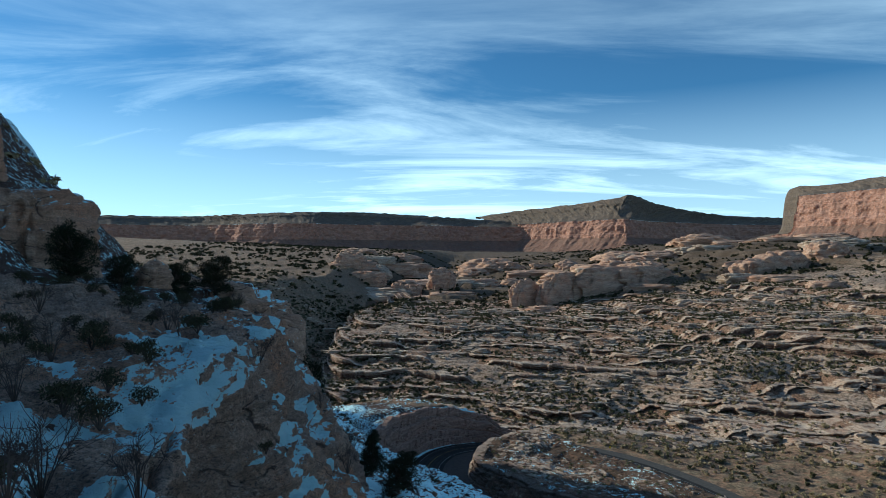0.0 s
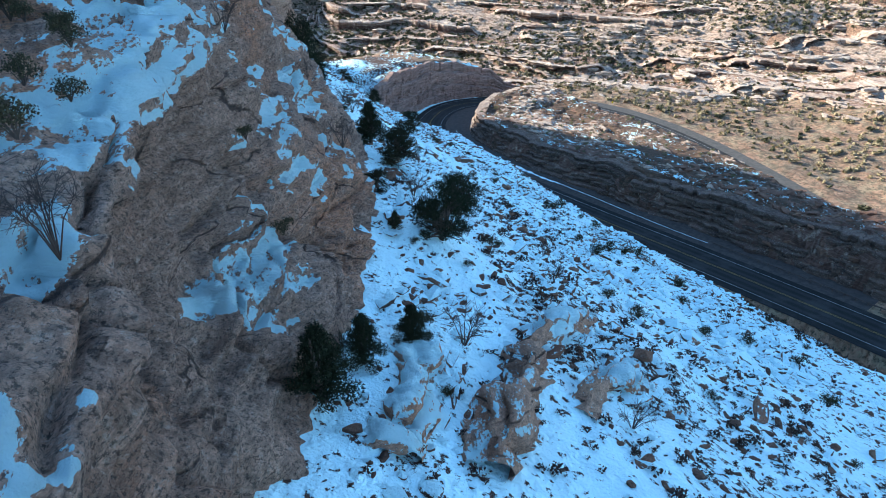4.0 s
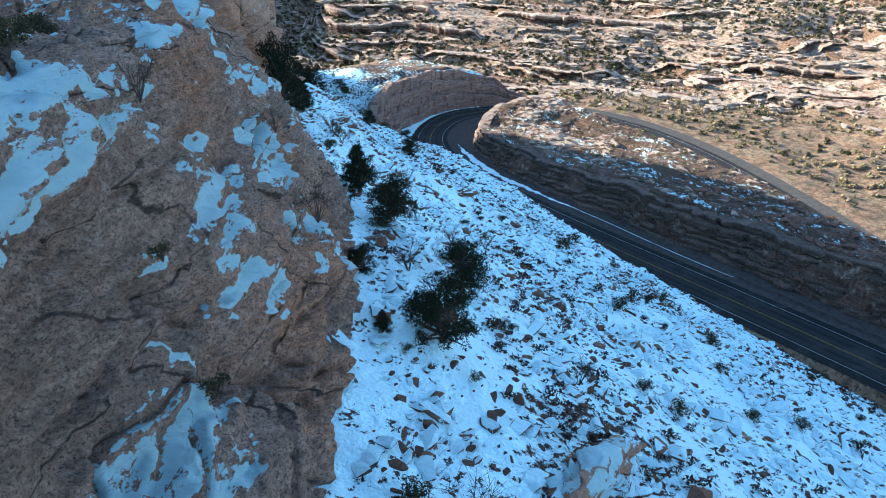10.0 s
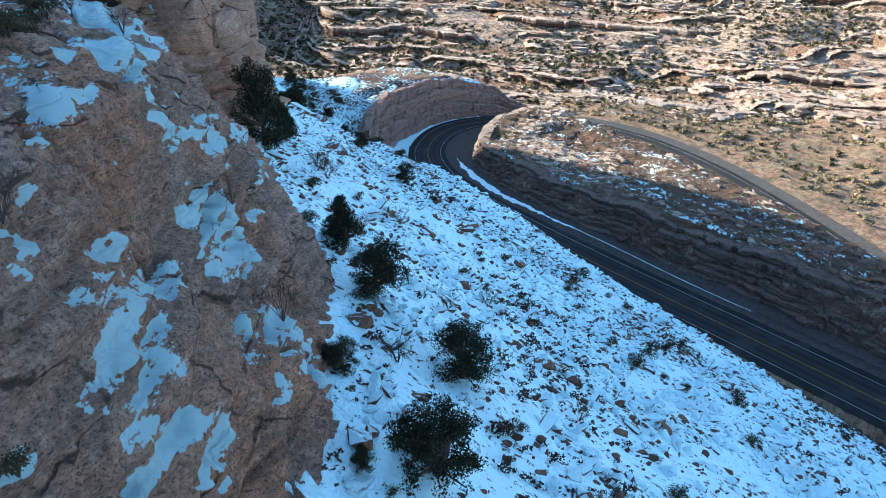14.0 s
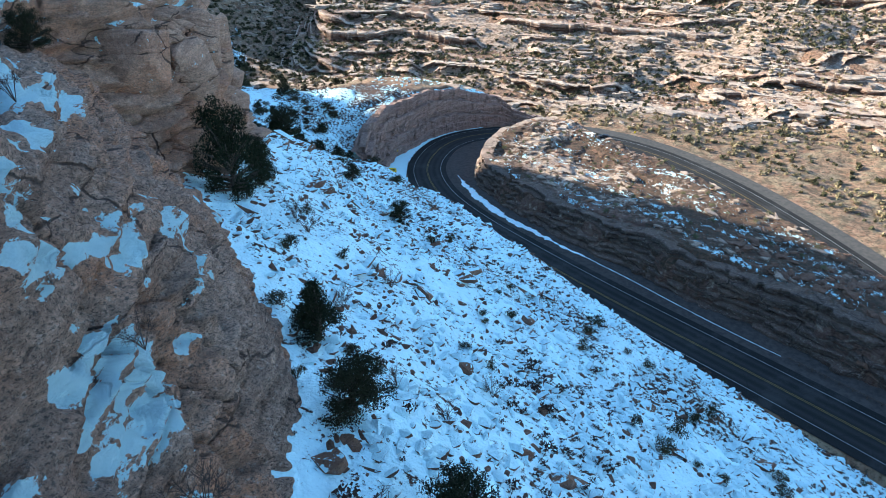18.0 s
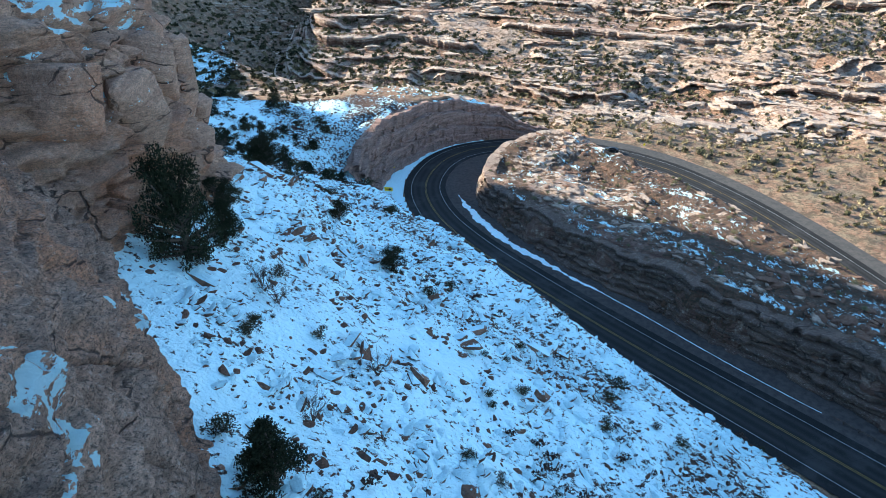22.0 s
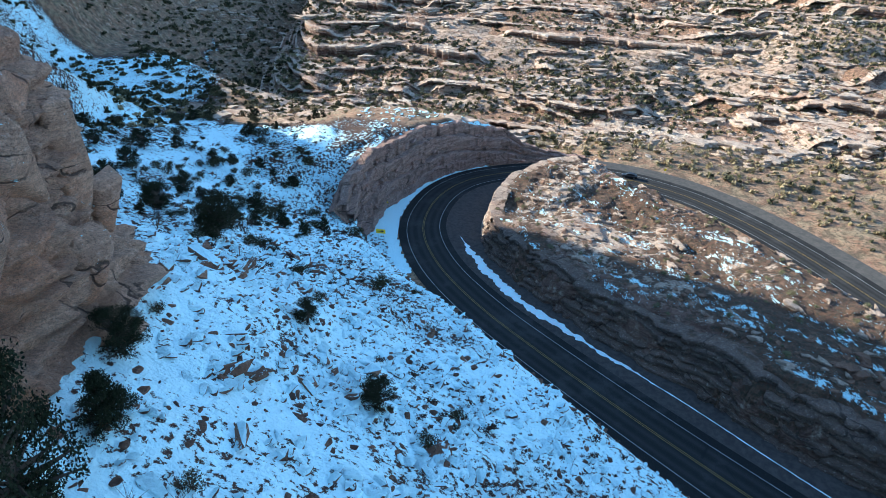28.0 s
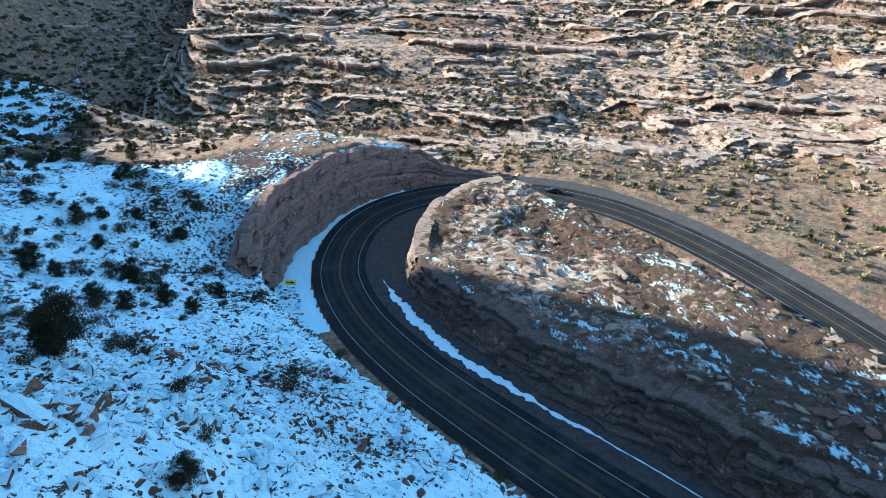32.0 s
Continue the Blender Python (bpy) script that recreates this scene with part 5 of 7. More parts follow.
def knob(name, x, y, z, sx, sy, sz, seed, material, label, cat="rock tower", n=56, m=40, squareness=2.6, turn=0.0):
    """A rounded, fluted rock tower."""
    u, v = np.linspace(0, 2 * np.pi, n), np.linspace(-0.25, 1, m) * np.pi / 2
    U, V = np.meshgrid(u, v, indexing="ij")
    e = 2 / squareness
    cu, su, cv, sv = np.cos(U), np.sin(U), np.cos(V), np.sin(V)
    p = np.stack([np.sign(cu) * np.abs(cu) ** e * cv**e, np.sign(su) * np.abs(su) ** e * cv**e, np.sign(sv) * np.abs(sv) ** e], -1)
    k = 1 + 0.28 * fbm(p[..., 0] * 1.6 + seed, p[..., 1] * 1.6, p[..., 2] * 0.9, 4) + 0.2 * (1 - 2 * np.abs(fbm(p[..., 0] * 3.2 + seed, p[..., 1] * 4, p[..., 2] * 1.2, 3)))
    k = k + 0.08 * terrace(p[..., 2] * 5 + fbm(p[..., 0] + seed, p[..., 1], 0.0, 2), 1.0, 0.9) - 0.08 * p[..., 2] * 5
    p = p * np.stack([k, k, 0.6 + 0.4 * k], -1) * (sx, sy, sz)
    c, s_ = math.cos(turn), math.sin(turn)
    p = np.stack([p[..., 0] * c - p[..., 1] * s_ + x, p[..., 0] * s_ + p[..., 1] * c + y, p[..., 2] + z], -1)
    p[-1] = p[0]
    up = np.abs(net_normals(p)[..., 2])
    at = {"snow": 0.9 * smooth(up, 0.55, 0.95) + 0.35 * fbm(p[..., 0] / 3, p[..., 1] / 3, p[..., 2] / 3, 2) - 0.35}
    ob = new(name, grid_mesh(name, p, n, m, material, at))
    return tagged(ob, label, cat)


FIN_LABEL = "sandstone fin with a sunlit end above rubble"
# placed on the plain beyond the bench
for (px_, far_, w_, h_, d_, sq, sd) in [
    (936, 640, 40, 30, 15, 2.6, 1.0), (1000, 640, 44, 36, 16, 2.8, 3.0), (1075, 670, 90, 26, 26, 4.0, 4.0), (1150, 690, 80, 22, 26, 4.0, 5.0),
    (712, 820, 16, 28, 20, 4.0, 6.0), (738, 815, 24, 26, 22, 3.6, 7.0), (790, 830, 32, 28, 26, 4.0, 8.0), (628, 900, 40, 22, 30, 3.2, 9.0), (655, 860, 44, 14, 26, 3.0, 9.5),
    (870, 1300, 62, 46, 60, 1.9, 10.0), (845, 1240, 46, 26, 46, 1.9, 11.0), (905, 1270, 50, 30, 46, 1.9, 12.0), (720, 1280, 46, 24, 40, 2.0, 13.0), (640, 1250, 46, 22, 40, 2.0, 14.0),
    (1010, 1150, 26, 24, 22, 2.2, 15.0), (1110, 1180, 60, 30, 46, 2.0, 16.0), (1170, 1080, 64, 26, 46, 2.0, 17.0), (1250, 1200, 64, 30, 50, 2.0, 18.0), (1330, 1120, 70, 20, 50, 2.0, 19.0), (1440, 1150, 80, 22, 50, 2.0, 20.0),
    (1150, 820, 46, 20, 32, 2.2, 21.0), (1390, 700, 52, 22, 34, 2.4, 22.0), (1470, 720, 50, 20, 34, 2.4, 23.0), (1340, 690, 46, 18, 30, 2.4, 24.0),
]:
    kx, ky = -12 + (px_ - 784) / 1087.0 * far_, -184.6 + far_
    kz = float(land(np.array([kx]), np.array([ky]))[0][0])
    if far_ > 1000:
        w_, h_, d_ = w_ * 1.7, h_ * 0.62, d_ * 1.8
    knob("rock_fin" if far_ < 700 else "rock_dome", kx, ky, kz - 2, w_ / 2, d_ / 2, h_, sd, M_TOWER, FIN_LABEL if far_ < 700 else "rounded pale sandstone knob on the desert plain", "rock fin" if far_ < 700 else "rock dome", squareness=sq, turn=0.5 if far_ < 700 else 0.0)

rk = np.random.default_rng(83)
for i in range(64):
    far_ = rk.uniform(520, 1250)
    kx, ky = -12 + rk.uniform(-0.14, 0.72) * far_, -184.6 + far_
    kz = float(land(np.array([kx]), np.array([ky]))[0][0])
    w_ = rk.uniform(30, 95) * far_ / 900
    knob("rock_outcrop", kx, ky, kz - 2, w_ / 2, w_ * rk.uniform(0.2, 0.4), rk.uniform(6, 15) * far_ / 900, 60.0 + i, M_TOWER if i % 3 else M_SLAB, "low ledgy sandstone outcrop on the desert plain", "rock outcrop", 40, 22, rk.uniform(2.2, 4.0), rk.uniform(-0.4, 0.3))

# outcrop and cap rock high on the near hill
knob("rock_outcrop", -66.5, -102, 70.0, 4.6, 7, 8.0, 41.0, M_BLOCK, "rounded dark sandstone outcrop on the hill", "rock outcrop", 90, 60, 2.8)
knob("rock_outcrop", -72, -106, 69.5, 5.0, 6, 8.5, 42.0, M_BLOCK, "rounded dark sandstone outcrop on the hill", "rock outcrop", 60, 40, 2.6)
knob("rock_outcrop", -80.6, -94, 84.0, 2.4, 4, 6.5, 43.0, M_BLOCK, "dark cap rock on the hill", "rock outcrop", 70, 50, 2.4)
knob("boulder", -46.5, -110, 66.6, 1.7, 1.6, 2.2, 44.0, M_BLOCK, "large rounded boulder on the snowy bench", "boulder", 40, 30, 2.4)


# ---- loose stone ----
rng = np.random.default_rng(11)


def hull_mesh(name, seed, size, count=16, bevel=0.06, material=None):
    """An angular block: the hull of scattered points, its edges broken."""
    r = random.Random(seed)
    bm = bmesh.new()
    for _ in range(count):
        v = Vector([r.uniform(-1, 1) for _ in range(3)])
        v = v / max(abs(c) for c in v) * r.uniform(0.75, 1.0) if r.random() < 0.6 else v.normalized()
        bm.verts.new((v.x * size[0], v.y * size[1], v.z * size[2]))
    bmesh.ops.convex_hull(bm, input=bm.verts)
    bmesh.ops.delete(bm, geom=[v for v in bm.verts if not v.link_faces], context="VERTS")
    bmesh.ops.dissolve_limit(bm, angle_limit=0.18, verts=bm.verts, edges=bm.edges)
    bmesh.ops.bevel(bm, geom=list(bm.edges), offset=bevel * min(size), segments=1, affect="EDGES")
    bmesh.ops.triangulate(bm, faces=bm.faces)
    me = bpy.data.meshes.new(name)
    bm.to_mesh(me)
    bm.free()
    me.materials.append(material or M_BOULDER)
    return me


# blocks standing proud of the cut
rw = np.random.default_rng(19)
CUT_BLOCKS = [hull_mesh("rock_block", 900 + i, (0.9, 0.42, 0.55), 13, 0.05, M_CUT) for i in range(10)]
for i in range(170):
    s_ = rw.uniform(250.5, 308)
    up = rw.uniform(0.02, 0.8)
    f_, l_, b_ = (float(np.interp(s_, CUT_S, q)) for q in (CUT_FOOT, CUT_LEAN, CUT_BROW))
    x, y, zr = (float(v) for v in road_at(s_, f_ + l_ * up * 0.85 + 0.25))
    tx, ty, _ = (float(v) for v in road_at(s_ + 0.5, f_ + l_ * up * 0.85 + 0.25))
    ob = part("rock_block", CUT_BLOCKS[i % 10], cut_wall)
    q = float(rw.uniform(0.7, 1.9))
    ob.matrix_local = pose(x, y, zr + (b_ - zr) * up, rw.uniform(-14, 14), rw.uniform(-14, 14), math.degrees(math.atan2(ty - y, tx - x)) + rw.uniform(-12, 12)) @ Matrix.Diagonal((q, q, q * rw.uniform(0.7, 1.2), 1))


BOULDERS = [hull_mesh("boulder", 100 + k, ((0.66, 0.40, 0.26), (0.75, 0.5, 0.2), (0.52, 0.45, 0.34), (0.85, 0.36, 0.2))[k % 4], 12 + k % 5, 0.045) for k in range(12)]
STONES = [m.copy() for m in BOULDERS]
for m in STONES:
    m.materials[0] = M_STONE


def mesh_arrays(me):
    v = np.empty(len(me.vertices) * 3)
    me.vertices.foreach_get("co", v)
    f = np.empty(len(me.polygons) * 3, dtype=np.int32)
    me.polygons.foreach_get("vertices", f)
    return v.reshape(-1, 3), f.reshape(-1, 3)


def scatter_mesh(name, sources, places, sizes, turns, material, tilt=0.3, squash=None, shade=False):
    """Many small copies joined into one mesh."""
    vs, fs, base = [], [], 0
    src = [mesh_arrays(m) for m in sources]
    for i, (p, s, a) in enumerate(zip(places, sizes, turns)):
        v, f = src[i % len(src)]
        c, w = math.cos(a), math.sin(a)
        q = v * s if squash is None else v * s * (1, 1, squash[i])
        q = np.stack([q[:, 0] * c - q[:, 1] * w, q[:, 0] * w + q[:, 1] * c, q[:, 2] + tilt * q[:, 0] * math.sin(i * 1.7)], -1)
        vs.append(q + p)
        fs.append(f + base)
        base += len(v)
    return soup_mesh(name, np.vstack(vs), np.vstack(fs), material, shade)


def inside_talus(x, y):
    b = np.interp(y, BRINK_Y, BRINK_X)
    base = np.interp(y, [-210, -180, -160, -143, -127, -119, -106, -97, -83, -66, -60, -50, 20, 60], [-10, -12, -17, -15, -16.5, -18.5, -25.5, -34, -33, -36, -46, -85, -95, -100])
    d, s, _ = road_near(x, y)
    return (x > base) & (d > 8.5) & ((s < 251) | (d > 26)) & (y + 0.3 * x < 48)


def talus_spots(n, seed, x0=-70, x1=70, y0=-185, y1=60, clump=0.0, cs=9.0):
    r = np.random.default_rng(seed)
    out = np.empty((0, 2))
    while len(out) < n:
        p = np.stack([r.uniform(x0, x1, 4000), r.uniform(y0, y1, 4000)], -1)
        ok = inside_talus(p[:, 0], p[:, 1])
        if clump:
            ok &= fbm(p[:, 0] / cs, p[:, 1] / cs, seed * 1.3, 3) > clump * r.uniform(-0.6, 1.0, len(p))
        out = np.vstack([out, p[ok]])
    return out[:n]


def boulder_at(x, y, size, k, turn=None, tilt=(0, 0), sink=0.12, squash=1.0):
    z = float(ground_height(np.array([x]), np.array([y]))[0])
    ob = new("boulder", BOULDERS[k % len(BOULDERS)])
    ob.matrix_world = pose(x, y, z + size * (0.26 - sink), tilt[0], tilt[1], turn if turn is not None else k * 47) @ Matrix.Diagonal((size, size, size * squash, 1))
    return tagged(ob, "angular brown sandstone boulder lying in the snow", "boulder", "boulders on the talus")


for x, y, s, k in [(-8.4, -86.2, 2.6, 0), (-9.6, -84.8, 1.5, 4), (-0.4, -78.4, 2.8, 3), (1.6, -77.6, 2.0, 1), (3.4, -77.2, 1.5, 7), (-9.2, -108, 1.5, 2), (-8.3, -106.2, 1.1, 5), (2.3, -99, 1.5, 8),
                   (-34.5, -60.5, 2.6, 3), (-32.8, -58.6, 2.8, 7), (-36.2, -65.2, 1.9, 2), (-33.6, -64.0, 1.6, 10), (-27.8, -47.2, 1.7, 11), (-41.2, -45, 1.8, 1), (-31.6, -41.2, 1.6, 3), (-25.0, -40.8, 2.2, 7),
                   (-23.8, -41.8, 1.6, 9), (-27.6, -75.6, 2.4, 1), (-26.2, -75.2, 1.9, 4), (-12.0, -143.6, 1.3, 3), (-7.0, -146.5, 1.4, 5), (-15.6, -136.2, 1.6, 6)]:
    boulder_at(x, y, s, k, tilt=((k * 31) % 24 - 12, (k * 17) % 24 - 12))
for i, (x, y) in enumerate(talus_spots(150, 5, -50, 40, -160, 25, 0.5)):
    boulder_at(x, y, float(0.7 + 1.5 * rng.random() ** 2.4), i, float(rng.uniform(0, 360)), (float(rng.uniform(-15, 15)), float(rng.uniform(-15, 15))))
p = np.vstack([talus_spots(2100, 6, -60, 60, -185, 50, 0.45), talus_spots(2600, 7, -45, 45, -150, 5, 0.5, 6.0)])
z = ground_height(p[:, 0], p[:, 1])
stones = new("stones", scatter_mesh("stones", BOULDERS, np.c_[p, z + 0.03], 0.16 + 0.75 * rng.random(len(p)) ** 3.2, rng.uniform(0, 6.28, len(p)), M_CRUMB))
tagged(stones, "small brown stones scattered through the snow", "stones", kind="stuff")
rs = np.random.default_rng(29)
p = np.vstack([talus_spots(2600, 31, -60, 45, -170, 40, 0.3, 7.0), talus_spots(2600, 32, -42, 30, -135, -20, 0.4, 5.0), np.stack([rs.uniform(-34, 4, 300), rs.uniform(34, 62, 300)], -1)])
d, s, _ = road_near(p[:, 0], p[:, 1])
p = p[d > 15.5 * (s > 246)]
sz = 0.35 + 1.0 * rs.random(len(p)) ** 2.2
capped = new("snowy_stones", scatter_mesh("snowy_stones", BOULDERS, np.c_[p, ground_height(p[:, 0], p[:, 1]) + 0.06 * sz], sz, rs.uniform(0, 6.28, len(p)), M_CAPPED))
tagged(capped, "brown stones capped with snow on the steep slope", "stones", kind="stuff")

# boulder bank below the fin
p = np.stack([rng.uniform(42, 92, 700), rng.uniform(-112, -40, 700)], -1)
d, s, _ = road_near(p[:, 0], p[:, 1])
p = p[(d < -11) & (d > -30)]
rubble = new("rubble", scatter_mesh("rubble", BOULDERS, np.c_[p, fin_height(p[:, 0], p[:, 1]) + 0.1], 0.5 + 2.0 * rng.random(len(p)) ** 2, rng.uniform(0, 6.28, len(p)), M_STONE))
tagged(rubble, "grey-brown rubble on the end of the fin", "rubble", kind="stuff")
p = np.stack([rng.uniform(-2, 70, 2600), rng.uniform(-80, 36, 2600)], -1)
d, s, _ = road_near(p[:, 0], p[:, 1])
p = p[(d < -9) & (fbm(p[:, 0] / 6, p[:, 1] / 6, 3.0, 3) > 0.0)]
for i, (x, y) in enumerate(p[:160]):
    ob = part("rock_block", STONES[i % 12], rock_fin)
    q = float(0.5 + 1.2 * rng.random() ** 2)
    ob.matrix_local = pose(x, y, float(fin_height(np.array([x]), np.array([y]))[0]) + 0.12 * q, 0, 0, i * 53) @ Matrix.Diagonal((q, q, q * 0.8, 1))
p = p[160:]
fin_stones = new("fin_stones", scatter_mesh("fin_stones", BOULDERS, np.c_[p, fin_height(p[:, 0], p[:, 1]) + 0.05], 0.25 + 1.0 * rng.random(len(p)) ** 2.5, rng.uniform(0, 6.28, len(p)), M_STONE))
tagged(fin_stones, "loose stones and small blocks on the fin", "stones", kind="stuff")


# ---- ledges of the sunlit bench ----
def slab_mesh(name, seed, n=17):
    """A weathered layer of sandstone: ragged outline, undercut foot, rounded rim."""
    r = np.random.default_rng(seed)
    a = np.linspace(0, 2 * np.pi, n, endpoint=False) + r.uniform(-0.12, 0.12, n)
    rad = (1 + 0.30 * r.standard_normal(n).clip(-1.5, 1.5)) * (1 + 0.25 * np.cos(3 * a + r.uniform(0, 6)))
    rings = []
    for z, k in ((-0.5, 0.80), (-0.12, 0.9), (0.16, 1.0), (0.40, 0.97), (0.5, 0.84)):
        w = rad * k * (1 + 0.03 * r.standard_normal(n))
        rings.append(np.stack([w * np.cos(a), 0.5 * w * np.sin(a), np.full(n, z) + 0.05 * r.standard_normal(n)], -1))
    v = np.vstack(rings + [np.array([[0, 0, 0.54]])])
    f = []
    for k in range(len(rings) - 1):
        for i in range(n):
            j = (i + 1) % n
            f += [(k * n + i, k * n + j, (k + 1) * n + j), (k * n + i, (k + 1) * n + j, (k + 1) * n + i)]
    top, c = (len(rings) - 1) * n, len(v) - 1
    f += [(top + i, top + (i + 1) % n, c) for i in range(n)]
    return soup_mesh(name, v, f, M_SLAB)


SLABS = [slab_mesh("rock_slab", 300 + k) for k in range(12)]
r = np.random.default_rng(21)
# long ledges along the contours: each a swept face with an undercut, a brink and a tread running back into the hill
along = np.array([1.0, -0.36]) / math.hypot(1.0, 0.36)
uphill = np.array([0.36, 1.0]) / math.hypot(1.0, 0.36)


def gh(x, y):
    return float(ground_height(np.array([x]), np.array([y]))[0])


# broken beds of rock that show through the snow
for i, (x, y, length, size, ax, ay) in enumerate([(-4.6, -141.4, 7.5, 2.4, 0.88, 0.47), (-2.9, -145.0, 6.5, 2.8, 0.9, 0.3), (-7.4, -150.5, 9.0, 2.6, 0.35, 0.94), (1.6, -148.4, 6.0, 2.8, 0.93, 0.36), (-12.4, -146.0, 6.0, 1.5, 0.9, 0.43),
                                                  (-10.8, -153.6, 8.0, 2.0, 0.22, 0.98), (-13.4, -156.4, 7.0, 1.9, 0.2, 0.98), (-20.5, -71.6, 5.5, 1.6, 0.8, 0.6), (-26.4, -55.5, 5.0, 1.8, 0.85, 0.5), (-33.5, -60.0, 6.0, 2.6, 0.8, -0.3)]):
    for k in range(int(length / size * 3.2) + 3):
        t = r.uniform(-0.5, 0.5) * length
        o = r.normal(0, 0.5)
        boulder_at(x + ax * t - ay * o, y + ay * t + ax * o, float(size * r.uniform(0.35, 0.8)), i * 7 + k, float(math.degrees(math.atan2(ay, ax)) + r.normal(0, 14)), (float(r.normal(0, 6)), float(r.normal(0, 6))), 0.34, float(r.uniform(0.6, 1.0)))
# broken rock steps in the talus
for i, (x, y, w, n) in enumerate([(-2.5, -146.5, 3.5, 5), (2.5, -149.5, 3.0, 5), (3.0, -143.0, 4.0, 5), (-24.5, -40.5, 4.0, 10), (-20.5, -72.0, 3.5, 9), (-17.0, -96.0, 3.0, 8),
                                  (-3.0, -118.0, 3.5, 9), (-35.0, -58.5, 3.5, 12), (-13.0, -133.5, 3.0, 9), (5.0, -120.0, 3.5, 8), (-27.0, -55.0, 3.5, 8)]):
    for k in range(n):
        a, q = r.uniform(0, 6.28), w * math.sqrt(r.random())
        boulder_at(x + q * math.cos(a), y + q * math.sin(a), float(0.6 + 1.1 * r.random() ** 1.5), i * 5 + k, float(r.uniform(0, 360)), (float(r.uniform(-20, 20)), float(r.uniform(-20, 20))), 0.10)
slab_rows = []
while len(slab_rows) < 2600:
    x, y = r.uniform(-200, 300), r.uniform(40, 400)
    level = y + 0.36 * max(x, -40)
    d, s, _ = (float(v[0]) for v in road_near(np.array([x]), np.array([y])))
    line = float(fbm(np.array([x / 50]), np.array([level / 12]), 12.0, 3)[0])
    if level < 92 or d < 18 or line < 0.1 or x > 60 + 0.8 * (y + 100) or (x < -75 and y < 200):
        continue
    zg = gh(x, y)
    long = 0.9 + 4.5 * r.random() ** 3
    thick = 0.4 + 0.5 * r.random() + 0.12 * long
    turn = r.normal(-0.3, 0.5)
    for k in range(1 + int(r.random() < 0.6) + int(r.random() < 0.35)):
        slab_rows.append((x + r.normal(0, 0.6), y + 0.6 * k + r.normal(0, 0.3), zg - 0.12 + thick * 0.42 + k * thick * 0.86, long * r.uniform(0.75, 1.1), thick, turn + r.normal(0, 0.2)))
slab_rows.sort(key=lambda q: q[1] + 0.4 * abs(q[0] - 30))
for i, (x, y, z, lg, th, tu) in enumerate(slab_rows[:290]):
    ob = new("rock_slab", SLABS[i % 12])
    ob.parent = bench_root
    ob.matrix_local = pose(x, y, z, r.uniform(-7, 7), r.uniform(-7, 7), math.degrees(tu)) @ Matrix.Diagonal((lg, lg, th, 1))
for i in range(70):
    x, y = r.uniform(-88, -16), r.uniform(64, 100)
    ob = new("rock_slab", SLABS[i % 12])
    ob.parent = ground
    lg = 0.8 + 2.6 * r.random() ** 2
    ob.matrix_local = pose(x, y, gh(x, y) + 0.15, r.uniform(-5, 5), r.uniform(-5, 5), r.uniform(-30, 10)) @ Matrix.Diagonal((lg, lg, 0.5 + 0.2 * lg, 1))
rest = slab_rows[290:]
src = [mesh_arrays(m) for m in SLABS]
vs, fs, base = [], [], 0
for i, (x, y, z, lg, th, tu) in enumerate(rest):
    v, f = src[i % 12]
    c, w = math.cos(tu), math.sin(tu)
    q = v * (lg, lg, th)
    vs.append(np.stack([q[:, 0] * c - q[:, 1] * w + x, q[:, 0] * w + q[:, 1] * c + y, q[:, 2] + z], -1))
    fs.append(f + base)
    base += len(v)
ledge_rocks = new("ledge_rocks", soup_mesh("ledge_rocks", np.vstack(vs), np.vstack(fs), M_SLAB))
tagged(ledge_rocks, "stacked pale sandstone ledges of the sunlit bench", "rock ledges", kind="stuff")
p = np.stack([r.uniform(-80, 300, 9500), r.uniform(70, 340, 9500)], -1)
d, s, _ = road_near(p[:, 0], p[:, 1])
p = p[(d > 14) & (p[:, 1] + 0.3 * p[:, 0] > 74) & (fbm(p[:, 0] / 13, p[:, 1] / 9, 4.4, 3) > -0.05)]
bench_stones = new("bench_stones", scatter_mesh("bench_stones", BOULDERS, np.c_[p, ground_height(p[:, 0], p[:, 1]) + 0.05], 0.5 + 1.9 * r.random(len(p)) ** 3, r.uniform(0, 6.28, len(p)), M_SLAB))
tagged(bench_stones, "loose pale blocks between the ledges", "stones", kind="stuff")


# slabs on the top of the fin
FIN_SLABS = [m.copy() for m in SLABS]
for m in FIN_SLABS:
    m.materials[0] = M_FIN_LIT
q = np.stack([r.uniform(2, 74, 1500), r.uniform(-74, 34, 1500)], -1)
d, s, _ = road_near(q[:, 0], q[:, 1])
q = q[(d < -15.5) & (fbm(q[:, 0] / 9, q[:, 1] / 9, 6.0, 3) > 0.05)][:110]
for i, (x, y) in enumerate(q):
    lg = 0.5 + 1.3 * r.random() ** 2
    ob = part("rock_slab", FIN_SLABS[i % 12], rock_fin)
    ob.matrix_local = pose(x, y, float(fin_height(np.array([x]), np.array([y]))[0]) + 0.1, r.uniform(-8, 8), r.uniform(-8, 8), r.normal(-53, 25)) @ Matrix.Diagonal((lg, lg, 0.35 + 0.25 * lg, 1))


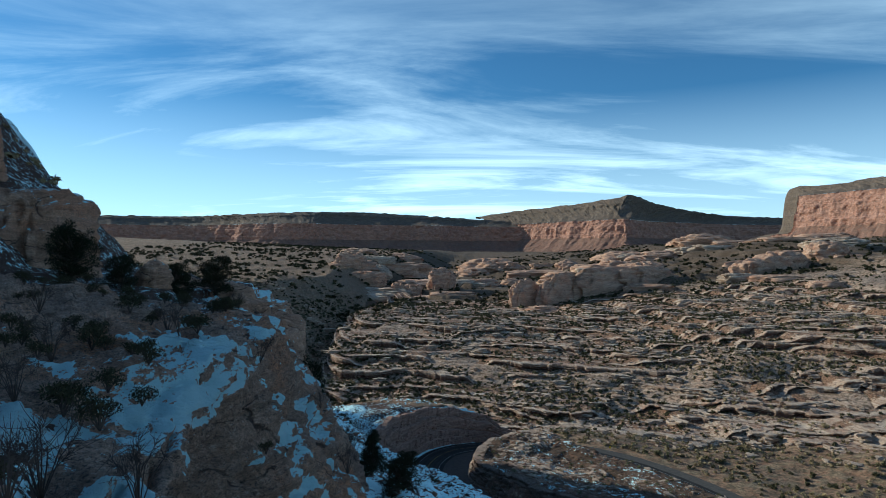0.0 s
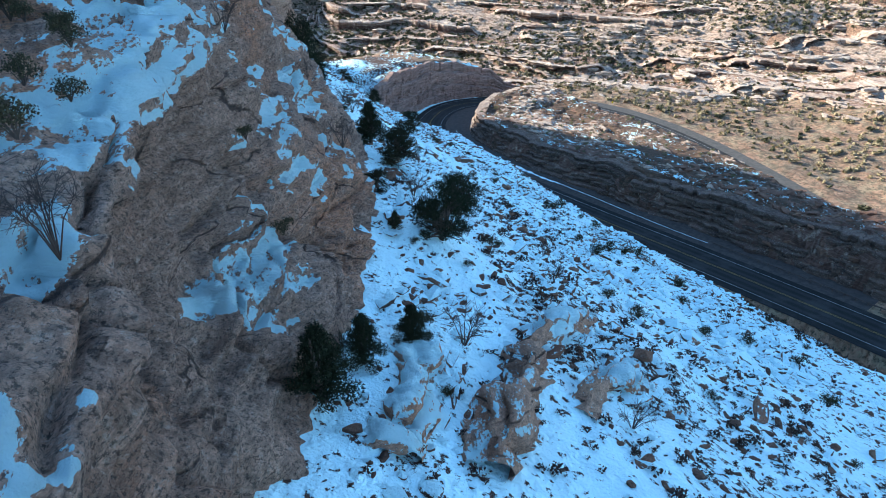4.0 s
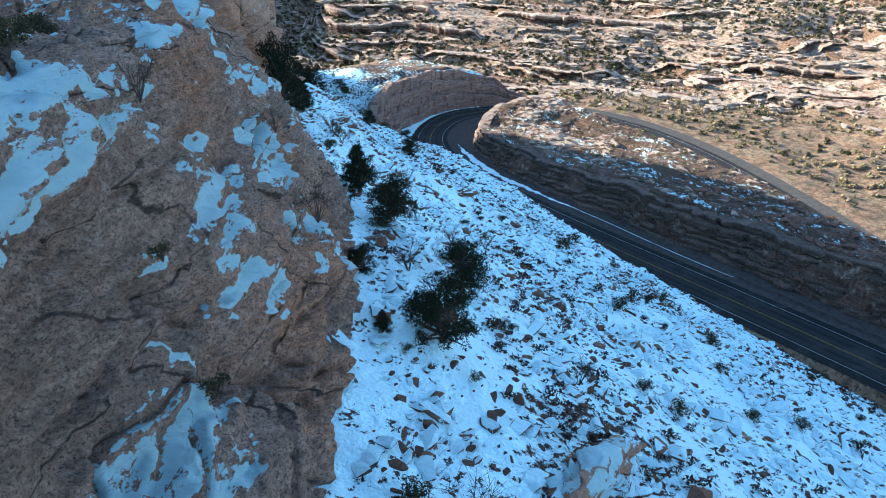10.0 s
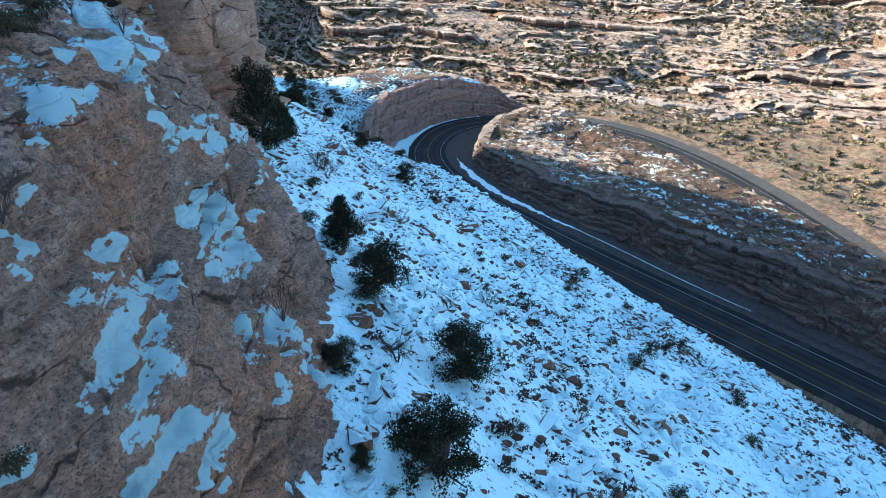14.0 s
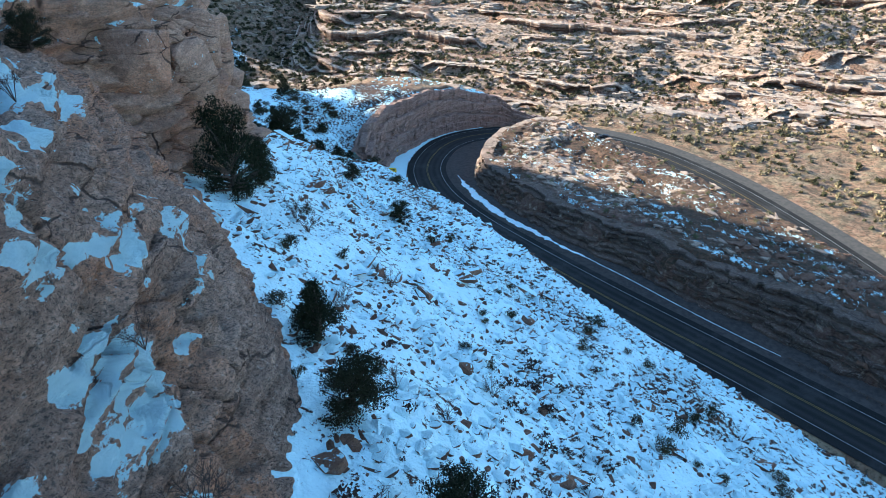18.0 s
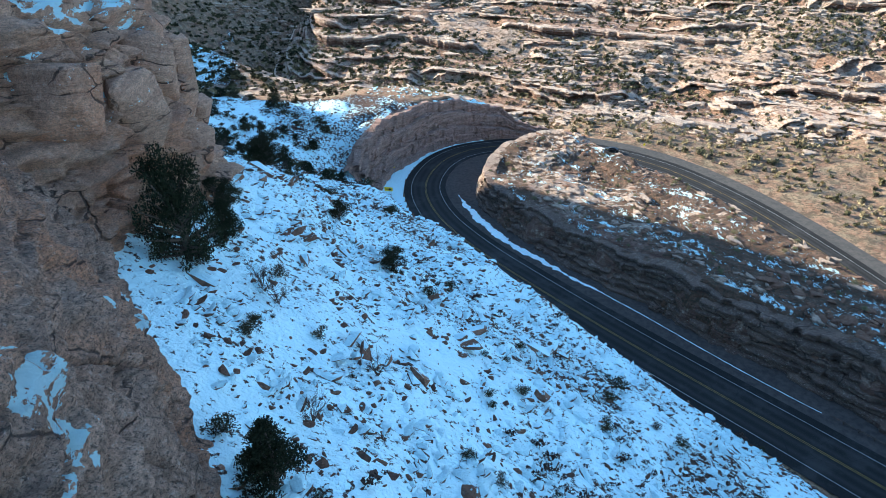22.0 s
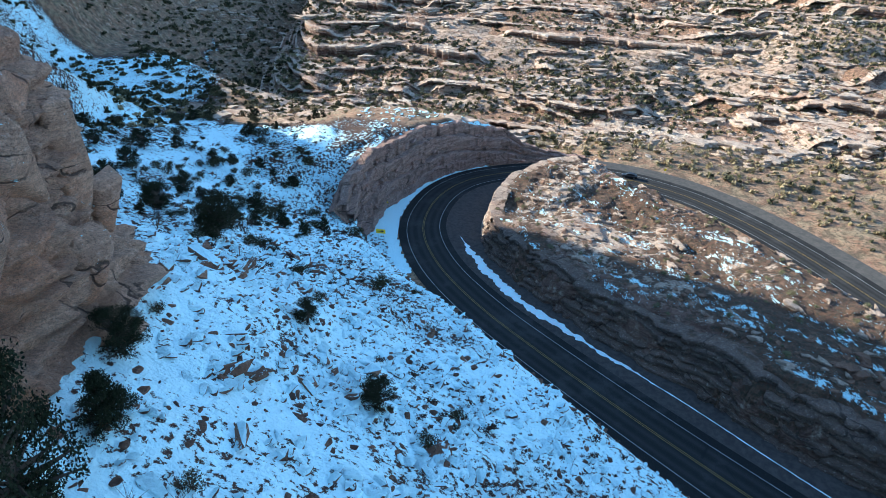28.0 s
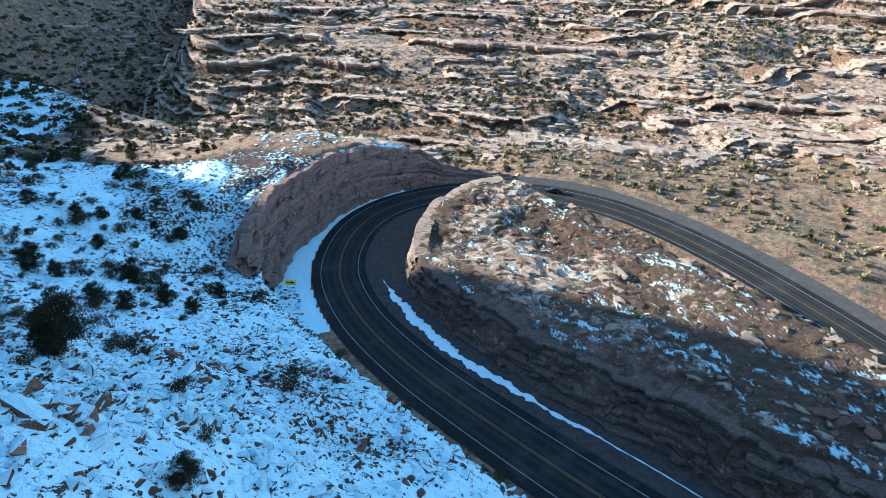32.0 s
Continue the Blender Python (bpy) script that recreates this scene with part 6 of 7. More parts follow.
# ---- plants ----
def leaf_cloud(r, blobs, count, size, flat=0.8):
    """Small leaf blades set through the given clumps (x, y, z, radius)."""
    blobs = np.asarray(blobs, float)
    w = blobs[:, 3] ** 2
    k = r.choice(len(blobs), count, p=w / w.sum())
    way = r.standard_normal((count, 3))
    way /= np.linalg.norm(way, axis=1)[:, None]
    c = blobs[k, :3] + way * (blobs[k, 3] * r.uniform(0.35, 1.0, count))[:, None] * (1, 1, flat)
    a = r.standard_normal((count, 3)) + way * 0.7 + (0, 0, 0.3)
    a /= np.linalg.norm(a, axis=1)[:, None]
    b = np.cross(a, r.standard_normal((count, 3)))
    b /= np.linalg.norm(b, axis=1)[:, None]
    L = (size * r.uniform(0.6, 1.4, count))[:, None]
    q = np.stack([c - a * L * 0.5, c + b * L * 0.32, c + a * L * 0.6, c - b * L * 0.32], 1)
    return q.reshape(-1, 3), np.arange(count * 4).reshape(-1, 4)


def limb(points, radii, sides=5):
    """A tapered bent stick as points and quads."""
    p, v, f = np.asarray(points, float), [], []
    for i, (c, rad) in enumerate(zip(p, radii)):
        t = p[min(i + 1, len(p) - 1)] - p[max(i - 1, 0)]
        t /= np.linalg.norm(t)
        u = np.cross(t, (0.3, 0.9, 0.2))
        u /= np.linalg.norm(u)
        w = np.cross(t, u)
        v += [c + rad * (math.cos(2 * math.pi * k / sides) * u + math.sin(2 * math.pi * k / sides) * w) for k in range(sides)]
    for i in range(len(p) - 1):
        f += [(i * sides + k, i * sides + (k + 1) % sides, (i + 1) * sides + (k + 1) % sides, (i + 1) * sides + k) for k in range(sides)]
    return np.array(v), np.array(f)


def joined(pieces):
    v = np.vstack([a for a, _ in pieces])
    f, base = [], 0
    for a, b in pieces:
        f.append(b + base)
        base += len(a)
    return v, np.vstack(f)


def juniper(seed, conical=False, name="juniper"):
    """A tree one metre high: twisted trunk, limbs, crown of many small clumps."""
    r = np.random.default_rng(seed)
    sticks, blobs = [], []
    lean = r.normal(0, 0.05, 2)
    trunk = [(0, 0, -0.12), (lean[0] * 0.4, lean[1] * 0.4, 0.15), (lean[0], lean[1], 0.4), (lean[0] * 1.6, lean[1] * 0.6, 0.72 if not conical else 0.9)]
    sticks.append(limb(trunk, [0.055, 0.045, 0.032, 0.012], 6))
    n = 46 if not conical else 24
    for k in range(n):
        a = k * 2.4 + r.normal(0, 0.3)
        if not conical:
            a = r.uniform(0, 6.28)
        if conical:
            h = 0.14 + 0.8 * k / n
            reach = 0.34 * (1.02 - h) + 0.03
            tip = (reach * math.cos(a), reach * math.sin(a), h + 0.02)
            blobs.append((*tip, 0.07 + 0.10 * (1 - h)))
            blobs.append((tip[0] * 0.4, tip[1] * 0.4, h + 0.03, 0.10 + 0.05 * (1 - h)))
        else:
            h = 0.10 + 0.78 * ((k * 0.618) % 1.0)
            reach = 0.40 * math.sqrt(max(0.05, 1 - ((h - 0.38) / 0.58) ** 2)) * r.uniform(0.65, 1.05)
            tip = (reach * math.cos(a) * 1.15, reach * math.sin(a) * 1.15, h)
            blobs.append((*tip, r.uniform(0.075, 0.135)))
            blobs.append((tip[0] * 0.55 + r.normal(0, 0.06), tip[1] * 0.55 + r.normal(0, 0.06), h + r.uniform(-0.08, 0.1), r.uniform(0.1, 0.16)))
        z0 = min(h * 0.6, 0.5)
        sticks.append(limb([(lean[0] * z0 * 2, lean[1] * z0 * 2, z0), (tip[0] * 0.5, tip[1] * 0.5, (z0 + h) / 2), tip], [0.018, 0.013, 0.006], 4))
    if conical:
        blobs.append((0, 0, 0.97, 0.05))
    bark, wood = joined(sticks)
    leaves = leaf_cloud(r, blobs, 15000, 0.023)
    root = new(name, soup_mesh("trunk", bark, wood, M_BARK, True))
    part("crown", soup_mesh("crown", *leaves, M_JUNIPER), root, "dark green needle crown with gaps")
    return root


def shrub(seed, leaves, count=900, name="shrub", wide=0.42, blade=0.05):
    """A low bush half a metre high and a metre across: a fan of stems under leaf clumps."""
    r = np.random.default_rng(seed)
    sticks, blobs = [], []
    for k in range(8):
        a = k * 2.4 + r.normal(0, 0.4)
        reach, h = wide * r.uniform(0.4, 0.95), r.uniform(0.22, 0.55)
        sticks.append(limb([(0, 0, -0.08), (reach * 0.4 * math.cos(a), reach * 0.4 * math.sin(a), h * 0.6), (reach * math.cos(a), reach * math.sin(a), h)], [0.018, 0.012, 0.005], 3))
        blobs.append((reach * 0.85 * math.cos(a), reach * 0.85 * math.sin(a), h * 0.8, r.uniform(0.14, 0.25)))
    blobs += [(0, 0, 0.3, 0.26), (0.1, -0.08, 0.42, 0.2)]
    root = new(name, soup_mesh("stems", *joined(sticks), M_TWIG))
    part("foliage", soup_mesh("foliage", *leaf_cloud(r, blobs, count, blade), leaves), root)
    return root


def bare_shrub(seed, name="bare_shrub"):
    """A leafless bush one metre high: stems that fork twice."""
    r = np.random.default_rng(seed)
    stems, twigs = [], []
    for k in range(11):
        a, out = r.uniform(0, 6.28), r.uniform(0.15, 0.6)
        tip = np.array([out * math.cos(a), out * math.sin(a), r.uniform(0.55, 0.95)])
        mid = tip * (0.45, 0.45, 0.55) + r.normal(0, 0.03, 3)
        stems.append(limb([(0, 0, -0.1), mid, tip], [0.014, 0.009, 0.004], 3))
        for q in range(20):
            t = r.uniform(0.3, 1.0)
            s0 = mid + (tip - mid) * t
            e = s0 + r.normal(0, 0.13, 3) + (0.06 * math.cos(a), 0.06 * math.sin(a), 0.09)
            twigs.append(limb([s0, (s0 + e) / 2 + r.normal(0, 0.012, 3), e], [0.005, 0.004, 0.002], 3))
    root = new(name, soup_mesh("stems", *joined(stems), M_TWIG))
    part("branchwork", soup_mesh("branchwork", *joined(twigs), M_TWIG), root)
    return root


KINDS = {"juniper": [juniper(1), juniper(2), juniper(3), juniper(4)], "pinyon": [juniper(5, True, "pinyon"), juniper(6, True, "pinyon")],
         "brush": [shrub(10 + k, M_BRUSH) for k in range(5)], "sage": [shrub(20 + k, M_SAGE, 600, "sagebrush") for k in range(3)], "bare": [bare_shrub(30 + k) for k in range(4)]}
TREE_TEXT = {"juniper": ("dense dark green juniper with a twisted trunk", "tree", "junipers and pinyons"), "pinyon": ("narrow conical dark green pinyon pine", "tree", "junipers and pinyons"),
             "brush": ("low dark olive shrub poking through snow", "shrub", "shrubs"), "sage": ("pale grey-green sagebrush among the rocks", "shrub", "sagebrush"), "bare": ("leafless brown shrub with fine twigs", "shrub", "bare shrubs")}
for kind, some in KINDS.items():
    for ob in some:
        tagged(ob, *TREE_TEXT[kind])
used = set()


def plant(kind, i, x, y, z, scale, tall=1.0):
    """The first of each variant is the original itself; later ones are copies."""
    ob = KINDS[kind][i % len(KINDS[kind])]
    m = pose(x, y, z, 0, 0, (i * 77 + x * 13) % 360)
    if ob.name not in used:
        used.add(ob.name)
        ob.matrix_basis = m
        got = ob
    else:
        got = copy_thing(ob, m)
    got.scale = (scale, scale, scale * tall)
    return got


def planted(kind, rows, tall=1.0):
    for i, (x, y, s) in enumerate(rows):
        plant(kind, i, x, y, float(ground_height(np.array([x]), np.array([y]))[0]), s, tall)


planted("juniper", [(-16.2, -120.6, 4.6), (-10.1, -126.4, 4.6), (-11.8, -137.0, 4.8), (-33.6, -78.5, 4.0), (-38.8, -46.3, 6.4), (-45.0, -12.8, 4.2), (-39.3, -47.1, 3.6), (-49.8, -37.2, 4.4),
                    (-55.4, -16.4, 3.8), (-17.1, -73.0, 3.4), (-24.8, -63.5, 2.8), (-17.3, -130.5, 2.4), (-43.5, -28.0, 3.2), (-60, -30, 4.0), (-66, -12, 4.0), (-72, 6, 4.2)])
planted("pinyon", [(-19.9, -113.0, 5.0), (-17.2, -158.4, 4.4), (-15.7, -155.0, 3.2), (-13.4, -151.8, 2.8), (-30.6, -86.0, 4.2), (-15.3, -137.8, 1.6)])
planted("brush", [(-43.1, 8.0, 4.2), (-57.8, 6.1, 4.0), (-62, -7.7, 3.4), (-28.3, -50.5, 2.8), (-19.7, -45.5, 3.2), (-15.1, -41.0, 2.2), (-7.6, -39.5, 3.0), (-26.9, -15.7, 3.6), (-37.8, -18.8, 2.0), (-35.8, -15.2, 2.0),
                  (-39.1, -51.4, 2.2), (-24.7, -57.8, 2.2), (-51.5, 5.6, 3.8), (0.4, -49.0, 1.7), (-4.4, -37.6, 1.5), (-45.4, -10.7, 3.0), (-19.9, -40.2, 3.0), (-25.1, -99.1, 2.0), (-20.9, -95.7, 1.7), (9.9, -80.3, 3.0),
                  (3.4, -45.6, 3.0), (7.2, -51.0, 2.4), (-4.5, -86.1, 1.3), (-6.9, -93.5, 1.5), (-3.4, -91.0, 1.9), (-25.7, -88.5, 1.9)])
planted("brush", [(-12.7, -75.7, 2.3), (14.0, -89.8, 2.1), (19.5, -96.0, 2.5), (12.6, -103.0, 2.7), (-25.2, -97.7, 1.6), (-9.1, -103.9, 1.5), (-6.7, -94.8, 1.3), (-23.2, -110.0, 2.2), (-20, -118.6, 1.5), (4.4, -131.1, 1.9),
                  (7.2, -132.2, 2.2), (17.4, -126.2, 2.1), (23.2, -125.4, 2.1), (-6.3, -129.7, 1.2), (9.8, -107.2, 2.7), (16.7, -98.4, 2.2), (14.7, -109.3, 1.7), (23.1, -105.6, 2.2), (29.9, -125.3, 2.0), (26, -136.3, 2.6),
                  (21.5, -108.4, 2.0), (7.9, -83.3, 2.2), (-9.7, -139.8, 1.0), (-17.0, -153.9, 1.3), (-11.4, -155.4, 1.0), (-15.9, -16.5, 3.0)])
planted("bare", [(-10.3, -150.6, 2.6), (-2.0, -135.0, 2.0), (0.0, -153.0, 2.2), (-14.3, -128.0, 2.6), (-16.1, -98.6, 1.9), (-14.2, -116.1, 1.5), (-19.4, -106.2, 2.0), (-10.9, -117.6, 1.7), (-1.1, -124.9, 1.6), (-26, -92, 2.6), (-24.6, -93.2, 2.2), (-1.6, -47.7, 2.0), (-39.4, -35.4, 2.6), (-43, -52, 2.2)])
for i, (x, y) in enumerate(talus_spots(80, 9, -75, 45, -165, 45)):
    plant("brush" if i % 6 else "bare", i, float(x), float(y), float(ground_height(np.array([x]), np.array([y]))[0]) - 0.05, float(0.6 + 1.7 * rng.random() ** 1.5))


big_tree = plant("juniper", 0, -31.6, -92.2, float(ground_height(np.array([-31.6]), np.array([-92.2]))[0]) - 0.3, 6.4, 1.55)
tagged(big_tree, "tall dense dark juniper standing against the buttress", "tree")


def on_net(net, x, y):
    """The highest place of a swept rock near x, y."""
    q = (net[..., 0] - x) ** 2 + (net[..., 1] - y) ** 2
    near = q < 0.6
    return float(net[..., 2][near].max()) if near.any() else float(ground_height(np.array([x]), np.array([y]))[0])


# shrubs rooted on the cliff's bench and ledges
for i, (kind, x, y, s) in enumerate([("brush", -38.1, -132.5, 2.6), ("brush", -28.2, -143.2, 2.2), ("bare", -31.5, -153.5, 2.4), ("brush", -26.6, -160.6, 2.2), ("brush", -33.1, -146.6, 2.0), ("brush", -26.8, -153.5, 1.5),
                                     ("brush", -37.6, -147.7, 1.8), ("bare", -20.3, -167.5, 1.8), ("bare", -22.2, -170.0, 1.7), ("bare", -28.2, -146.2, 1.6), ("brush", -25.0, -157.6, 1.4), ("bare", -24.5, -141.5, 1.7), ("bare", -19.8, -132.0, 2.2), ("brush", -20.5, -149.5, 1.5), ("brush", -22.6, -146.8, 1.3),
                                     ("brush", -30.5, -136.5, 1.4), ("brush", -33.5, -138.5, 1.5), ("brush", -34.5, -151.0, 1.6), ("bare", -23.0, -127.4, 1.4), ("brush", -29.0, -150.5, 1.3), ("bare", -31.5, -117.5, 1.5)]):
    plant(kind, i, x, y, on_net(cliff_p, x, y) - 0.05, s)
for i, (kind, x, y, s) in enumerate([("juniper", -51.5, -118.0, 6.4), ("juniper", -48.5, -113.5, 4.2), ("juniper", -44.8, -106.5, 4.6), ("juniper", -45.5, -92.0, 6.0), ("juniper", -42.0, -99.0, 3.4), ("brush", -47.5, -126.5, 2.4), ("brush", -44, -121, 2.2), ("brush", -41.5, -113, 2.0), ("juniper", -58, -125, 4.0),
                                     ("bare", -40.8, -82, 1.3), ("bare", -41.5, -84.0, 1.2), ("brush", -46, -134, 2.0), ("brush", -50.5, -132, 2.0), ("brush", -38.5, -120.5, 2.0)]):
    plant(kind, i, x, y, max(on_net(cliff_p, x, y), on_net(block_p, x, y)) - 0.05, s)

rt = np.random.default_rng(91)
for i in range(44):
    x, y = rt.uniform(-88, -18), rt.uniform(62, 100)
    plant("sage" if i % 3 else "brush", i, x, y, gh(x, y) - 0.05, float(rt.uniform(0.9, 2.2)))
made = 0
while made < 85:
    x, y = rt.uniform(-108, -40), rt.uniform(-20, 74)
    if y > 62 + 0.2 * (x + 108) or not inside_talus(np.array([x]), np.array([y]))[0]:
        continue
    plant("brush" if made % 5 else "juniper", made, x, y, float(ground_height(np.array([x]), np.array([y]))[0]) - 0.1, float(rt.uniform(1.6, 4.0)))
    made += 1
made = 0
while made < 64:
    x, y = rt.uniform(-66, -30), rt.uniform(-46, 24)
    if inside_talus(np.array([x]), np.array([y]))[0]:
        plant("brush" if made % 4 else "juniper", made, x, y, gh(x, y) - 0.1, float(rt.uniform(1.5, 3.2)))
        made += 1
for i in range(80):
    y = rt.uniform(-172, -104)
    x = float(np.interp(y, BRINK_Y, BRINK_X)) - 2.0 - 22 * rt.random() ** 1.3
    plant("brush" if i % 4 else "bare", i, x, y, on_net(cliff_p, x, y) - 0.05, float(rt.uniform(0.9, 2.4)))
for i, (x, y, z, sx, sy, sz, tx, ty) in enumerate([(-36.6, -84.5, 53.5, 2.4, 3.2, 4.6, 8, 14), (-37.6, -78, 56.0, 2.6, 3.4, 4.2, -10, 12), (-38.6, -70.5, 52.0, 2.0, 2.2, 6.0, 12, 16), (-36.2, -75.0, 46.5, 2.2, 2.8, 3.4, 6, 8),
                                                   (-39.6, -66.8, 47.0, 2.2, 2.0, 4.4, 14, 12), (-38.8, -90.5, 57.0, 2.6, 3.6, 3.6, -6, 10), (-43.5, -63.8, 47.5, 2.6, 2.0, 5.0, 16, 4), (-40.5, -73, 58.5, 2.6, 3.0, 2.2, 4, 4)]):
    ob = part("rock_block", hull_mesh("rock_block", 640 + i, (sx, sy, sz), 15, 0.06, M_BLOCK), block, "large angular sandstone block")
    ob.matrix_local = pose(x, y, z, tx, ty, i * 23 - 40)

# sagebrush on the fin and beside the far road
p = np.stack([rng.uniform(0, 66, 900), rng.uniform(-60, 34, 900)], -1)
d, s, _ = road_near(p[:, 0], p[:, 1])
p = p[(d < -14)][:150]
for i, (x, y) in enumerate(p):
    plant("sage", i, float(x), float(y), float(fin_height(np.array([x]), np.array([y]))[0]), float(rng.uniform(0.7, 2.0)))
p = np.stack([rng.uniform(-85, 150, 2000), rng.uniform(52, 150, 2000)], -1)
d, s, _ = road_near(p[:, 0], p[:, 1])
p = p[(d > 14) & (d < 70) & (p[:, 1] + 0.3 * p[:, 0] > 46)][:150]
for i, (x, y) in enumerate(p):
    plant(("sage", "sage", "sage", "bare")[i % 4], i, float(x), float(y), float(ground_height(np.array([x]), np.array([y]))[0]), float(rng.uniform(0.9, 2.8)))

# scrub too far off to count
def far_scrub(name, n, x0, x1, y0, y1, size, material, seed, label, gate=0.0, thin=0.0):
    r = np.random.default_rng(seed)
    p = np.stack([r.uniform(x0, x1, n * 3), r.uniform(y0, y1, n * 3)], -1)
    d, _, _ = road_near(p[:, 0], p[:, 1])
    ok = ((d > 16) | (p[:, 1] > 130)) & ((p[:, 1] + 0.3 * p[:, 0] > 60) | (p[:, 0] > 88) | (p[:, 0] < -80)) & (fbm(p[:, 0] / 30, p[:, 1] / 18, seed, 3) > gate)
    ok &= ~((p[:, 0] > 30) & (p[:, 1] < 112) & (r.random(len(p)) < thin))
    p = p[ok][:n]
    z = ground_height(p[:, 0], p[:, 1])
    vs, fs, base = [], [], 0
    for q, zz in zip(p, z):
        w = size * r.uniform(0.5, 1.3)
        v, f = leaf_cloud(r, [(0, 0, 0.35 * w, 0.42 * w), (0.3 * w, 0.1 * w, 0.25 * w, 0.3 * w), (-0.25 * w, -0.15 * w, 0.25 * w, 0.32 * w)], 26, 0.5 * w, 0.75)
        vs.append(v + (*q, zz))
        fs.append(f + base)
        base += len(v)
    ob = new(name, soup_mesh(name, np.vstack(vs), np.vstack(fs), material))
    return tagged(ob, label, "scrub", kind="stuff")


far_scrub("desert_scrub", 11000, -200, 340, -80, 500, 1.8, M_OLIVE, 51, "dark scrub dotted over the sunlit bench", -0.05, 0.6)
far_scrub("bench_scrub", 3000, -120, 420, 130, 520, 2.0, M_OLIVE, 56, "dark brown brush between the ledges of the bench", -0.1)
far_scrub("dry_scrub", 4200, -110, 260, -80, 230, 1.5, M_DRY, 52, "tufts of dry grass and pale brush")
far_scrub("plain_scrub", 6000, -500, 1100, 400, 1500, 5.0, M_BRUSH, 53, "dark juniper scrub on the desert plain", 0.05)

far_scrub("slope_scrub", 700, -175, -80, 10, 190, 1.9, M_BRUSH, 54, "dark shrubs on the shaded snowy slope", -0.15)
far_scrub("canyon_scrub", 900, -260, -85, 120, 420, 2.0, M_BRUSH, 55, "dark scrub on the shaded canyon flank", -0.1)
# dead twigs and seedlings in the snow
p = talus_spots(3600, 57, -80, 50, -165, 45, 0.35, 14.0)
z = ground_height(p[:, 0], p[:, 1])
r = np.random.default_rng(58)
vs, fs, base = [], [], 0
for q, zz in zip(p, z):
    w = 0.25 + 0.5 * r.random() + (0.9 * r.random() if r.random() < 0.16 else 0)
    v, f = leaf_cloud(r, [(0, 0, 0.25 * w, 0.4 * w), (0.35 * w, 0.15 * w, 0.15 * w, 0.3 * w)], 30 if w < 0.9 else 70, 0.24 * w if w < 0.9 else 0.17 * w, 0.6)
    vs.append(v + (*q, zz))
    fs.append(f + base)
    base += len(v)
tagged(new("dead_brush", soup_mesh("dead_brush", np.vstack(vs), np.vstack(fs), M_DEAD)), "small dark dead brush scattered in the snow", "brush", kind="stuff")

# ---- snow strip along the inner shoulder ----
s = np.arange(150, 248, 0.45)
t = np.linspace(0, 1, 9)
S_, T_ = np.meshgrid(s, t, indexing="ij")
mid = -7.6 - 0.5 * np.sin(S_ / 9)
half = np.clip(0.72 + 0.5 * fbm(S_ / 5, 3.0 + T_, 1.0, 2) + 0.5 * fbm(S_ / 0.9, 3.0 + T_ * 3, 1.0, 2), 0.05, 1.3) * np.clip((248 - S_) / 8, 0, 1) * (0.1 + 0.9 * smooth(S_, 178, 208))
D_ = mid + (T_ * 2 - 1) * half
x, y, z = road_at(S_, D_)
z = z + 0.02 + (0.26 + 0.1 * fbm(x, y, 2.0, 2)) * np.clip(1 - (T_ * 2 - 1) ** 2, 0, 1) * np.clip(half, 0, 1)
snow_strip = new("snow_strip", grid_mesh("snow_strip", np.stack([x, y, z], -1)[:, ::-1], len(s), 9, M_SNOW))
tagged(snow_strip, "ragged strip of ploughed snow on the shoulder", "snow", kind="structure")


# ---- road signs ----
def plate_mesh(name, outline, depth, material, bevel=0.0):
    bm = bmesh.new()
    f = bm.faces.new([bm.verts.new((x, 0, z)) for x, z in outline])
    e = bmesh.ops.extrude_face_region(bm, geom=[f])
    bmesh.ops.translate(bm, vec=(0, depth, 0), verts=[v for v in e["geom"] if isinstance(v, bmesh.types.BMVert)])
    bmesh.ops.recalc_face_normals(bm, faces=bm.faces)
    me = bpy.data.meshes.new(name)
    bm.to_mesh(me)
    bm.free()
    me.materials.append(material)
    return me


def rounded(w, h, r, n=4):
    out = []
    for cx, cz, a0 in ((w / 2 - r, h / 2 - r, 0), (-w / 2 + r, h / 2 - r, 90), (-w / 2 + r, -h / 2 + r, 180), (w / 2 - r, -h / 2 + r, 270)):
        out += [(cx + r * math.cos(radians(a0 + 90 * k / n)), cz + r * math.sin(radians(a0 + 90 * k / n))) for k in range(n + 1)]
    return out


def arrow_sign(x, y, z, turn):
    """A wide yellow board with a black arrow on two posts."""
    root = new("arrow_sign")
    root.matrix_world = pose(x, y, z, 0, 0, turn)
    panel = part("panel", plate_mesh("panel", rounded(2.1, 1.05, 0.08), 0.012, M_SIGN), root, "yellow reflective board")
    panel.location = (0, 0, 2.4)
    arrow = part("arrow", plate_mesh("arrow", [(-0.8, -0.11), (0.18, -0.11), (0.18, -0.34), (0.82, 0.0), (0.18, 0.34), (0.18, 0.11), (-0.8, 0.11)], 0.004, M_BLACK), panel, "black arrow")
    arrow.location = (0, -0.006, 0)
    for px_ in (-0.65, 0.65):
        v, f = limb([(px_, 0.05, -0.4), (px_, 0.05, 1.2), (px_, 0.05, 2.8)], [0.04, 0.04, 0.04], 6)
        part("post", soup_mesh("post", v, f, M_STEEL, True), root, "steel post")
    return tagged(root, "yellow curve sign with a black arrow on posts", "road sign", "road signs")


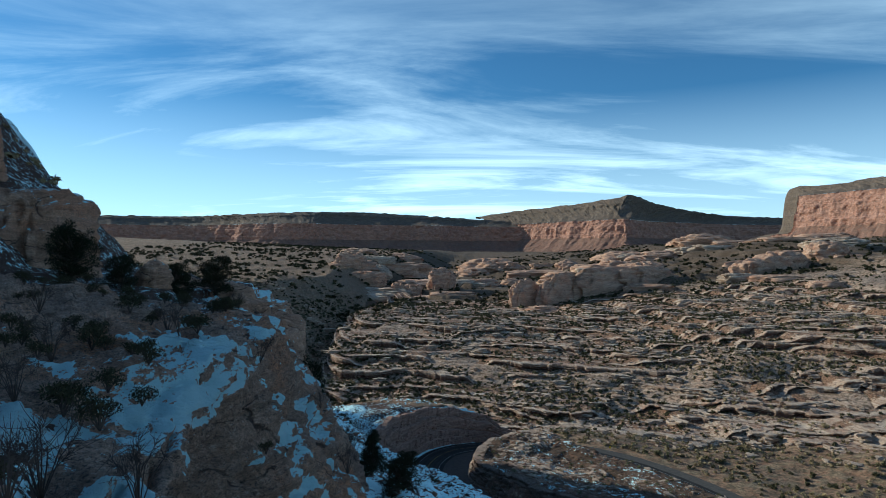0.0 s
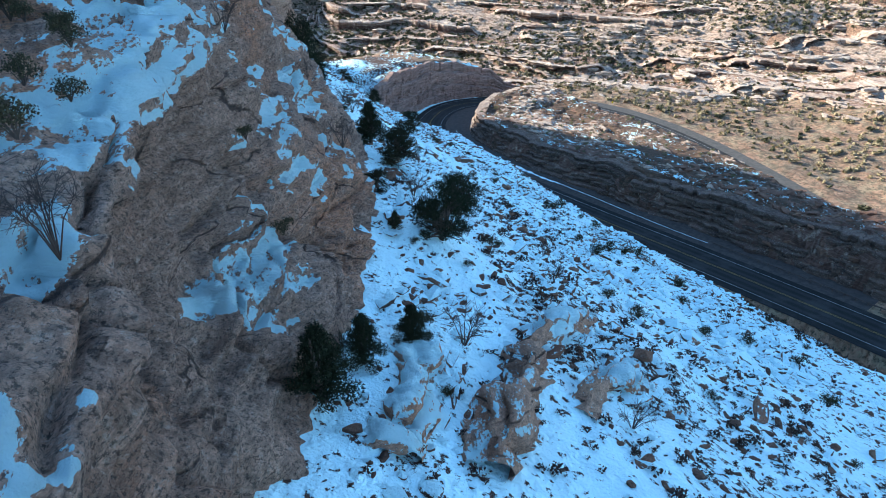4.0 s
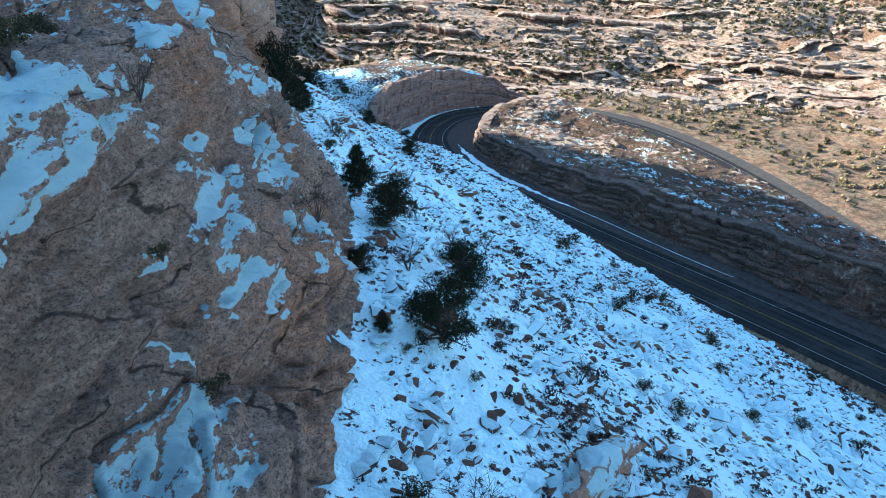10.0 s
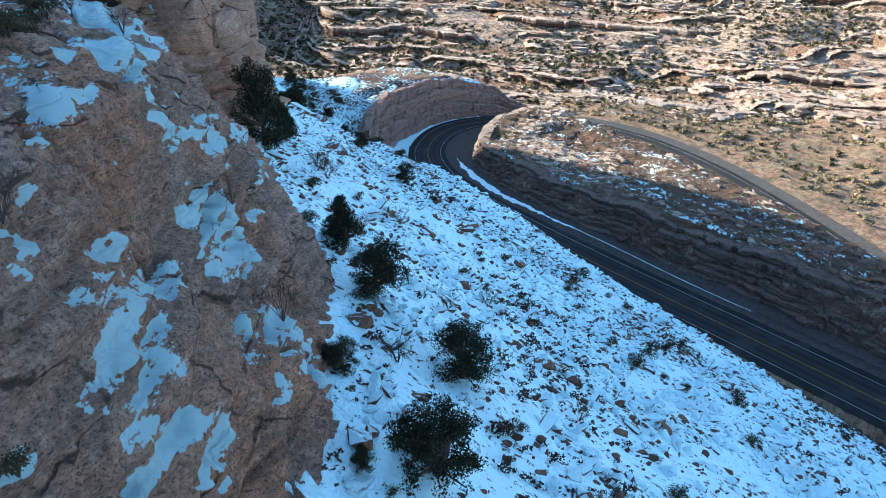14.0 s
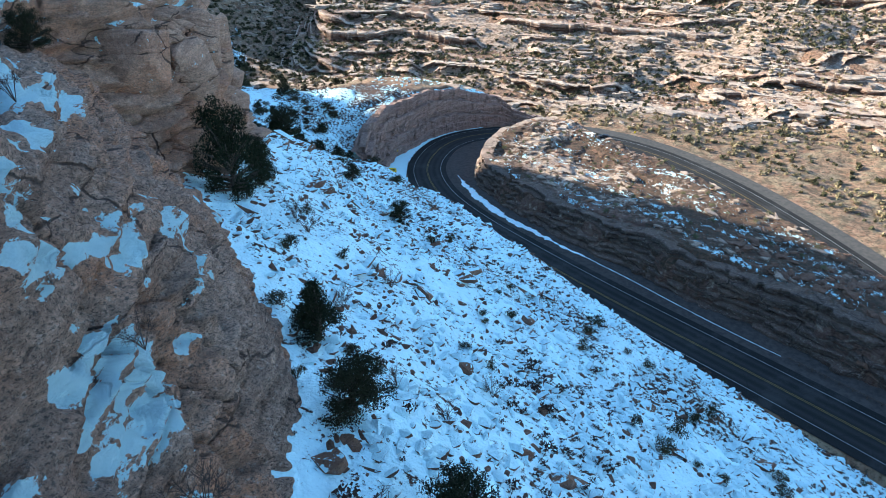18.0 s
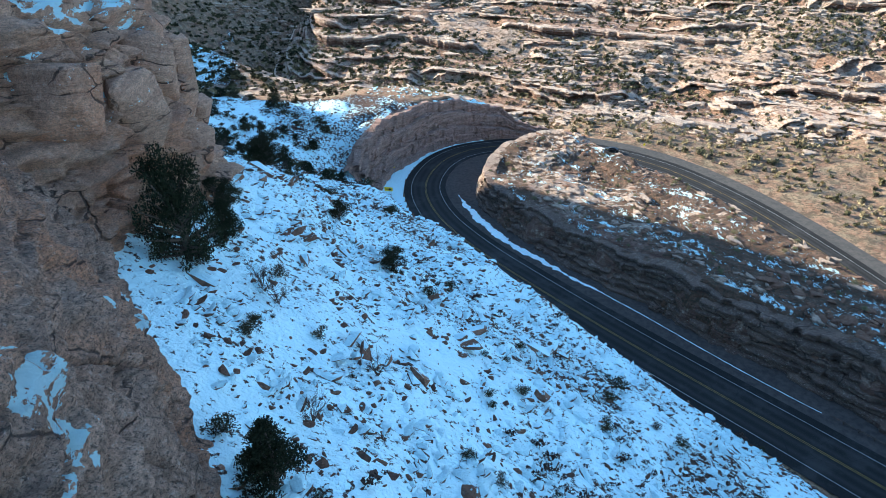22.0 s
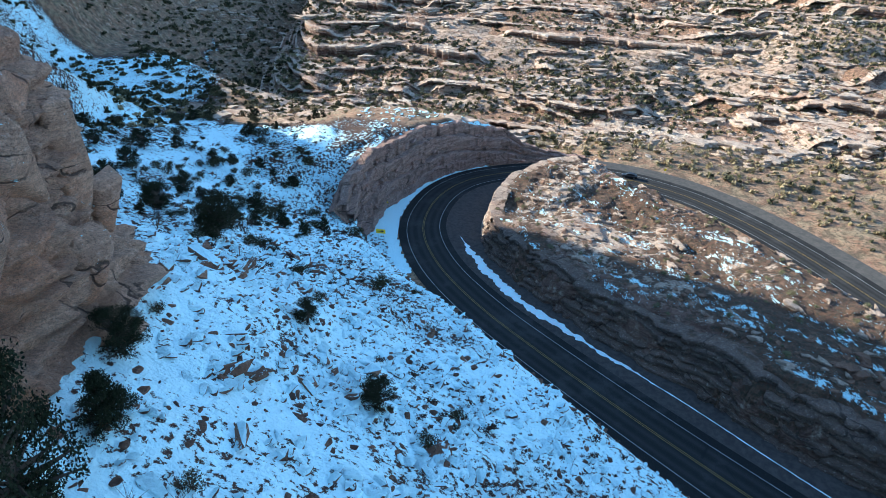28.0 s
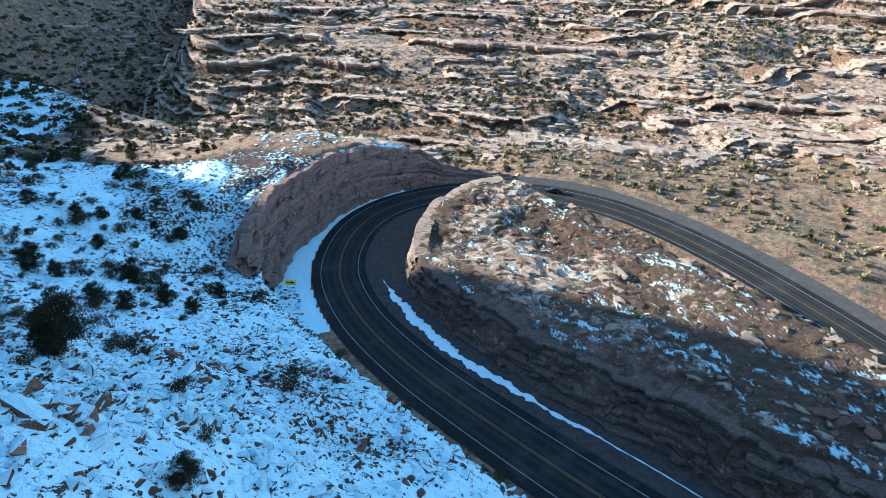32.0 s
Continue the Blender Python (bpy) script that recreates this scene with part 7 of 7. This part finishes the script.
def diamond_sign(x, y, z, turn, size=0.75):
    root = new("warning_sign")
    root.matrix_world = pose(x, y, z, 0, 0, turn)
    panel = part("panel", plate_mesh("panel", [(0, -size * 0.7), (size * 0.7, 0), (0, size * 0.7), (-size * 0.7, 0)], 0.01, M_SIGN), root, "yellow diamond plate")
    panel.location = (0, 0, 1.9)
    v, f = limb([(0, 0.05, -0.4), (0, 0.05, 1.0), (0, 0.05, 2.2)], [0.035, 0.035, 0.035], 6)
    part("post", soup_mesh("post", v, f, M_STEEL, True), root, "steel post")
    return tagged(root, "yellow diamond warning sign beside the road", "road sign", "road signs")


arrow_sign(-24.9, 4.6, gh(-24.9, 4.6), -10)
for s, d, sz in ((284, 7.4, 0.4), (348, 9.5, 0.8), (262, 9.8, 0.35)):
    x, y, z = (float(v) for v in road_at(s, d))
    diamond_sign(x, y, float(ground_height(np.array([x]), np.array([y]))[0]), -10 if s < 300 else 20, sz)


# ---- low guard rail inside the near leg ----
def guard_rail(s0, s1, d):
    """A steel beam with a folded face on posts along the road."""
    root = new("guard_rail")
    line = np.arange(s0, s1, 1.0)
    prof = [(0.0, 0.42), (0.07, 0.47), (0.0, 0.54), (0.07, 0.61), (0.0, 0.68), (-0.03, 0.68), (-0.03, 0.42), (0.0, 0.42)]
    D = np.array([a for a, _ in prof])[None] + d + 0 * line[:, None]
    x, y, z = road_at(np.broadcast_to(line[:, None], D.shape), D)
    z = z + np.array([b for _, b in prof])[None]
    part("beam", grid_mesh("beam", np.stack([x, y, z], -1), len(line), len(prof), M_RUST, shade=False), root, "weathered brown steel beam")
    for q in np.arange(s0 + 0.5, s1 - 1, 1.9):
        px_, py_, pz_ = (float(v) for v in road_at(q, d - 0.12))
        v, f = limb([(px_, py_, pz_ - 0.5), (px_, py_, pz_ + 0.1), (px_, py_, pz_ + 0.7)], [0.09, 0.09, 0.085], 4)
        part("post", soup_mesh("post", v, f, M_BARK), root, "dark timber post")
    return tagged(root, "low weathered steel guard rail on timber posts", "guard rail")


M_RUST = plain_material("weathered_steel", (0.06, 0.045, 0.038), (0.12, 0.09, 0.075), 0.7, 4.0, 0.3)
guard_rail(84, 150, -7.0)

# ---- a dark car on the far leg ----
M_PAINT = plain_material("dark_car_paint", (0.012, 0.013, 0.016), (0.02, 0.021, 0.025), 0.25)
M_TYRE = plain_material("tyre_rubber", (0.018, 0.018, 0.018), (0.03, 0.03, 0.03), 0.9)
M_GLASS = plain_material("tinted_glass", (0.01, 0.012, 0.015), (0.014, 0.016, 0.02), 0.05)
M_LAMP = plain_material("lamp_glass", (0.6, 0.6, 0.58), (0.5, 0.5, 0.5), 0.2)


def loft(name, sections, material, shade=True):
    """A hull through cross-sections (x, half width, bottom, top), with rounded shoulders."""
    rows = []
    for x, w, b, t in sections:
        ring = [(w * 0.92, b), (w, b + (t - b) * 0.25), (w, b + (t - b) * 0.7), (w * 0.9, t - 0.03), (w * 0.6, t), (-w * 0.6, t), (-w * 0.9, t - 0.03), (-w, b + (t - b) * 0.7), (-w, b + (t - b) * 0.25), (-w * 0.92, b)]
        rows.append([(x, yy, zz) for yy, zz in ring])
    n, m = len(rows), len(rows[0])
    v = [p_ for row in rows for p_ in row]
    f = [(i * m + k, i * m + (k + 1) % m, (i + 1) * m + (k + 1) % m, (i + 1) * m + k) for i in range(n - 1) for k in range(m)]
    bm = bmesh.new()
    vv = [bm.verts.new(p_) for p_ in v]
    for q in f:
        bm.faces.new([vv[i] for i in q])
    bm.faces.new(vv[:m][::-1]), bm.faces.new(vv[-m:])
    bmesh.ops.recalc_face_normals(bm, faces=bm.faces)
    me = bpy.data.meshes.new(name)
    bm.to_mesh(me)
    bm.free()
    me.materials.append(material)
    return me


def car(x, y, z, turn):
    root = new("car")
    root.matrix_world = pose(x, y, z, 0, 0, turn)
    part("body", loft("body", [(-2.25, 0.7, 0.42, 0.8), (-2.1, 0.86, 0.3, 0.98), (-1.2, 0.9, 0.25, 1.02), (0.6, 0.9, 0.25, 1.0), (1.7, 0.88, 0.27, 0.9), (2.2, 0.78, 0.34, 0.72), (2.32, 0.6, 0.42, 0.6)], M_PAINT), root)
    cabin = part("cabin", loft("cabin", [(-1.9, 0.66, 0.95, 1.0), (-1.25, 0.68, 0.95, 1.42), (-0.2, 0.7, 0.95, 1.48), (0.35, 0.68, 0.95, 1.42), (1.05, 0.66, 0.93, 0.98)], M_PAINT), root)
    for side in (-1, 1):
        part("side_window", plate_mesh("side_window", [(-1.3, 1.04), (0.75, 1.04), (0.28, 1.36), (-1.15, 1.36)], 0.012, M_GLASS), cabin, "dark side window").location = (0, side * 0.705 - 0.006, 0)
    for wx in (-1.4, 1.4):
        for side in (-1, 1):
            a = np.linspace(0, 2 * np.pi, 17)[:-1]
            v = [(wx + r_ * math.cos(q), side * 0.8 + yy, 0.33 + r_ * math.sin(q)) for r_, yy in ((0.2, -0.1), (0.33, -0.1), (0.33, 0.1), (0.2, 0.1)) for q in a]
            f = [(k * 16 + i, k * 16 + (i + 1) % 16, ((k + 1) % 4) * 16 + (i + 1) % 16, ((k + 1) % 4) * 16 + i) for k in range(4) for i in range(16)]
            wheel = part("wheel", soup_mesh("tyre", np.array(v), f, M_TYRE, True), root, "black tyre")
            part("rim", plate_mesh("rim", [(wx + 0.2 * math.cos(q), 0.33 + 0.2 * math.sin(q)) for q in a], 0.05, M_STEEL), wheel, "grey metal rim").location = (0, side * 0.86 - 0.025, 0)
    for side in (-1, 1):
        part("headlight", loft("headlight", [(2.12, 0.13, 0.56, 0.68), (2.26, 0.10, 0.57, 0.66)], M_LAMP), root, "clear headlight").location = (0, side * 0.56, 0)
    return tagged(root, "small dark car on the asphalt of the lower road", "car")


cx, cy, cz = (float(v) for v in road_at(RS[np.argmin((RC[:, 0] - 44) ** 2 + (RC[:, 1] - 55) ** 2)], 1.8))
car(cx, cy, cz + 0.02, 158)
